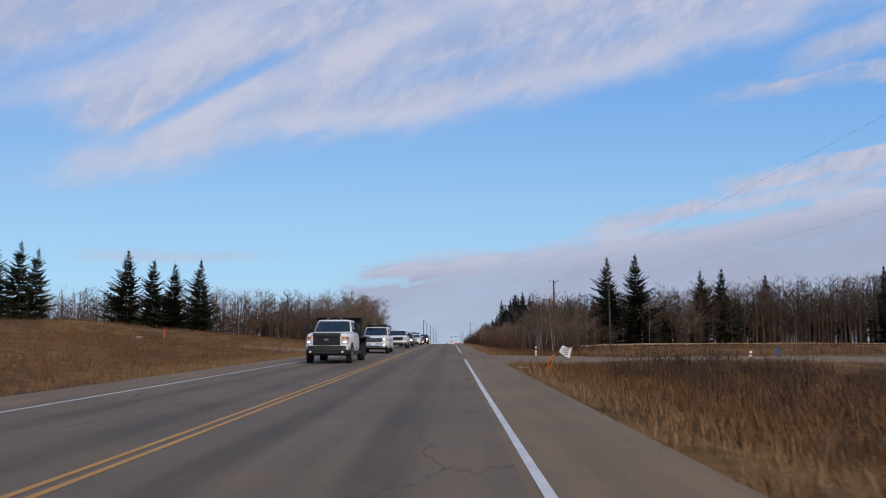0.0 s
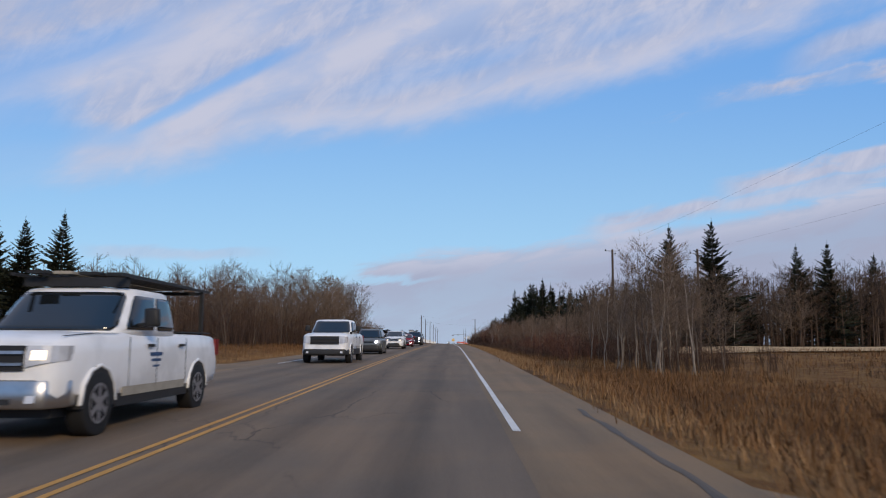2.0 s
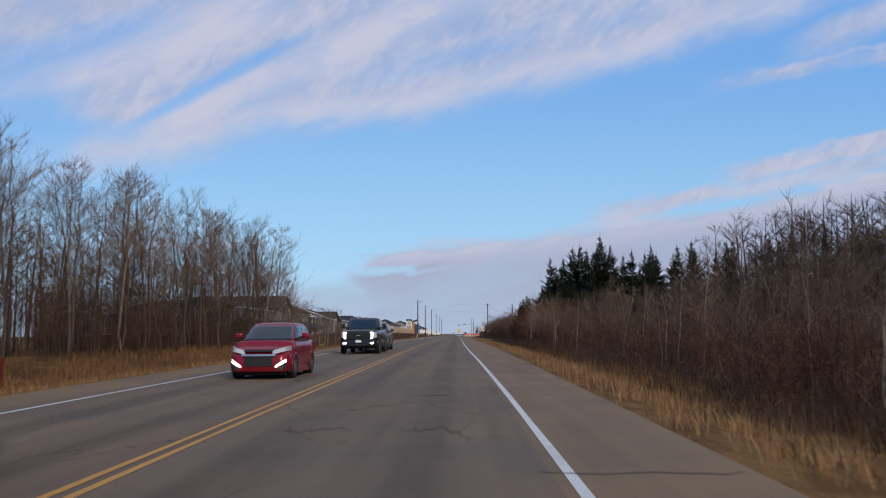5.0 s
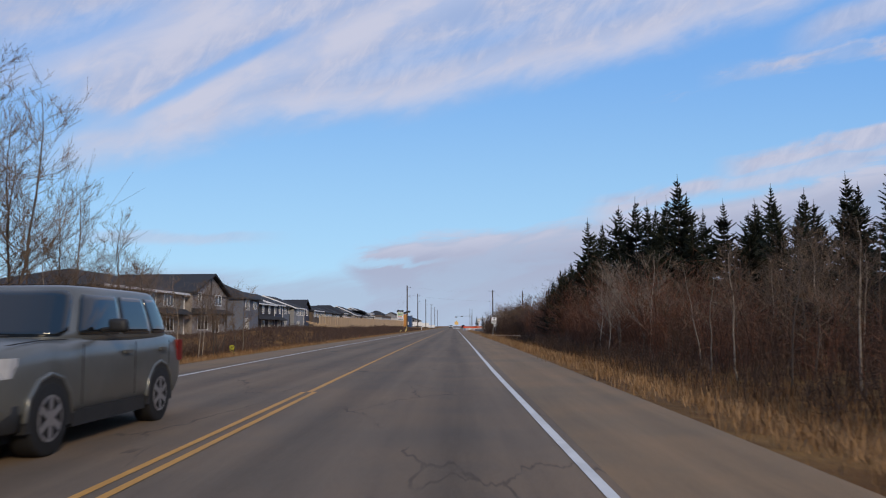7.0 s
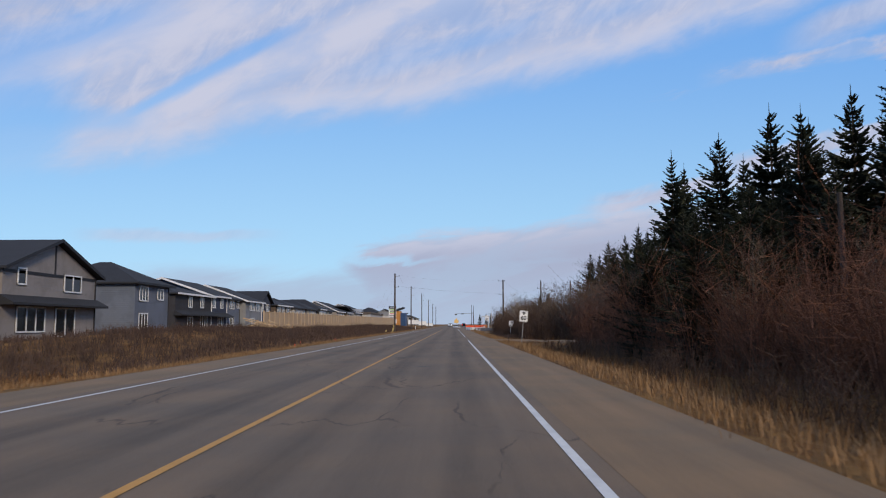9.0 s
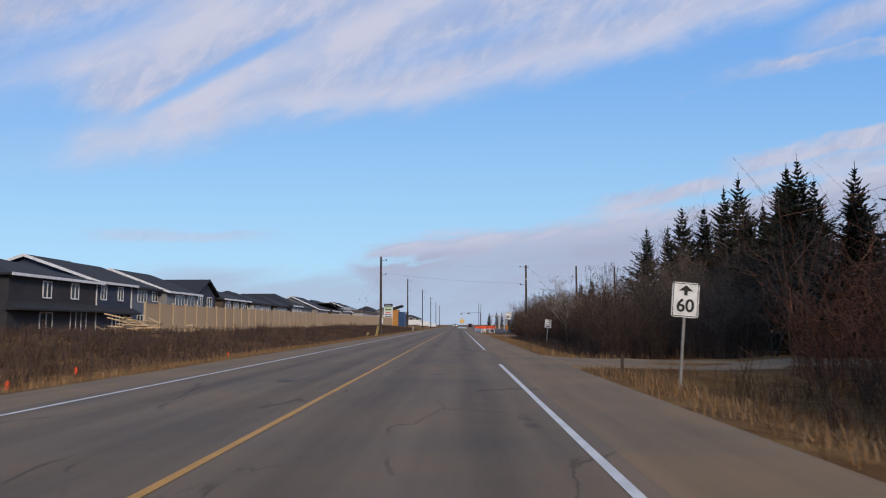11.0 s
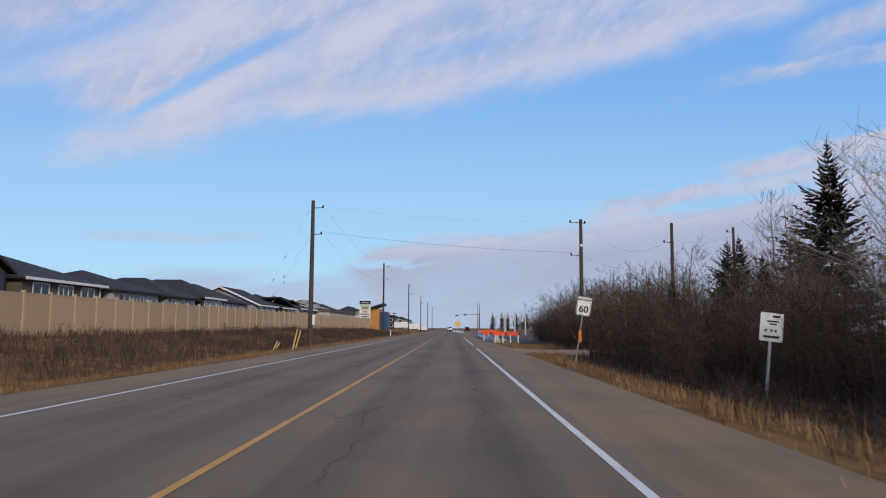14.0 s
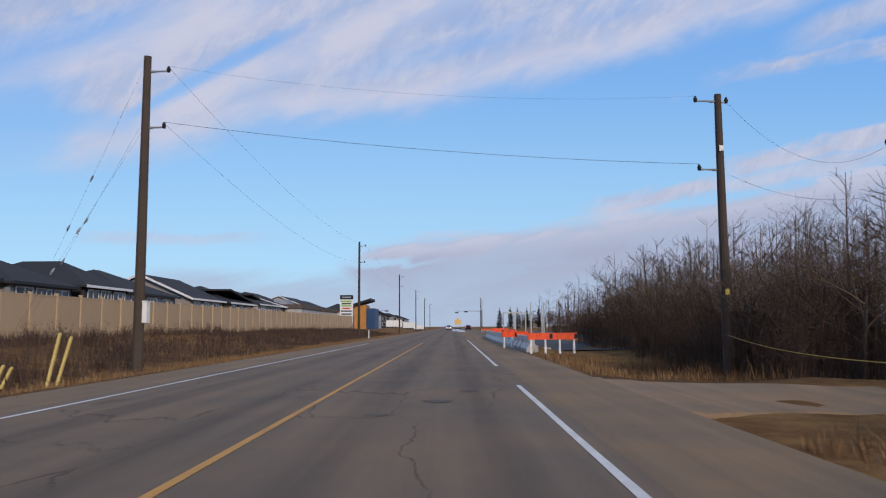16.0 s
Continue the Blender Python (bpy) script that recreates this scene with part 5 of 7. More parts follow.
def speed_sign(x, y, zc, tilt, word, label):
    z = ground_z(x, y)
    s = thing("speed_sign", label, "road sign", (x, y, z - 0.2))
    s.matrix_basis = pose(x, y, z - 0.2, 0, tilt, 0)
    zz = zc - z + 0.2
    part("post", Geo().box(-0.027, 0.027, 0.012, 0.066, 0, zz + 0.3), M_POST, s)
    panel = part("panel", plate(0.6, 0.78), M_SIGN, s, "white reflective sheet with black border")
    panel.location = (0, 0, zz)
    rim = Geo()
    for a, b, c, d in ((-0.28, 0.28, 0.355, 0.37), (-0.28, 0.28, -0.37, -0.355), (-0.28, -0.265, -0.37, 0.37), (0.265, 0.28, -0.37, 0.37)):
        rim.box(a, b, -0.0105, -0.006, c, d)
    part("border", rim, M_INK, panel)
    letters("60", 0.40, panel, (0, -0.009, -0.14), M_INK, "digits")
    if word:
        letters(word, 0.115, panel, (0, -0.009, 0.26), M_INK)
    else:
        part("arrow", Geo().prism([(-0.04, 0.1), (0.04, 0.1), (0.04, 0.2), (0.16, 0.2), (0, 0.33), (-0.16, 0.2), (-0.04, 0.2)], "y", -0.0115, -0.0065), M_INK, panel)
    return s


speed_sign(7.23, 229.94, 1.79, 5, "", "white speed-ahead sign reading 60 on a steel post")
sign60 = speed_sign(7.27, 294.6, 2.22, 9, "MAXIMUM", "leaning white maximum 60 sign on a steel post")
part("flagging", Geo().prism([(-0.05, 1.68), (0.07, 1.66), (0.06, 1.46), (0.11, 1.41), (0.10, 1.19), (0.0, 1.16), (-0.02, 1.40), (-0.06, 1.50)], "y", -0.012, 0.088), M_FLAG, sign60, "orange flagging tied round the post")
tape = Geo()
pts = [Vector((7.15, 294.5, 1.15)).lerp(Vector((11.8, 319.8, 0.9)), i / 20) - Vector((0, 0, 0.7 * 4 * i / 20 * (1 - i / 20) * 0.6)) for i in range(21)]
for i, p in enumerate(pts):
    tape.v += [tuple(p), tuple(p + Vector((0, 0, 0.014)))]
tape.f = [(2 * i, 2 * i + 2, 2 * i + 3, 2 * i + 1) for i in range(20)]
knot = Geo()
for k, (x, y, z, dx, dz, l) in enumerate(((10.9, 305.5, 1.15, 0.18, -0.5, 0.8), (10.95, 305.6, 1.0, -0.12, -0.6, 0.5), (10.9, 305.5, 1.1, 0.3, -0.25, 0.5))):
    n = len(knot.v)
    for i in range(9):
        f = i / 8
        p = (x + dx * f * l + 0.04 * math.sin(7 * f + k), y + 0.05 * math.cos(5 * f), z + dz * f * l + 0.03 * math.sin(9 * f))
        knot.v += [p, (p[0] + 0.02, p[1], p[2] + 0.015)]
    knot.f += [(n + 2 * i, n + 2 * i + 2, n + 2 * i + 3, n + 2 * i + 1) for i in range(8)]
whole("tape_scrap", knot, M_YELLOW, "fluttering loose ends of yellow barrier tape in the brush", "tape")
whole("barrier_tape", tape, M_YELLOW, "sagging yellow and white barrier tape tied to the sign", "tape")


def notice(x, y, zc, w, h, tilt, label, bars):
    z = ground_z(x, y)
    s = thing("notice_board", label, "sign", (x, y, z - 0.2))
    s.matrix_basis = pose(x, y, z - 0.2, 0, tilt, 0)
    zz = zc - z + 0.2
    part("post", Geo().box(-0.03, 0.03, 0.01, 0.07, 0, zz + h * 0.4), M_STEEL, s)
    pn = part("panel", plate(w, h, 0.01, 0.02), M_SIGN, s, "white sheet with rows of dark print")
    pn.location = (0, 0, zz)
    for a, b, c, d in bars:
        part("print_bar", Geo().box(a * w, b * w, -0.0095, -0.0055, c * h, d * h), M_INK, pn)


notice(10.25, 282.3, 1.32, 0.60, 0.74, 6, "leaning white notice sign in the brush", ((0.02, 0.34, 0.34, 0.42), (-0.22, 0.3, 0.18, 0.23), (-0.1, 0.22, 0.09, 0.13), (-0.3, -0.2, -0.16, -0.08), (-0.04, 0.04, -0.16, -0.08), (0.14, 0.22, -0.16, -0.08), (-0.34, 0.34, -0.38, -0.30)))
# the battered sign by the side road: a post with a torn sheet, and a fallen board
z = ground_z(9.7, 26.0)
b = thing("battered_sign", "battered white sign hanging from a leaning wooden post", "sign", (9.7, 26.0, z))
b.matrix_basis = pose(9.7, 26.0, z - 0.1, 0, 12, 0)
part("post", Geo().box(-0.045, 0.045, -0.045, 0.045, 0, 0.78), surface("pale_timber", (0.5, 0.42, 0.32), 0.8), b, "pale timber post")
part("cap", Geo().tube([(0, 0, 0.78), (0, 0, 0.98)], [0.055, 0.05], 8), M_BLACK, b, "black post top")
sh = part("sheet", Geo().prism([(-0.62, 0.38), (-0.5, 0.75), (-0.02, 0.66), (-0.03, 0.15), (-0.4, 0.26)], "y", -0.06, -0.05), M_SIGN, b, "torn white sheet with dark print")
for k in range(4):
    part("print_bar", Geo().box(-0.5 + 0.03 * k, -0.1, -0.066, -0.062, 0.60 - 0.1 * k, 0.635 - 0.1 * k), M_INK, sh)


def fallen_board(x, y):
    """A road-works diamond knocked over in the ditch, on its two snapped legs."""
    z = ground_z(x, y)
    f = thing("fallen_sign", "knocked-over orange diamond road-works sign in the grass", "sign", (x, y, z))
    f.matrix_basis = pose(x, y, z + 0.42, 24, 20, 77)
    face = part("panel", plate(0.72, 0.72, 0.012, 0.03), surface("faded_orange_sheet", (0.62, 0.21, 0.05), 0.6, spread=0.15), f, "faded orange sheet with a black symbol")
    face.matrix_basis = pose(0, 0, 0, 0, 45, 0)
    part("symbol", Geo().prism([(-0.16, -0.10), (0.05, -0.16), (0.15, 0.02), (0.02, 0.05), (-0.02, 0.18), (-0.12, 0.12)], "y", -0.012, -0.007), M_INK, face)
    for s in (-1, 1):
        part("leg", Geo().box(s * 0.10 - 0.02, s * 0.10 + 0.02, 0.007, 0.04, -0.75, 0.2), M_STEEL, f)


fallen_board(7.45, 16.4)
z = ground_z(6.6, 17.2)
lath = thing("timber_lath", "white-painted broken lath lying on the dirt", "lath", (6.6, 17.2, z + 0.03), turn=18)
part("stick", Geo().box(-0.42, 0.42, -0.035, 0.035, -0.012, 0.02), M_SIGN, lath)
part("splinter", Geo().prism([(0.42, -0.03), (0.60, -0.005), (0.42, 0.03)], "z", -0.008, 0.016), M_SIGN, lath)
# the ragged joint between shoulder and side road
r4 = random.Random(33)


def ragged(name, pts, half, mat, label, lift):
    g = Geo()
    line = []
    for (xa, ya), (xb, yb) in zip(pts, pts[1:]):
        n = max(2, round(math.hypot(xb - xa, yb - ya) / 0.5))
        line += [(xa + (xb - xa) * i / n, ya + (yb - ya) * i / n) for i in range(n)]
    line.append(pts[-1])
    for i, (x, y) in enumerate(line):
        (xa, ya), (xb, yb) = line[max(0, i - 1)], line[min(len(line) - 1, i + 1)]
        w = Vector((yb - ya, xa - xb, 0)).normalized() * half * r4.uniform(0.6, 1.35)
        for s in (-1, -0.5, 0, 0.5, 1):
            px, py = x + s * w.x + 0.07 * noise.noise(Vector((y * 0.8, 0, 7))), y + s * w.y
            on_road = px < RIGHT + 0.02
            g.v.append((px, py, (road_z(py) + 0.001 if on_road else ground_z(px, py) + 0.03) + lift * (1 - 0.6 * abs(s))))
    g.f = [(5 * i + j, 5 * i + j + 1, 5 * i + j + 6, 5 * i + j + 5) for i in range(len(line) - 1) for j in range(4)]
    return whole(name, g, mat, label, kind="structure")


ragged("road_joint", [(5.35, 43.0), (5.3, 36.0), (5.15, 30.0), (5.05, 24.0), (5.0, 19.5), (5.5, 18.6), (6.4, 18.9), (7.4, 19.6)], 0.045, M_SEAM, "ragged dark joint between shoulder and side road", 0.010)


def marker(x, y, h, mat, name, label, w=0.09, tilt=0.0, cap=None):
    z = ground_z(x, y)
    m = thing(name, label, "marker post", (x, y, z - 0.1))
    m.matrix_basis = pose(x, y, z - 0.1, 0, tilt, 0)
    part("post", Geo().prism([(-w / 2, 0), (w / 2, 0), (w / 2, h + 0.06), (w * 0.3, h + 0.1), (-w * 0.3, h + 0.1), (-w / 2, h + 0.06)], "y", -0.03, 0.03), mat, m)
    if cap:
        part("band", Geo().box(-w / 2 - 0.005, w / 2 + 0.005, -0.035, 0.035, h - 0.16, h - 0.04), cap, m)


M_TAPE_RED = surface("red_sheet", (0.45, 0.03, 0.02), 0.5, spread=0.1, bump=0)
M_LIME = surface("yellow_green_plate", (0.72, 0.70, 0.04), 0.5, spread=0.06, bump=0)
M_CREAM = surface("pale_yellow_plastic", (0.70, 0.55, 0.20), 0.5, spread=0.1, bump=0)
marker(9.4, 39.3, 1.05, M_SIGN, "delineator_post", "white delineator post with a black band", 0.11, 0, M_BLACK)
for x, y, h, t in ((-8.5, 313.4, 1.5, 12), (-8.4, 313.7, 1.42, 15), (-9.75, 313.0, 0.75, 24), (-9.65, 313.2, 0.7, 26)):
    marker(x, y, h, M_CREAM, "guy_guard", "leaning pale yellow plastic guy-wire guard", 0.07, t)
marker(-14.5, 197.3, 0.78, M_LIME, "pipeline_marker", "bright yellow-green marker plate in the grass", 0.40)
marker(-7.8, 386, 1.1, M_SIGN, "delineator_post", "white marker post beside a pole", 0.12)
marker(-26.5, 64, 0.9, M_ORANGE, "survey_stake", "orange survey stake in the grass bank", 0.09)
marker(22.2, 33.0, 0.38, M_SIGN, "hazard_marker", "small red and white striped marker in the grass", 0.16, 8, M_TAPE_RED)
marker(24.6, 34.5, 0.5, M_BLUE, "marker_post", "blue marker plate in the grass", 0.22, 0)
marker(19.4, 111.5, 1.5, M_YELLOW, "guy_guard", "leaning yellow plastic guy-wire guard", 0.10, 28)
for x, y in ((-9.0, 232), (-9.5, 236.5), (-8.2, 262), (-8.8, 250)):
    marker(x, y, 0.22, M_ORANGE, "survey_stake", "short orange survey flag in the grass", 0.06)
box = thing("utility_box", "small pale utility box on the grass bank", "utility box", (-25.5, 55, ground_z(-25.5, 55)))
part("cabinet", Geo().box(-0.3, 0.3, -0.25, 0.25, -0.1, 0.55), M_BARRIER, box)
part("lid", Geo().box(-0.33, 0.33, -0.28, 0.28, 0.55, 0.62), M_STEEL, box)
marker(6.55, 232.6, 0.62, M_POLE, "wooden_stake", "short weathered wooden stake in the verge", 0.07)
# offcuts of lumber by the fence's end
M_LUMBER = surface("raw_lumber", (0.52, 0.36, 0.2), 0.8, spread=0.15, per_object=0.2)
r2 = random.Random(8)
for xc, yc, count, size, label in ((-19.9, 264.8, 85, 1.0, "heap of raw lumber offcuts beside the fence"), (-17.4, 269.6, 16, 0.55, "small scatter of raw lumber scraps on bare dirt")):
    pile = thing("lumber_pile", label, "lumber", (xc, yc, ground_z(xc, yc)))
    for i in range(count):
        a, l = r2.uniform(0, 6.28), r2.uniform(0.6, 2.2) * size
        d = Vector((math.cos(a), math.sin(a), r2.uniform(-0.3, 0.4))).normalized()
        c = Vector((r2.gauss(0, 0.7), r2.gauss(0, 1.3), 0)) * size
        c.z = max(0.05, (1.15 - 0.5 * abs(c.y) / size) * size) * r2.random() + 0.05
        side = d.orthogonal().normalized()
        p = Geo().box(-l / 2, l / 2, -0.05, 0.05, -0.02, 0.02)
        turn = Matrix((d, side, d.cross(side))).transposed()
        p.v = [tuple(turn @ Vector(q) + c) for q in p.v]
        part("board", p, M_LUMBER, pile)

# ------------------------------------------------------------------ road works
def jersey(x, y, turn):
    b = thing("traffic_barrier", "white plastic water-filled traffic barrier", "barrier", (x, y, road_z(y) - 0.01), group="row of white barriers along the road works", turn=turn)
    g = Geo().prism([(-0.28, 0), (0.28, 0), (0.28, 0.18), (0.12, 0.42), (0.09, 0.78), (-0.09, 0.78), (-0.12, 0.42), (-0.28, 0.18)], "y", -0.96, 0.96)
    part("body", g, M_BARRIER, b)
    # fork slots are not open: black blocks, just proud, paint their dark insides
    for yy in (-0.5, 0.5):
        part("fork_slot_shade", Geo().box(-0.283, 0.283, yy - 0.16, yy + 0.16, 0.03, 0.12), M_INK, b)
    return b


first = jersey(6.1, 331.0, 0)
for i in range(1, 24):
    y = 331.0 + 2.0 * i
    copy_thing(first, pose(6.15 - 0.25 * math.sin(i / 23 * 3.14), y, road_z(y) - 0.01, 0, 0, 0))


def barricade(x, y, w, turn, label="orange and white plank barricade on white posts", z=None):
    z = ground_z(x, y) if z is None else z
    b = thing("barricade", label, "barricade", (x, y, z), group="orange barricades of the road works", turn=turn)
    n = max(2, round(w / 0.62))
    for i in range(n):
        a, c = -w / 2 + w * i / n, -w / 2 + w * (i + 1) / n
        part("plank", Geo().box(a, c, -0.03, 0.03, 0.62, 0.92), M_ORANGE, b)
        if i % 2:
            part("chevron", Geo().box(c - 0.14, c, -0.034, 0.034, 0.66, 0.88), M_INK, b)
    for i in range(max(2, round(w / 0.8)) + 1):
        a = -w / 2 + 0.15 + (w - 0.3) * i / max(2, round(w / 0.8))
        part("leg", Geo().prism([(a - 0.05, 0), (a + 0.05, 0), (a + 0.03, 0.62), (a - 0.03, 0.62)], "y", -0.05, 0.05), M_SIGN, b)
    return b


barricade(6.75, 327.6, 2.25, 5, z=0.02)
barricade(5.9, 337.0, 2.2, 40, z=0.02)
barricade(7.5, 372.0, 2.4, 0)
barricade(7.0, 352.0, 2.2, 75)
barricade(7.1, 360.0, 2.4, 80)
for x, y, w, t in ((9.0, 398, 2.6, 10), (10.5, 415, 2.6, 8), (11.5, 440, 3.0, 20), (12.5, 462, 3.0, 10), (10.8, 480, 3.0, 0), (13.5, 482, 3.0, 0), (15, 500, 3, 10), (12, 505, 3, 0)):
    barricade(x, y, w, t)
pad = Geo()
for i in range(25):
    y = 338 + 5.5 * i
    pad.v += [(8.0 + 3.0 * ease(y, 380, 440), y, ground_z(9, y) + 0.06), (25.0, y, max(ground_z(25, y), ground_z(9, y)) + 0.10)]
pad.f = [(2 * i, 2 * i + 1, 2 * i + 3, 2 * i + 2) for i in range(24)]
whole("pavement_new", pad, M_TAR, "fresh black asphalt of the widened road", kind="structure")
kerb = Geo()
for i in range(24):
    y = 338 + 5.5 * i
    a = 8.0 + 3.0 * ease(y, 380, 440)
    b = 8.0 + 3.0 * ease(y + 5.5, 380, 440)
    z0, z1 = ground_z(9, y), ground_z(9, y + 5.5)
    n = len(kerb.v)
    kerb.v += [(a - 0.3, y, z0 - 0.1), (a, y, z0 - 0.1), (a, y, z0 + 0.2), (a - 0.3, y, z0 + 0.2), (b - 0.3, y + 5.45, z1 - 0.1), (b, y + 5.45, z1 - 0.1), (b, y + 5.45, z1 + 0.2), (b - 0.3, y + 5.45, z1 + 0.2)]
    kerb.f += [tuple(n + q for q in f) for f in ((0, 1, 2, 3), (4, 7, 6, 5), (0, 4, 5, 1), (1, 5, 6, 2), (2, 6, 7, 3), (3, 7, 4, 0))]
whole("kerb", kerb, M_BARRIER, "new pale concrete kerb", kind="structure")
for x, y, h in ((14.0, 408, 4.9), (15.9, 408, 4.9), (17.5, 424, 5.0)):
    p = thing("steel_post", "tall white steel post on the new pavement", "post", (x, y, ground_z(x, y)), group="white posts of the road works")
    part("shaft", Geo().tube([(0, 0, 0), (0, 0, h)], [0.11, 0.09], 10), M_BARRIER, p)
    part("base_plate", Geo().box(-0.2, 0.2, -0.2, 0.2, 0, 0.06), M_STEEL, p)
for x, y in ((12.7, 450), (15.0, 452)):
    p = thing("gate_frame", "white steel gate frame beyond the barricades", "frame", (x, y, ground_z(x, y)))
    part("post", Geo().tube([(0, 0, 0), (0, 0, 4.0)], [0.13, 0.13], 8), M_BARRIER, p)
    part("post", Geo().tube([(2.4, 0, 0), (2.4, 0, 4.0)], [0.13, 0.13], 8), M_BARRIER, p)
    part("beam", Geo().box(-0.15, 2.55, -0.14, 0.14, 4.0, 4.28), M_BARRIER, p)
# the raised median where the road divides
isl = Geo()
o = [(2.3, 470), (2.6, 464), (3.7, 462), (4.9, 464), (5.3, 470), (5.3, 620), (2.3, 620)]
isl.prism(o, "z", road_z(470) - 0.05, road_z(470) + 0.18)
whole("median", isl, M_BARRIER, "pale concrete median nose", kind="structure")
strip("road_widening", 5.69, 11.0, 380, 1500, 0.0, M_ROAD, "worn grey asphalt turning lane", 8.0)
board = thing("arrow_board", "yellow arrow board trailer on the median", "arrow board", (3.9, 520, road_z(520) + 0.18))
part("panel", Geo().box(-0.95, 0.95, -0.08, 0.08, 1.6, 3.0).prism([(-0.5, 3.0), (0.3, 3.0), (0.3, 3.5), (-0.1, 3.7)], "y", -0.06, 0.06), surface("yellow_panel", (0.75, 0.48, 0.16), 0.6), board)
part("mast", Geo().box(-0.08, 0.08, -0.05, 0.05, 0.5, 1.6), M_STEEL, board)
part("chassis", Geo().box(-0.8, 0.8, -0.6, 0.9, 0.3, 0.55), M_BLACK, board)
for s in (-1, 1):
    part("wheel", Geo().prism([(0.3 * math.cos(a * 0.524), 0.3 + 0.3 * math.sin(a * 0.524)) for a in range(12)], "x", s * 0.8 - 0.1, s * 0.8 + 0.1), M_BLACK, board)


def signal(x, y, z):
    s = thing("traffic_signal", "black hanging traffic signal head", "traffic signal", (x, y, z), group="traffic signals at the far junction")
    part("housing", Geo().box(-0.6, 0.6, -0.15, 0.15, -0.2, 0.2), M_BLACK, s)
    for i, c in enumerate(((0.25, 0.02, 0.02), (0.25, 0.15, 0.02), (0.02, 0.2, 0.08))):
        part("lens", Geo().tube([(-0.38 + 0.38 * i, -0.16, 0), (-0.38 + 0.38 * i, -0.2, 0)], [0.13, 0.13], 10), surface("signal_lens", c, 0.3, bump=0), s)


for x, y, z in ((3.8, 560, 6.0), (7.1, 560, 6.3), (-20.5, 560, 6.7)):
    signal(x, y, z)
for x0, x1, y, z in ((12.4, 3.2, 560, 6.55), (-33.0, -20.0, 560, 6.95)):
    m = thing("signal_mast", "grey mast arm over the far junction", "mast arm", (x0, y, 0))
    part("arm", Geo().tube([(0, 0.2, z), (x1 - x0, 0.2, z)], [0.12, 0.07], 7), M_STEEL, m)
    part("column", Geo().tube([(0, 0.2, -0.2), (0, 0.2, z + 0.2)], [0.16, 0.12], 8), M_STEEL, m)

# ------------------------------------------------------------------ shops beyond the fence
p = thing("plaza_sign", "tall white plaza sign with coloured tenant strips", "sign", (-18.9, 447, ground_z(-18.9, 447)))
z0 = 0.0
part("plinth", Geo().box(-1.1, 1.1, -0.3, 0.3, -0.2, 1.4), M_STEEL, p)
pn = part("panel", Geo().box(-1.3, 1.3, -0.2, 0.2, 1.4, 6.1), M_SIGN, p, "white sign cabinet")
part("header", Geo().box(-1.3, 1.3, -0.22, 0.22, 6.1, 6.95), M_INK, p, "dark header with a pale bar")
part("header_bar", Geo().box(-0.9, 0.9, -0.235, -0.225, 6.4, 6.65), M_STEEL, pn)
for k, (c, w, zz) in enumerate((((0.25, 0.5, 0.05), 1.1, 5.7), ((0.03, 0.05, 0.03), 0.9, 5.25), ((0.3, 0.5, 0.1), 1.0, 4.8), ((0.6, 0.08, 0.05), 0.8, 4.3), ((0.1, 0.1, 0.12), 1.1, 3.75),
                                ((0.05, 0.05, 0.06), 1.0, 3.15), ((0.15, 0.12, 0.2), 1.0, 2.7), ((0.75, 0.12, 0.1), 1.1, 2.2), ((0.2, 0.3, 0.5), 0.9, 1.75))):
    part("tenant_strip", Geo().box(-w, w, -0.212, -0.202, zz - 0.14, zz + 0.14), surface("strip_colour", c, 0.5, bump=0), pn)
M_WOOD = surface("orange_timber_cladding", (0.50, 0.23, 0.06), 0.7, spread=0.15, scale=0.6)
s = thing("shop", "shop with orange timber tower and slanting dark roof", "shop", (-19.4, 474, 0.2))
part("tower", Geo().box(-1.4, 1.4, 0, 8, 0, 6.2), M_WOOD, s, "orange timber cladding")
part("roof", Geo().prism([(-2.7, 5.6), (2.6, 7.2), (2.6, 7.75), (-2.7, 6.1)], "y", -1.2, 9), M_DARK_TRIM, s, "slanting dark roof slab")
part("wing", Geo().box(1.4, 3.4, 0.5, 10, 0, 5.4), M_BLUE, s, "navy panel wing")
part("wall", Geo().box(-9, -1.2, 1, 12, 0, 4.4), SIDING["pale"], s)
s2 = thing("shop", "long pale shop with a flat roof behind the fence", "shop", (-33, 432, 0))
part("wall", Geo().box(-12, 8, 0, 44, 0, 4.6), SIDING["pale"], s2)
part("parapet", Geo().box(-12.2, 8.2, -0.2, 44.2, 4.6, 5.4), SIDING["brown"], s2, "brown parapet")
for k in range(3):
    part("roof_unit", Geo().box(-6 + 4 * k, -3.6 + 4 * k, 4, 8, 5.4, 6.4), M_STEEL, s2)
for k, (x, y) in enumerate(((-30, 400), (-31, 415))):
    e = thing("shed_roof_house", "unfinished house with slanting shed roofs", "house", (x - 4, y, 0.2))
    part("wall", Geo().box(-6, 5, 0, 11, 0, 4.6), SIDING["charcoal"], e)
    part("roof", Geo().prism([(-0.6, 6.4), (11.6, 5.0), (11.6, 4.8), (-0.6, 6.15)], "x", -6.5, 5.5), M_ROOF, e)
r3 = random.Random(14)
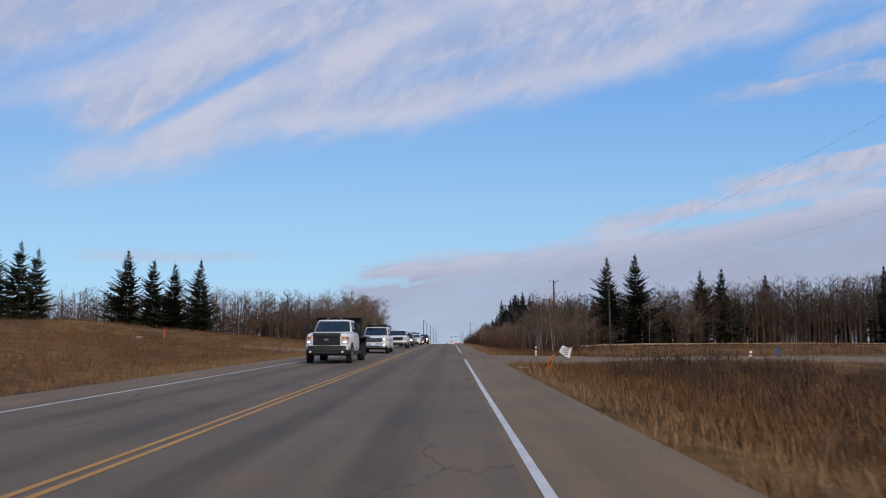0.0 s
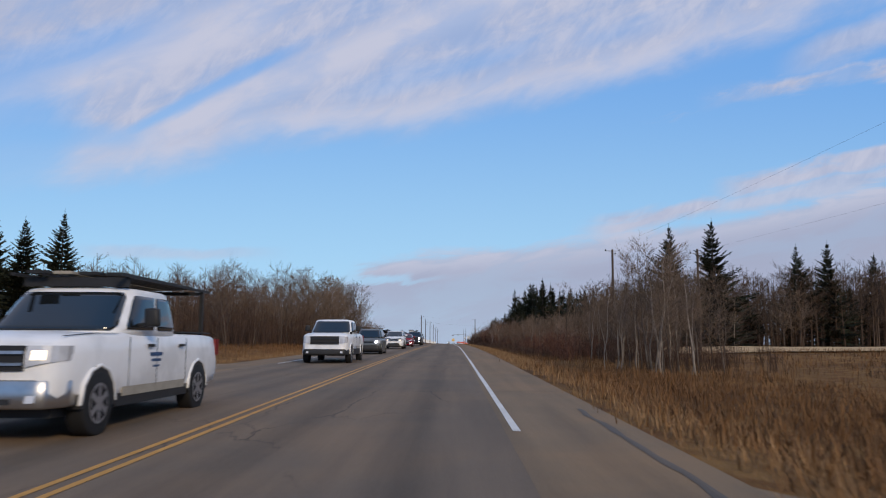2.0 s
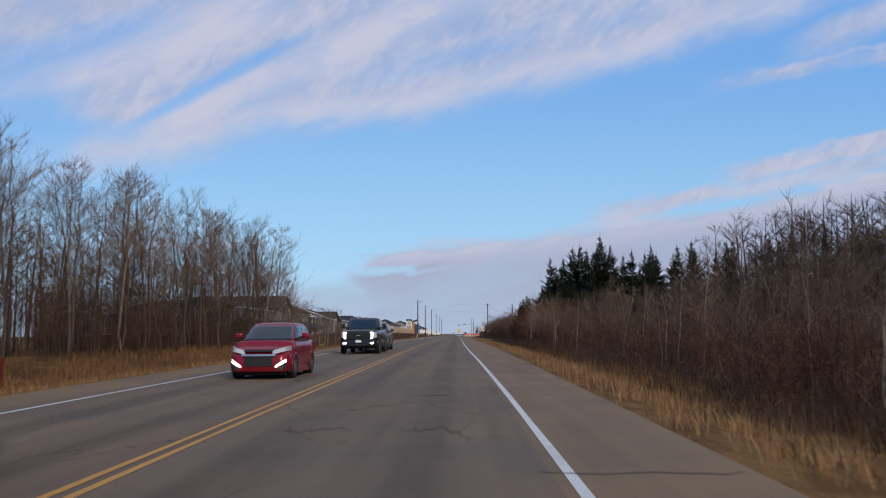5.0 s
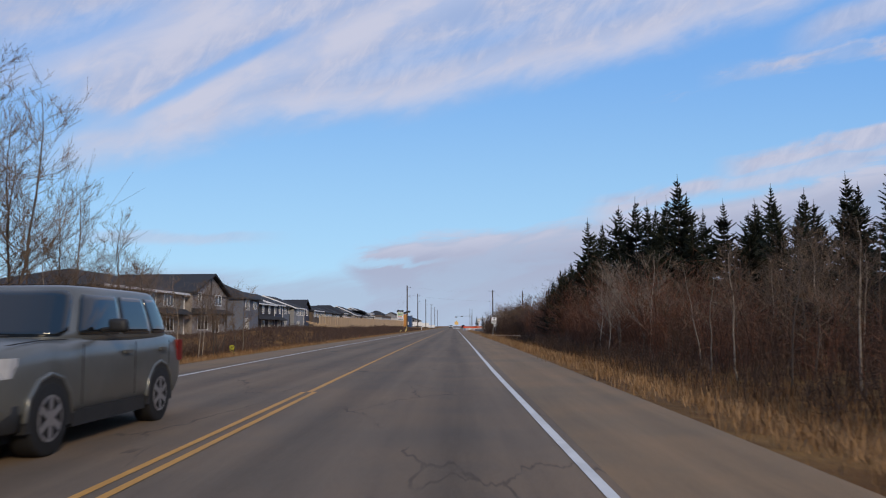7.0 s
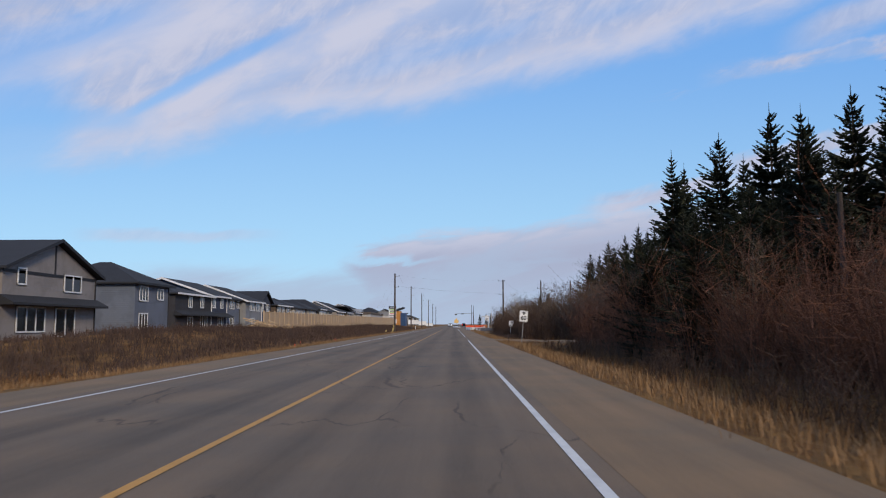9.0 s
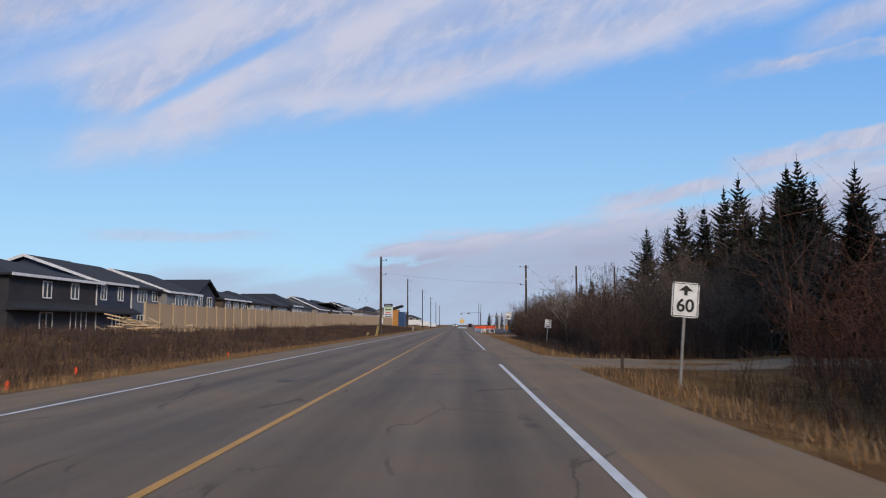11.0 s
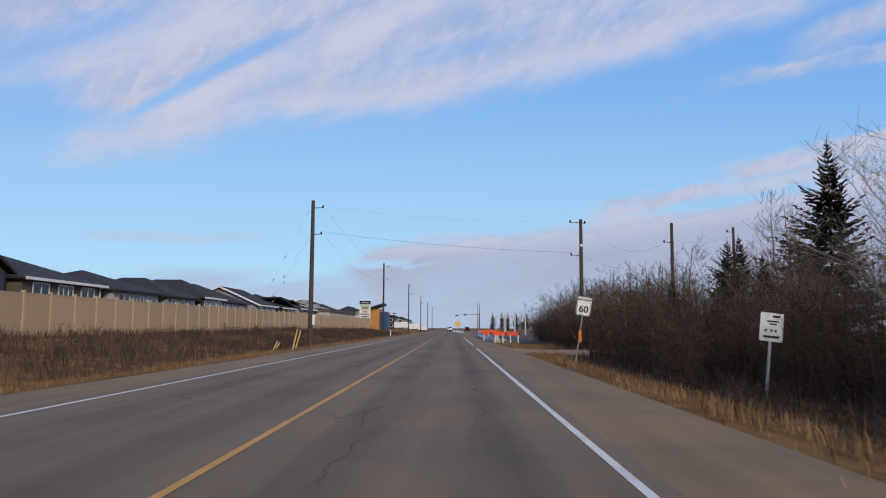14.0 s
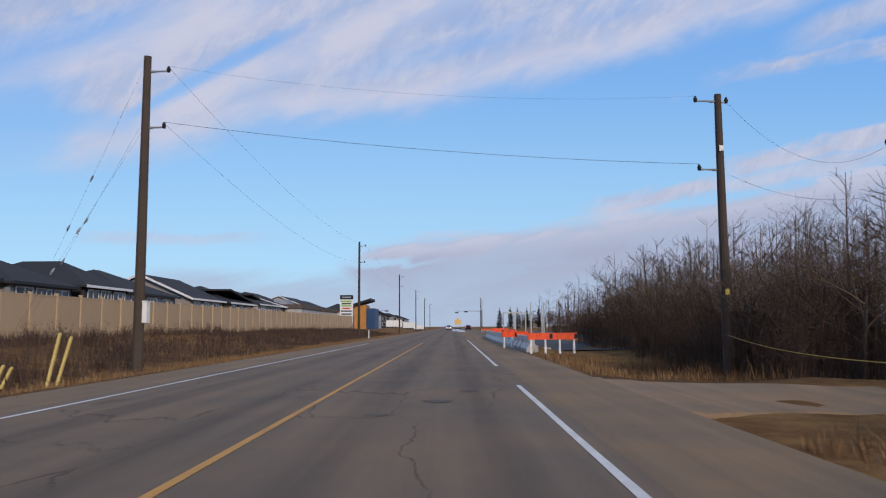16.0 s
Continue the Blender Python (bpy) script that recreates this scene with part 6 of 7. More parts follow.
for i in range(22):
    far = 560 + 34 * i
    x = -24 - r3.uniform(0, 30) - 0.02 * far if i % 3 else 62 + r3.uniform(0, 40)
    b = thing("far_building", "low pale building in the distant town", "building", (x, far, 0), group="distant town buildings")
    w, h = r3.uniform(6, 14), r3.uniform(3.5, 6.5)
    part("wall", Geo().box(-w / 2, w / 2, 0, 10, 0, h), SIDING[r3.choice(("pale", "grey", "taupe", "brown"))], b)
    part("roof", roof_geo(-w / 2, w / 2, 0, 10, h, h + r3.uniform(0.8, 2.4), "hip"), M_ROOF, b)
    for k in range(3):
        part("window", Geo().box(-w / 2 + w * (k + 0.5) / 3 - 0.6, -w / 2 + w * (k + 0.5) / 3 + 0.6, -0.05, 0.0, 1.2, 2.5), M_PANE, b)
for x, y, h in ((11.9, 420, 5.4), (14.4, 424, 5.6), (16.2, 428, 5.6), (18.6, 432, 5.6), (21, 430, 6)):
    put_spruce(x, y + 30, h, SPIRE)


# tall gabled houses and a trailer yard past the shops
for x, y, w, top, wall in ((-30.5, 545, 9, 8.6, "grey"), (-30.0, 575, 10, 8.2, "pale"), (-29.0, 610, 10, 8.0, "charcoal"), (-28.0, 650, 11, 7.6, "taupe"), (-27.5, 700, 12, 7.4, "grey")):
    e = thing("town_house", "three-storey gabled town house with white-framed windows", "house", (x, y, 0.1), group="town houses past the shops")
    part("wall", Geo().prism([(-w / 2, 0), (w / 2, 0), (w / 2, top - 2.2), (0, top - 0.3), (-w / 2, top - 2.2)], "y", 0, 14), SIDING[wall], e)
    part("roof", Geo().prism([(-w / 2 - 0.5, top - 2.4), (0, top), (w / 2 + 0.5, top - 2.4), (w / 2 + 0.5, top - 2.6), (0, top - 0.25), (-w / 2 - 0.5, top - 2.6)], "y", -0.6, 14.6), M_ROOF, e, "dark shingle roof")
    for k in range(3):
        for zz in (1.6, 4.0):
            win = part("window", Geo().box(-w / 2 + w * (k + 0.5) / 3 - 0.75, -w / 2 + w * (k + 0.5) / 3 + 0.75, -0.05, 0.0, zz - 0.1, zz + 1.3), M_TRIM, e)
            part("pane", Geo().box(-w / 2 + w * (k + 0.5) / 3 - 0.62, -w / 2 + w * (k + 0.5) / 3 + 0.62, -0.07, -0.04, zz, zz + 1.2), M_PANE, win)
        win = part("window", Geo().box(w / 2, w / 2 + 0.05, 2.0 + 4.4 * k, 3.8 + 4.4 * k, 3.9, 5.3), M_TRIM, e)
        part("pane", Geo().box(w / 2 + 0.03, w / 2 + 0.07, 2.15 + 4.4 * k, 3.65 + 4.4 * k, 4.05, 5.15), M_PANE, win)
for x, y, w, h in ((-16.4, 540, 5.0, 2.3), (-13.6, 575, 4.2, 2.4), (-9.6, 566, 3.4, 1.7)):
    e = thing("trailer", "white box trailer parked beyond the fence", "trailer", (x, y, ground_z(x, y)), group="parked white trailers")
    part("box", Geo().box(-w / 2, w / 2, 0, 2.4, 0.55, h + 0.3), M_SIGN, e, "white trailer box")
    part("chassis", Geo().box(-w / 2, w / 2, 0.2, 2.2, 0.38, 0.55), M_BLACK, e)
    for s in (-0.5, 0.5):
        part("wheel", Geo().prism([(s + 0.33 * math.cos(a * 0.524), 0.33 + 0.33 * math.sin(a * 0.524)) for a in range(12)], "y", 0.0, 0.25), M_BLACK, e)


# ------------------------------------------------------------------ vehicles, nose towards -y
def paint(name, c, rough=0.3, metal=0.0):
    return surface("paint_" + name, c, rough, metal, spread=0.06, scale=1.2, fine=9, bump=0, specular=0.5)


M_CAR = {n: paint(n, c, r, m) for n, c, r, m in (("white", (0.70, 0.70, 0.70), 0.35, 0.0), ("red", (0.22, 0.008, 0.018), 0.25, 0.2), ("black", (0.012, 0.012, 0.014), 0.2, 0.0),
                                                  ("grey", (0.15, 0.155, 0.15), 0.3, 0.5), ("silver", (0.30, 0.29, 0.28), 0.35, 0.5))}
M_GLASS = glass("car_glass", (0.008, 0.010, 0.012), 0.03, 0.75)
M_CHROME = surface("chrome", (0.50, 0.49, 0.48), 0.34, 1.0, spread=0.04, bump=0)
M_PLASTIC = surface("black_plastic", (0.02, 0.02, 0.021), 0.55, spread=0.1, bump=0)
M_LIT = glow("lit_headlight", (1.0, 0.86, 0.66), 1.6)
M_LIT_WHITE = glow("lit_white_lamp", (0.95, 0.97, 1.0), 3.5)
M_LENS = surface("clear_lens", (0.55, 0.55, 0.56), 0.15, 0.2, spread=0.05, bump=0)
M_AMBER = surface("amber_lens", (0.55, 0.10, 0.01), 0.3, bump=0)
M_TAIL_LENS = surface("red_tail_lens", (0.16, 0.008, 0.008), 0.3, bump=0)
M_TAIL = glow("lit_tail_lamp", (1.0, 0.04, 0.03), 1.2)
M_RIM = surface("alloy_rim", (0.42, 0.42, 0.44), 0.35, 0.8, spread=0.1, bump=0)
M_DUST = surface("dusty_paint", (0.30, 0.27, 0.22), 0.7, spread=0.2, bump=0)


def soft_mesh(geo, name, mat, width=0.05, segs=2):
    """A mesh with rounded edges."""
    me = geo.mesh(name, mat)
    b = bmesh.new()
    b.from_mesh(me)
    bmesh.ops.remove_doubles(b, verts=b.verts, dist=0.0005)
    bmesh.ops.recalc_face_normals(b, faces=b.faces)
    sharp = [e for e in b.edges if len(e.link_faces) == 2 and e.calc_face_angle(0) > 0.3]
    bmesh.ops.bevel(b, geom=sharp, offset=width, segments=segs, affect="EDGES", profile=0.6, clamp_overlap=True)
    b.to_mesh(me)
    b.free()
    me.polygons.foreach_set("use_smooth", [True] * len(me.polygons))
    return me


def arch(yc, r, z, n=7):
    """Points over a wheel, from the rear to the front."""
    return [(yc + r * math.cos(math.pi * i / (n - 1)), z + r * 0.98 * math.sin(math.pi * i / (n - 1))) for i in range(n)]


class Cabin:
    """A greenhouse with a bowed windscreen: rounded slices that lean in towards the roof."""

    def __init__(self, y1, y2, y3, y4, z0, z1, w0, w1):
        self.low, self.top, self.n = (y1, y2, z0, w0), (y3, y4, z1, w1), 5.0

    def slice(self, v, grow=0.0):
        (y1, y2, z0, w0), (y3, y4, z1, w1) = self.low, self.top
        yf, yr, w = y1 + (y3 - y1) * v, y2 + (y4 - y2) * v ** 1.5, w0 + (w1 - w0) * v ** 1.25
        return (yf + yr) / 2, (yr - yf) / 2 + grow, w + grow, z0 + (z1 - z0) * v

    def at(self, face, q, v, grow=0.0):
        """A point of the skin: q runs across the windscreen or rear window, or along a side, from -1 to 1."""
        c, a, w, z = self.slice(v, grow)
        o = (1 - abs(q) ** self.n) ** (1 / self.n)
        return {"front": (q * w, c - a * o, z), "rear": (-q * w, c + a * o, z), "left": (-w * o, c - q * a, z), "right": (w * o, c + q * a, z)}[face]

    def shell(self, name, mat, count=80):
        g = Geo()
        rings = [(self.slice(v), 1.0, 0.0) for v in (0.0, 0.2, 0.4, 0.6, 0.8, 0.93)]
        rings += [(self.slice(0.985), f, dz) for f, dz in ((0.985, 0.0), (0.95, 0.014), (0.86, 0.028), (0.6, 0.045), (0.2, 0.055))]
        for (c, a, w, z), f, dz in rings:
            for i in range(count):
                t = 2 * math.pi * i / count
                x, y = (math.copysign(abs(q) ** (2 / self.n), q) for q in (math.cos(t), math.sin(t)))
                g.v.append((x * w * f, c + y * a * f, z + dz))
        for j in range(len(rings) - 1):
            for i in range(count):
                p, q = j * count + i, j * count + (i + 1) % count
                g.f.append((p, q, q + count, p + count))
        g.f.append(tuple((len(rings) - 1) * count + i for i in range(count)))
        g.f.append(tuple(reversed(range(count))))
        return g.mesh(name, mat, True, fix=True)

    def pane(self, face, q0, q1, v0, v1, lift=0.014, n=26, m=8):
        """A sheet of glass that follows the skin, with rounded corners."""
        g = Geo()
        for grow in (lift, lift - 0.02):
            for j in range(m + 1):
                f = j / m
                pinch = 0.03 * (1 if j in (0, m) else 0)
                for i in range(n + 1):
                    e = (i / n) * (1 - 2 * pinch) + pinch
                    g.v.append(self.at(face, q0 + (q1 - q0) * e, v0 + (v1 - v0) * f, grow))
        k, w = (n + 1) * (m + 1), n + 1
        for j in range(m):
            for i in range(n):
                a = j * w + i
                g.f += [(a, a + 1, a + w + 1, a + w), (a + k, a + k + w, a + k + w + 1, a + k + 1)]
        rim = [i for i in range(n)] + [j * w + n for j in range(m)] + [m * w + i for i in range(n, 0, -1)] + [j * w for j in range(m, 0, -1)]
        g.f += [(p, q, q + k, p + k) for p, q in zip(rim, rim[1:] + rim[:1])]
        return g.mesh("pane", M_GLASS, True, fix=True)


def nose_y(x, h, nose=0.0):
    """How far the front curves back at x."""
    return float(np.interp(abs(x) / h, (0, 0.4, 0.78, 0.87, 0.93, 0.975, 1.0), (-0.02, -0.012, 0.0, 0.05 + nose * 0.4, 0.16 + nose, 0.40 + nose, 0.6 + nose)))


def fascia(h, corners, proud, nose=0.0, deep=0.08, n=8):
    """A plate on the nose, bent with it: x and the lower and upper height at both ends; the top leans back."""
    (xa, za, zb), (xb, zc, zd) = corners
    g = Geo()
    for back in (-proud, deep):
        for i in range(n + 1):
            f = i / n
            x = xa + (xb - xa) * f
            y = nose_y(x, h, nose) + back
            lo, hi = za + (zc - za) * f, zb + (zd - zb) * f
            g.v += [(x, y, lo), (x, y + 0.03 * (back < 0), hi)]
    k = 2 * n + 2
    for i in range(n):
        a = 2 * i
        g.f += [(a, a + 2, a + 3, a + 1), (a + k, a + k + 1, a + k + 3, a + k + 2), (a, a + k, a + k + 2, a + 2), (a + 1, a + 3, a + k + 3, a + k + 1)]
    g.f += [(0, 1, k + 1, k), (2 * n, k + 2 * n, k + 2 * n + 1, 2 * n + 1)]
    return g


def mirrored(corners):
    return tuple((-x, a, b) for x, a, b in corners)


def section_body(stations, h, mat):
    """A rounded shell drawn through cross-sections: place along the length, share of half width, underside, top."""
    g = Geo()
    for y, f, zb, zt in stations:
        w, d = h * f, zt - zb
        half = [(0.80 * w, zb), (0.95 * w, zb + 0.05 * d), (w, zb + 0.22 * d), (w * 1.005, zb + 0.5 * d), (w * 0.99, zb + 0.74 * d), (w * 0.955, zt - 0.055), (w * 0.88, zt - 0.008), (w * 0.5, zt + 0.02)]
        g.v += [(x, y, z) for x, z in half] + [(-x, y, z) for x, z in reversed(half)]
    n = 16
    for i in range(len(stations) - 1):
        for k in range(n):
            a, b = i * n + k, i * n + (k + 1) % n
            g.f.append((a, b, b + n, a + n))
    g.f += [tuple(reversed(range(n))), tuple(range((len(stations) - 1) * n, len(stations) * n))]
    return g.mesh("body", mat, True, fix=True)


def vehicle(name, label, x, y, L, W, colour, belt, hood, roof, cab, r=0.36, clear=0.30, wheels=(0.95, None), lit=None, lower=M_PLASTIC, nose=0.0, turn=0.0, style="suv", flares=False, mirror=None,
            grille=None, lamps=None, bumper=None):
    """belt: height of the window line; hood: height of the bonnet's front; cab: low front, low rear, top front, top rear along the length.
    grille, lamps, bumper: plates on the nose, as x and the lower and upper height at both ends."""
    car = thing(name, label, {"pickup_truck": "pickup truck", "flatbed_truck": "truck"}.get(name, "car"), (x, y, road_z(y)), group="oncoming line of traffic", turn=turn)
    h, ya, yb = W / 2, wheels[0], wheels[1] or L - wheels[0] - 0.1
    ra = r + 0.06
    y1, y2, y3, y4 = cab
    truck = style != "suv"
    tail = belt if truck else belt + 0.02
    part("body", section_body([(0.0, 0.78, clear + 0.16, hood - 0.20), (0.05 + nose * 0.4, 0.87, clear + 0.06, hood - 0.09), (0.16 + nose, 0.93, clear + 0.02, hood - 0.03), (0.45 + nose, 0.975, clear, hood + 0.02),
                               ((0.45 + nose + y1) / 2, 0.99, clear, (hood + belt) / 2 + 0.02), (y1, 0.995, clear, belt - 0.03), (y1 + 0.3, 1.0, clear, belt), ((y1 + y2) / 2, 1.0, clear, belt), (L - 0.7, 0.995, clear, tail),
                               (L - 0.16, 0.965, clear + 0.04, tail - 0.02), (L - 0.03, 0.93, clear + 0.12, tail - 0.09), (L, 0.88, clear + 0.2, tail - 0.18)], h, M_CAR[colour]), None, car)
    cabin = Cabin(y1, y2, y3, y4, belt - 0.05, roof - 0.05, h * 0.945, h * (0.80 if truck else 0.74))
    cb = part("cabin", cabin.shell("cabin", M_CAR[colour]), None, car)
    part("windscreen", cabin.pane("front", -0.87, 0.87, 0.10, 0.92), None, cb)
    part("rear_window", cabin.pane("rear", -0.84, 0.84, 0.16, 0.88), None, cb)
    part("wiper", Geo().tube([cabin.at("front", q, 0.115, 0.02) for q in (-0.7, -0.35, 0.0, 0.3)], [0.012] * 4, 5), M_PLASTIC, cb)
    spans = ((-0.76, -0.03), (0.05, 0.74)) if truck else ((-0.80, -0.22), (-0.17, 0.34), (0.40, 0.74))
    for face in ("left", "right"):
        for u0, u1 in spans:
            q0, q1 = (-u1, -u0) if face == "left" else (u0, u1)
            part("side_window", cabin.pane(face, q0, q1, 0.13, 0.86, n=14), None, cb)
    for sx, yy in ((-1, ya), (1, ya), (-1, yb), (1, yb)):
        wx = sx * (h - 0.105)
        # no well is cut: a proud black solid paints the shaded gap round the tyre
        well = [(yy + ra * math.cos(a * math.pi / 12), r * 1.02 + ra * math.sin(a * math.pi / 12)) for a in range(13)] + [(yy - ra, clear - 0.02), (yy + ra, clear - 0.02)]
        part("wheel_well_shade", Geo().prism(well, "x", min(sx * h * 0.6, sx * (h + 0.007)), max(sx * h * 0.6, sx * (h + 0.007))), M_PLASTIC, car)
        circle = [(yy + r * math.cos(a * math.pi / 12), r + r * math.sin(a * math.pi / 12)) for a in range(24)]
        inner = [(yy + 0.62 * r * math.cos(a * math.pi / 10), r + 0.62 * r * math.sin(a * math.pi / 10)) for a in range(20)]
        wheel = part("wheel", soft_mesh(Geo().prism(circle, "x", wx - 0.12, wx + 0.115), "tyre", M_BLACK, 0.035, 2), None, car, "black tyre on a metal rim")
        part("rim", Geo().prism(inner, "x", min(wx, wx + sx * 0.119), max(wx, wx + sx * 0.119)), M_RIM if style != "flatbed" else M_DUST, wheel)
        for q in range(6):
            c, t5 = q * 1.0472, 0.34
            # black wedge on the solid rim, for the darkness between spokes
            part("rim_gap_shade", Geo().prism([(yy + 0.20 * r * math.cos(c), r + 0.20 * r * math.sin(c)), (yy + 0.56 * r * math.cos(c - t5), r + 0.56 * r * math.sin(c - t5)), (yy + 0.56 * r * math.cos(c + t5), r + 0.56 * r * math.sin(c + t5))], "x", min(wx, wx + sx * 0.123), max(wx, wx + sx * 0.123)), M_BLACK, wheel)
        part("wheel_arch", soft_mesh(Geo().prism(arch(yy, ra + (0.075 if flares else 0.03), r) + list(reversed(arch(yy, ra - 0.01, r))), "x", min(sx * h * 0.97, sx * (h + 0.02)), max(sx * h * 0.97, sx * (h + 0.02))), "wheel_arch", M_PLASTIC if flares else M_CAR[colour], 0.008, 1), None, car)
    # the bonnet's shut lines and its raised centre
    for sx in (-1, 1):
        part("bonnet_seam", Geo().tube([(sx * h * 0.86, 0.30 + nose, hood + 0.012), (sx * h * 0.89, (0.45 + nose + y1) / 2, (hood + belt) / 2 + 0.016), (sx * h * 0.90, y1 + 0.1, belt - 0.02)], [0.006] * 3, 4), M_PLASTIC, car)
    gw = h * (0.60 if truck else 0.46)
    g0, g1, bars, bar_mat = grille or (hood - (0.44 if truck else 0.27), hood - 0.12, 3, M_PLASTIC)
    gr = part("grille", fascia(h, ((-gw, g0, g1), (gw, g0, g1)), 0.022, nose), M_INK, car, "black radiator grille")
    for i in range(bars):
        zz = g0 + (g1 - g0) * (i + 0.6) / (bars + 0.2)
        part("grille_bar", fascia(h, ((-gw * 0.98, zz - 0.018, zz + 0.018), (gw * 0.98, zz - 0.018, zz + 0.018)), 0.04, nose), bar_mat, gr)
    lens = lamps or ((gw + 0.015, g1 - 0.20, g1 + 0.01), (h * 0.945, g1 - 0.16, g1 + 0.02))
    b0, b1, bmat = bumper or (clear + 0.0, clear + 0.26, lower)
    for sx in (-1, 1):
        c = lens if sx > 0 else mirrored(lens)
        lampob = part("headlight", fascia(h, c, 0.024, nose, 0.12), M_LENS, car, "clear headlight")
        if lit:
            (xa, za, zb), (xb, zc, zd) = c
            fa, fb = 0.18, 0.62
            lo, hi = za + (zc - za) * 0.4, zb + (zd - zb) * 0.4
            part("bulb", fascia(h, ((xa + (xb - xa) * fa, lo + (hi - lo) * 0.25, lo + (hi - lo) * 0.75), (xa + (xb - xa) * fb, lo + (hi - lo) * 0.25, lo + (hi - lo) * 0.75)), 0.032, nose, 0.03, 3), lit, lampob)
        mz, my = belt + (0.08 if truck else 0.05), y1 + (0.62 if truck else 0.75)
        tall = 0.26 if truck else 0.15
        part("mirror", soft_mesh(Geo().prism([(min(sx * (h + 0.03), sx * (h + 0.24)), mz), (max(sx * (h + 0.03), sx * (h + 0.24)), mz), (max(sx * (h + 0.02), sx * (h + 0.22)), mz + tall), (min(sx * (h + 0.02), sx * (h + 0.22)), mz + tall)], "y", my, my + 0.13), "mirror", mirror or M_PLASTIC, 0.045, 2), None, car)
        part("mirror_arm", Geo().tube([(sx * (h * 0.93), my + 0.08, mz + 0.02), (sx * (h + 0.08), my + 0.07, mz + 0.04)], [0.03, 0.025], 6), M_PLASTIC, car)
        part("fog_lamp", fascia(h, ((sx * h * 0.66, b0 + 0.07, b0 + 0.15), (sx * h * 0.76, b0 + 0.07, b0 + 0.15)), 0.07, nose * 0.5, 0.01, 3), M_LENS, car) if truck else None
        part("tail_lamp", Geo().box(min(sx * h * 0.80, sx * (h * 0.975)), max(sx * h * 0.80, sx * (h * 0.975)), L - 0.20, L - 0.03, belt - 0.36, belt - 0.07), M_TAIL_LENS, car)
        a0, a1 = min(sx * h, sx * (h + 0.005)), max(sx * h, sx * (h + 0.005))
        for yy in (y1 + 0.28, (y1 + y2) / 2, y2 - (0.02 if truck else 0.5)):
            part("door_seam", Geo().box(a0, a1, yy - 0.007, yy + 0.007, clear + 0.15, belt - 0.07), M_PLASTIC, car)
        for yy in ((y1 + y2) / 2 - 0.25, y2 - (0.25 if truck else 0.75)):
            part("door_handle", Geo().box(min(sx * h, sx * (h + 0.03)), max(sx * h, sx * (h + 0.03)), yy - 0.1, yy + 0.1, belt - 0.2, belt - 0.16), M_CAR[colour] if colour != "white" else M_PLASTIC, car)
        part("sill", Geo().box(min(sx * (h - 0.16), sx * (h - 0.005)), max(sx * (h - 0.16), sx * (h - 0.005)), ya + ra + 0.04, yb - ra - 0.04, clear - 0.06, clear + 0.10), lower, car)
    bp = part("bumper", soft_mesh(fascia(h, ((-h * 0.965, b0, b1), (h * 0.965, b0, b1)), 0.05, nose * 0.5, 0.2, 16), "bumper", bmat, 0.02, 1), None, car)
    if truck:
        part("air_intake", fascia(h, ((-h * 0.5, b0 + 0.05, b0 + 0.16), (h * 0.5, b0 + 0.05, b0 + 0.16)), 0.056, nose * 0.5, 0.02), M_INK, bp)
    part("number_plate", fascia(h, ((-0.15, b1 - 0.13, b1 - 0.01), (0.15, b1 - 0.13, b1 - 0.01)), 0.062, nose * 0.5, 0.01, 2), M_SIGN, bp) if truck and bmat is not M_PLASTIC else None
    part("underbody", Geo().box(-h * 0.8, h * 0.8, 0.25, L - 0.2, clear - 0.10, clear + 0.02), M_PLASTIC, car)
    return car


LANE = -2.15
# an old flat-deck truck
t = vehicle("flatbed_truck", "white crew-cab flatbed truck with black front and deck", LANE - 0.1, 18.5, 4.2, 2.03, "white", 1.44, 1.34, 2.06, (1.5, 3.85, 2.15, 3.72), 0.42, 0.46, (1.05, 5.2), flares=True, style="flatbed",
            grille=(0.83, 1.25, 3, M_PLASTIC), lamps=((0.66, 0.88, 1.23), (0.965, 0.88, 1.20)), bumper=(0.42, 0.80, M_PLASTIC))
for s in (-1, 1):
    part("marker_lamp", fascia(1.015, ((s * 0.70, 1.10, 1.21), (s * 0.95, 1.10, 1.18)), 0.034, 0.0, 0.02, 4), M_AMBER, t, "orange turn lamp")
    part("head_lamp", fascia(1.015, ((s * 0.75, 0.93, 1.03), (s * 0.88, 0.93, 1.03)), 0.036, 0.0, 0.02, 4), M_LIT, t, "lit yellowish headlight")
    part("rear_tyre", soft_mesh(Geo().prism([(5.2 + 0.42 * math.cos(a * math.pi / 12), 0.42 + 0.42 * math.sin(a * math.pi / 12)) for a in range(24)], "x", s * 0.99 - 0.13, s * 0.99 + 0.13), "rear_tyre", M_BLACK, 0.03, 2), None, t, "outer black tyre of the rear axle")
part("bonnet_guard", fascia(1.015, ((-0.62, 1.25, 1.37), (0.62, 1.25, 1.37)), 0.05), M_PLASTIC, t, "black bonnet guard")
part("badge", Geo().prism([(0.11 * math.cos(a * 0.449), 1.07 + 0.04 * math.sin(a * 0.449)) for a in range(14)], "y", -0.08, -0.05), M_CHROME, t)
part("deck_skirt", Geo().box(-0.86, 0.86, 3.97, 6.75, 0.62, 1.16), M_PLASTIC, t, "dark frame under the deck")
part("deck", soft_mesh(Geo().box(-1.22, 1.22, 3.95, 6.9, 1.18, 1.29), "deck", M_PLASTIC, 0.015, 1), None, t, "black steel deck")
part("deck_edge", Geo().box(-1.23, 1.23, 6.9, 6.93, 1.20, 1.27), M_STEEL, t, "bare steel deck edge")
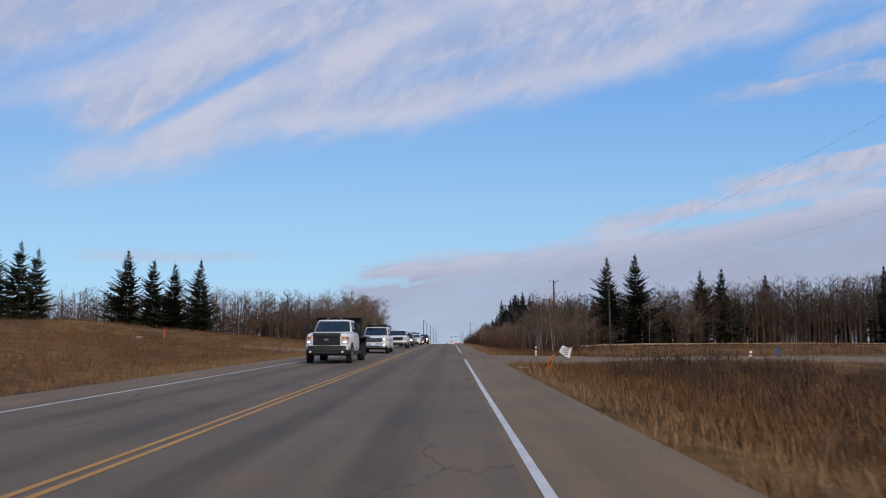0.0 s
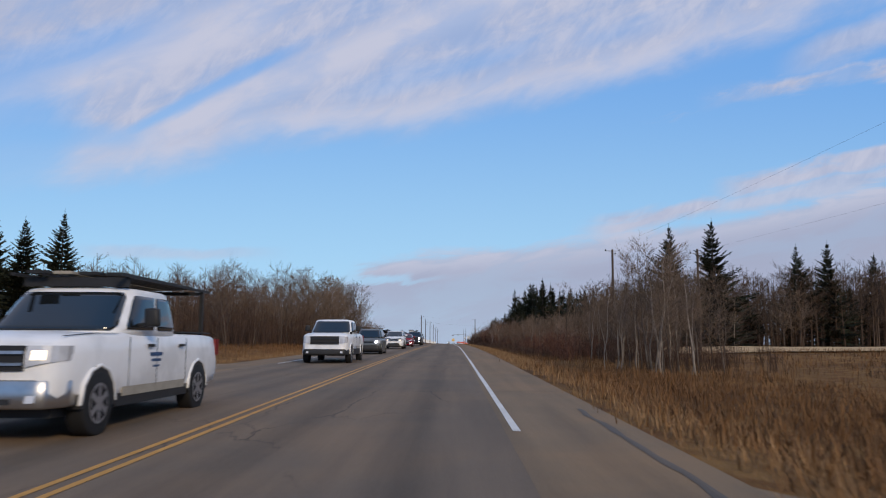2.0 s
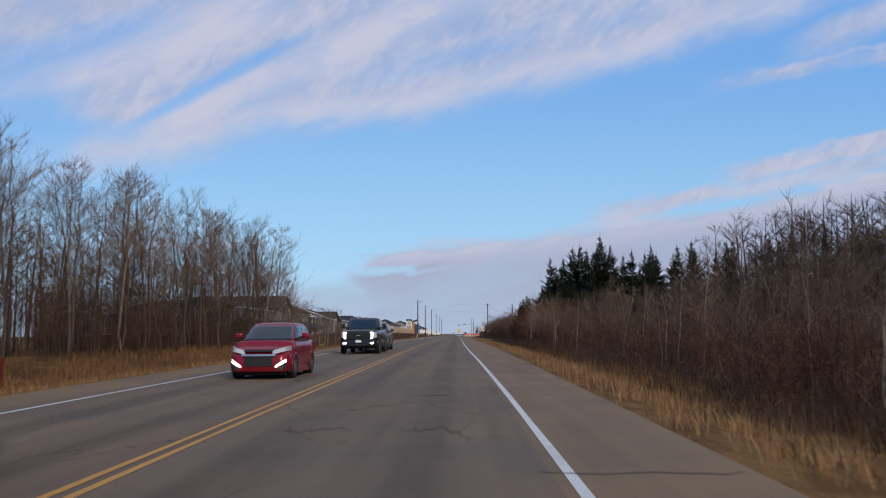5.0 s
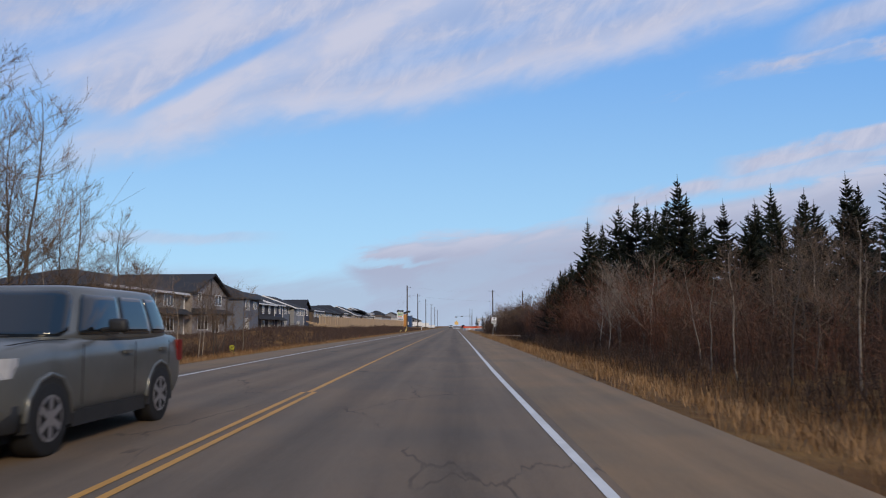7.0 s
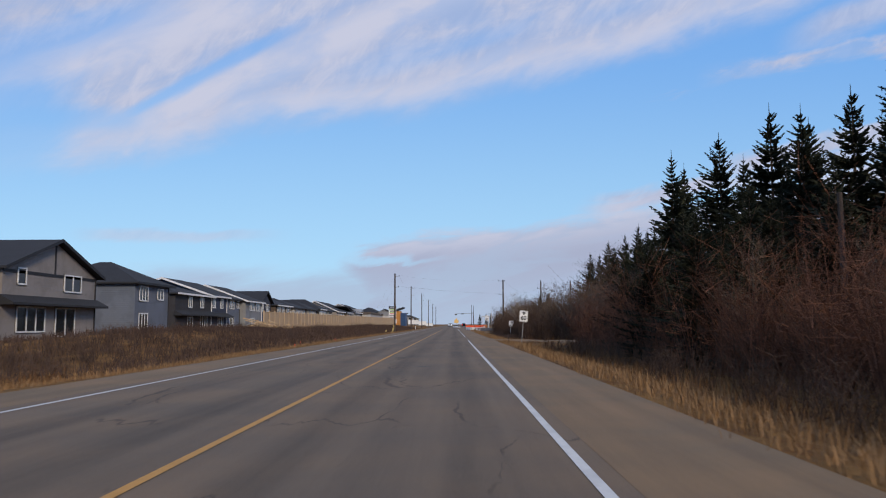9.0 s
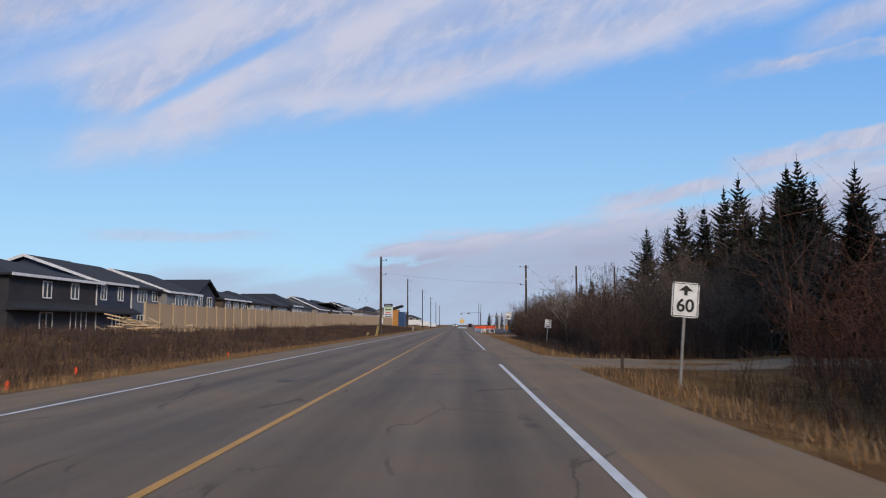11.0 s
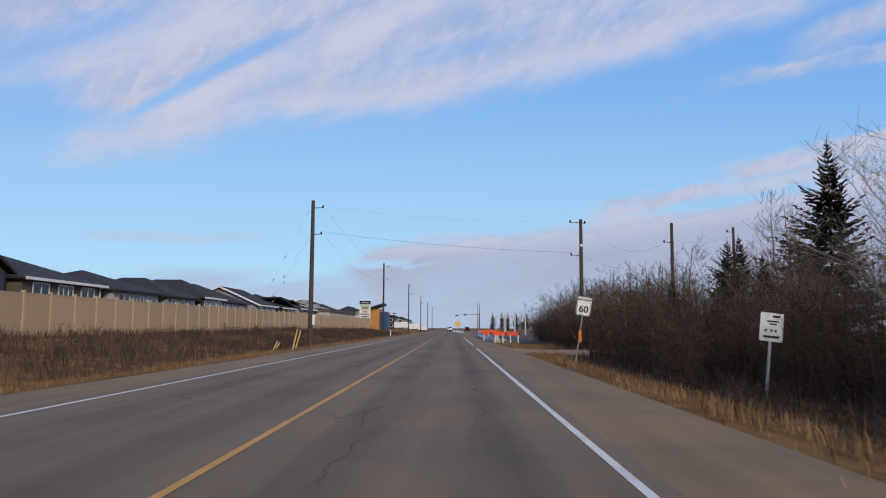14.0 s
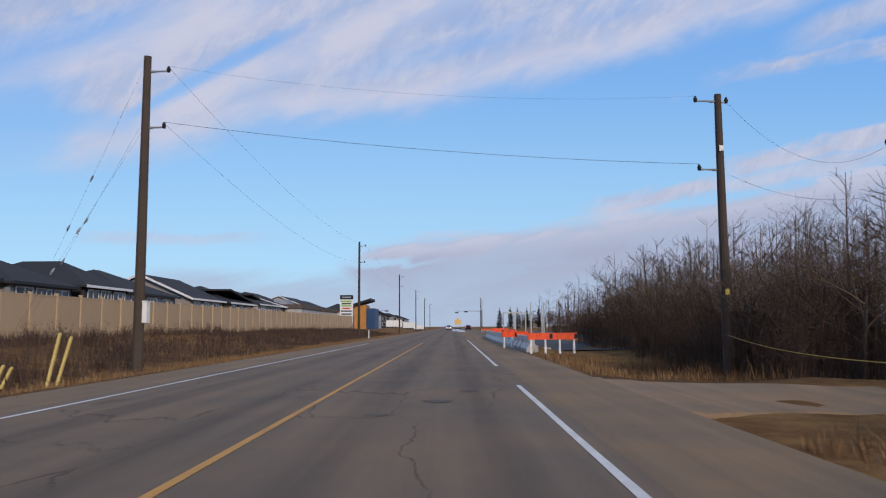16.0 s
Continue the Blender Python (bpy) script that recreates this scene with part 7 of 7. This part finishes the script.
part("headboard", soft_mesh(Geo().prism([(3.88, 1.29), (3.96, 1.29), (3.96, 2.20), (3.52, 2.20), (3.52, 2.16), (3.88, 2.1)], "x", -1.12, 1.12), "headboard", M_PLASTIC, 0.01, 1), None, t, "tall black headboard")
for s in (-1, 1):
    part("headboard_brace", Geo().prism([(3.96, 1.29), (4.55, 1.29), (4.45, 1.75), (3.96, 2.18)], "x", s * 1.10 - 0.02, s * 1.10 + 0.02), M_PLASTIC, t, "slanting black side plate")
    part("mudguard", Geo().box(s * 0.99 - 0.16, s * 0.99 + 0.16, 5.72, 5.76, 0.30, 1.18), M_BLACK, t)
    part("roof_lamp", Geo().box(s * 0.3 - 0.05, s * 0.3 + 0.05, 2.25, 2.36, 2.07, 2.12), M_AMBER, t)
# crew-cab pickup with a rack of boards
t = vehicle("pickup_truck", "white crew-cab pickup with a ladder rack and chrome grille", LANE, 38.4, 5.9, 2.03, "white", 1.28, 1.20, 1.95, (1.55, 4.05, 2.3, 3.85), 0.40, 0.38, (0.98, 4.65), lit=M_LIT, style="pickup",
            grille=(0.82, 1.10, 2, M_CHROME), lamps=((0.63, 0.86, 1.10), (0.965, 0.93, 1.10)), bumper=(0.40, 0.72, M_CHROME))
part("rack", Geo().box(-0.75, 0.75, 2.3, 2.36, 1.93, 2.06).box(-0.78, -0.72, 5.5, 5.56, 1.25, 2.06).box(0.72, 0.78, 5.5, 5.56, 1.25, 2.06).box(-0.72, 0.72, 5.5, 5.56, 2.0, 2.06).box(-0.78, -0.72, 2.0, 5.9, 2.06, 2.10).box(0.72, 0.78, 2.0, 5.9, 2.06, 2.10), M_PLASTIC, t, "black ladder rack")
for k, (a, w) in enumerate(((-0.62, 0.28), (-0.3, 0.26), (0.0, 0.3), (0.34, 0.26))):
    part("board", Geo().box(a, a + w, 2.1 + 0.12 * k, 6.1 - 0.2 * k, 2.103, 2.145), M_DUST if k == 1 else M_PLASTIC, t, "dark board lashed on the rack")
# dark plate on the closed body top, in place of the bed's shaded hollow
part("bed_shade_plate", Geo().box(-0.85, 0.85, 4.15, 5.8, 1.30, 1.325), M_PLASTIC, t)
for s in (-1, 1):
    for k, (a, b_, z0, z1) in enumerate(((2.55, 3.0, 0.95, 1.0), (2.6, 2.95, 0.87, 0.91), (2.65, 2.9, 0.79, 0.82))):
        part("door_print", Geo().box(min(s * 1.014, s * 1.022), max(s * 1.014, s * 1.022), a, b_, z0, z1), M_BLUE, t, "faded blue print bar")
    part("body_dirt", Geo().box(min(s * 0.99, s * 1.02), max(s * 0.99, s * 1.02), 1.65, 4.0, 0.44, 0.56), M_DUST, t, "dusty sill")
# older pickup
t = vehicle("pickup_truck", "dusty white crew-cab pickup with dark lower doors", LANE, 62.3, 5.8, 2.02, "white", 1.30, 1.22, 1.93, (1.5, 3.95, 2.25, 3.75), 0.40, 0.42, (1.0, 4.6), style="pickup",
            grille=(0.80, 1.14, 2, M_PLASTIC), lamps=((0.62, 0.84, 1.14), (0.95, 0.86, 1.12)), bumper=(0.36, 0.60, M_PLASTIC))
part("lower_valance", fascia(1.01, ((-0.97, 0.60, 0.78), (0.97, 0.60, 0.78)), 0.03, 0.0, 0.1, 14), M_CAR["white"], t)
for s in (-1, 1):
    part("body_stripe", Geo().box(min(s * 1.0, s * 1.02), max(s * 1.0, s * 1.02), 1.6, 3.95, 0.40, 0.62), M_PLASTIC, t, "black lower door cladding")
    part("door_moulding", Geo().box(min(s * 1.0, s * 1.026), max(s * 1.0, s * 1.026), 1.6, 3.95, 0.68, 0.70), M_CHROME, t)
    part("fuel_flap", Geo().box(min(s * 1.0, s * 1.012), max(s * 1.0, s * 1.012), 4.02, 4.16, 0.86, 1.02), M_DUST, t)
# the bed is not hollow; a dark plate paints its shade
part("bed_shade_plate", Geo().box(-0.85, 0.85, 4.05, 5.7, 1.32, 1.345), M_PLASTIC, t)
part("beacon", Geo().tube([(0.93, 1.35, 1.24), (0.93, 1.35, 1.34)], [0.05, 0.05], 8), M_BLACK, t, "small black lamp on the wing")
# small boxy hatchback
t = vehicle("hatchback_car", "dark grey boxy hatchback with lit round headlights", LANE + 0.05, 78.0, 4.12, 1.79, "grey", 1.02, 0.94, 1.62, (0.95, 4.02, 1.55, 3.9), 0.33, 0.22, (0.82, 3.4), lower=M_CAR["grey"],
            grille=(0.72, 0.80, 1, M_PLASTIC), lamps=((0.44, 0.66, 0.88), (0.83, 0.68, 0.88)), bumper=(0.22, 0.56, M_PLASTIC))
for s in (-1, 1):
    part("lit_lamp", fascia(0.895, ((s * 0.50, 0.70, 0.84), (s * 0.68, 0.70, 0.84)), 0.034, 0.0, 0.02, 3), M_LIT_WHITE, t, "lit white headlight")
    part("roof_rail", Geo().tube([(s * 0.62, 1.75, 1.60), (s * 0.62, 1.9, 1.66), (s * 0.62, 3.6, 1.66), (s * 0.62, 3.75, 1.60)], [0.02] * 4, 6), M_PLASTIC, t)
# crossover
t = vehicle("crossover_car", "white crossover with black bumper and bonnet guard", LANE + 0.05, 99.8, 4.57, 1.84, "white", 1.13, 0.94, 1.68, (0.92, 4.42, 1.98, 4.05), 0.35, 0.26, (0.9, 3.6), lit=M_LIT, nose=0.06, flares=True, mirror=M_CAR["white"],
            grille=(0.72, 0.82, 2, M_CHROME), lamps=((0.40, 0.72, 0.80), (0.875, 0.80, 0.93)), bumper=(0.24, 0.70, M_CAR["white"]))
for s in (-1, 1):
    part("bonnet_guard", fascia(0.92, ((0.0, 0.85, 0.915), (s * 0.74, 0.905, 0.965)), 0.04, 0.06), M_PLASTIC, t, "black bonnet guard")
    part("air_dam", fascia(0.92, ((0.0, 0.22, 0.53), (s * 0.46, 0.22, 0.53)), 0.068, 0.03, 0.05, 6), M_PLASTIC, t, "black lower bumper")
    part("air_dam_side", fascia(0.92, ((s * 0.46, 0.22, 0.53), (s * 0.68, 0.22, 0.26)), 0.068, 0.03, 0.05, 5), M_PLASTIC, t, "black lower bumper")
part("badge", Geo().box(-0.09, 0.09, -0.085, -0.05, 0.73, 0.82), M_CHROME, t)
for s in (-1, 1):
    part("roof_rail", Geo().tube([(s * 0.60, 2.0, 1.66), (s * 0.60, 2.2, 1.75), (s * 0.60, 3.7, 1.74), (s * 0.60, 3.95, 1.65)], [0.026] * 4, 6), M_CHROME, t)
# small red hatch
t = vehicle("hatchback_car", "small dark red hatchback with lit fog lamps", LANE + 0.1, 117.0, 3.65, 1.60, "red", 1.00, 0.82, 1.50, (0.62, 3.52, 1.58, 3.2), 0.30, 0.20, (0.7, 3.0), nose=0.08, lower=M_CAR["red"], mirror=M_CAR["red"],
            grille=(0.70, 0.76, 1, M_PLASTIC), lamps=((0.36, 0.64, 0.74), (0.755, 0.74, 0.86)), bumper=(0.20, 0.64, M_CAR["red"]))
for s in (-1, 1):
    part("running_lamp", fascia(0.80, ((s * 0.44, 0.30, 0.36), (s * 0.70, 0.44, 0.52)), 0.068, 0.04, 0.02, 4), M_LIT_WHITE, t, "lit white running lamp")
    part("lamp_recess", fascia(0.80, ((s * 0.46, 0.24, 0.30), (s * 0.70, 0.26, 0.43)), 0.06, 0.04, 0.02, 4), M_PLASTIC, t)
part("lower_grille", fascia(0.80, ((-0.36, 0.34, 0.58), (0.36, 0.34, 0.58)), 0.062, 0.04, 0.02), M_INK, t)
part("grille_trim", fascia(0.80, ((-0.44, 0.60, 0.65), (0.44, 0.60, 0.65)), 0.07, 0.04, 0.02), M_CHROME, t)
# black pickup and grey utility behind it
t = vehicle("pickup_truck", "glossy black crew-cab pickup with white lit lamps", LANE, 137.8, 5.9, 2.03, "black", 1.30, 1.24, 1.97, (1.55, 4.05, 2.25, 3.85), 0.41, 0.38, (0.98, 4.65), style="pickup",
            grille=(0.80, 1.14, 2, M_PLASTIC), lamps=((0.63, 0.82, 1.14), (0.965, 0.86, 1.14)), bumper=(0.40, 0.74, M_CAR["black"]))
for s in (-1, 1):
    part("running_lamp", Geo().prism([(s * 0.66, 0.80), (s * 0.76, 0.80), (s * 0.80, 1.16), (s * 0.62, 1.16), (s * 0.62, 1.10), (s * 0.71, 1.10)], "y", -0.05, 0.0), M_LIT_WHITE, t, "lit white lamp bracket")
    part("lit_fog_lamp", Geo().box(s * 0.72 - 0.09, s * 0.72 + 0.09, -0.085, -0.03, 0.54, 0.62), M_LIT_WHITE, t)
part("badge", Geo().box(-0.10, 0.10, -0.075, -0.05, 0.95, 1.0), M_CHROME, t)
# dark plate for the shaded inside of the bed
part("bed_shade_plate", Geo().box(-0.85, 0.85, 4.15, 5.8, 1.335, 1.35), M_PLASTIC, t)
vehicle("utility_car", "dark grey sport utility car with lit round lamps", LANE, 144.4, 4.5, 1.85, "grey", 1.12, 1.05, 1.72, (1.2, 4.4, 1.7, 4.2), 0.36, 0.28, (0.85, 3.6), lit=M_LIT_WHITE)
# traffic at the far junction
vehicle("utility_car", "white sport utility car with lit lamps at the junction", 1.0, 563, 4.6, 1.9, "white", 1.15, 1.05, 1.72, (1.2, 4.45, 1.7, 4.2), 0.36, 0.28, (0.85, 3.6), lit=M_LIT_WHITE)
t = vehicle("utility_car", "dark sport utility car driving ahead with lit tail lamps", 7.6, 556, 4.6, 1.9, "black", 1.15, 1.05, 1.72, (1.2, 4.45, 1.7, 4.2), 0.36, 0.28, (0.85, 3.6), lit=None, turn=180)
for s in (-1, 1):
    part("brake_lamp", Geo().box(s * 0.8 - 0.14, s * 0.8 + 0.14, 4.62, 4.66, 0.85, 1.05), M_TAIL, t, "lit red tail lamp")


# ------------------------------------------------------------------ grass and weeds
def blades(name, label, mat, spots, lo, hi, per, seed, spread=0.25, width=0.007, lean=0.9):
    """Tufts of dry blades, each a bent narrow leaf."""
    r = random.Random(seed)
    g = Geo()
    for x, y in spots:
        z = ground_z(x, y) - 0.03
        h0 = r.uniform(lo, hi)
        for i in range(per):
            a = r.uniform(0, 6.283)
            bx, by = x + r.gauss(0, spread), y + r.gauss(0, spread)
            h, w = h0 * r.uniform(0.5, 1.15), width * r.uniform(0.7, 1.6)
            dx, dy = math.cos(a), math.sin(a)
            l = lean * h * r.random()
            n = len(g.v)
            g.v += [(bx - dy * w, by + dx * w, z), (bx + dy * w, by - dx * w, z), (bx + dx * l * 0.4 + dy * w * 0.8, by + dy * l * 0.4 - dx * w * 0.8, z + h * 0.6),
                    (bx + dx * l * 0.4 - dy * w * 0.8, by + dy * l * 0.4 + dx * w * 0.8, z + h * 0.6), (bx + dx * l, by + dy * l, z + h)]
            g.f += [(n, n + 1, n + 2, n + 3), (n + 3, n + 2, n + 4)]
    return tagged(new(name, g.mesh(name, mat)), label, "grass", kind="stuff")


def along(x0, x1, y0, y1, n, seed, clear=True):
    out = scatter(x0, x1, y0, y1, n, seed)
    side = 1 if x0 > 0 else -1
    return [(x, y) for x, y in out if not any(s == side and a - 1.0 < y < b + 1.0 for a, b, s in DRIVES)]


blades("dry_grass", "straw-coloured dry grass along the shoulder", M_STRAW, along(6.0, 8.6, -14, 330, 5200, 51), 0.14, 0.36, 12, 61, 0.22)
blades("dry_grass", "straw-coloured dry grass along the shoulder", M_STRAW, along(-8.6, -6.2, -14, 440, 4600, 52), 0.10, 0.28, 12, 62, 0.22)
blades("rusty_grass", "rusty brown grass in the ditch", M_RUST, along(8.2, 13, -14, 330, 4200, 53), 0.25, 0.55, 11, 63, 0.35)
blades("rusty_grass", "rusty brown grass on the bank", M_RUST, along(-24, -8, -10, 100, 4600, 54), 0.15, 0.4, 10, 64, 0.4, 0.009)
blades("rusty_grass", "rusty brown grass on the far bank", M_RUST, along(-60, -24, 10, 104, 1800, 55), 0.25, 0.55, 8, 65, 0.6, 0.014)
blades("rusty_grass", "rusty brown grass in the field", M_RUST, along(13, 60, 0, 110, 2600, 56), 0.25, 0.6, 8, 66, 0.5, 0.012)
blades("rusty_grass", "rusty brown grass under the bare trees", M_RUST, along(-14, -8, 98, 202, 2000, 71), 0.2, 0.45, 10, 81, 0.35, 0.010)
blades("rusty_grass", "dense brown grass beside the side road", M_RUST, along(6.6, 20, -6, 24, 1500, 72) + along(6.4, 16, 34, 64, 1000, 73), 0.22, 0.5, 11, 82, 0.3, 0.010)
blades("weeds", "dark brown weeds below the fence", M_WEED, along(-18.2, -9.0, 200, 444, 4200, 57) + along(-26, -17, 186, 266, 1500, 75), 0.3, 0.62, 11, 67, 0.4, 0.012, 0.9)
thicket("weed_shrubs", "dark brown dead weeds and low brush below the fence", M_WEED, [p for p in scatter(-18.2, -10.2, 198, 440, 1250, 58) if noise.noise(Vector((p[0] * 0.25, p[1] * 0.12, 2))) > -0.05 and not (p[0] < -15.5 and 258 < p[1] < 272)], 0.25, 1.0, 10, 68, 1.0, 0.7)
thicket("weed_shrubs", "tall brown dead weeds by the houses", M_WEED, scatter(-20, -10.8, 196, 256, 340, 59), 0.4, 0.85, 10, 69, 0.7, 0.8)
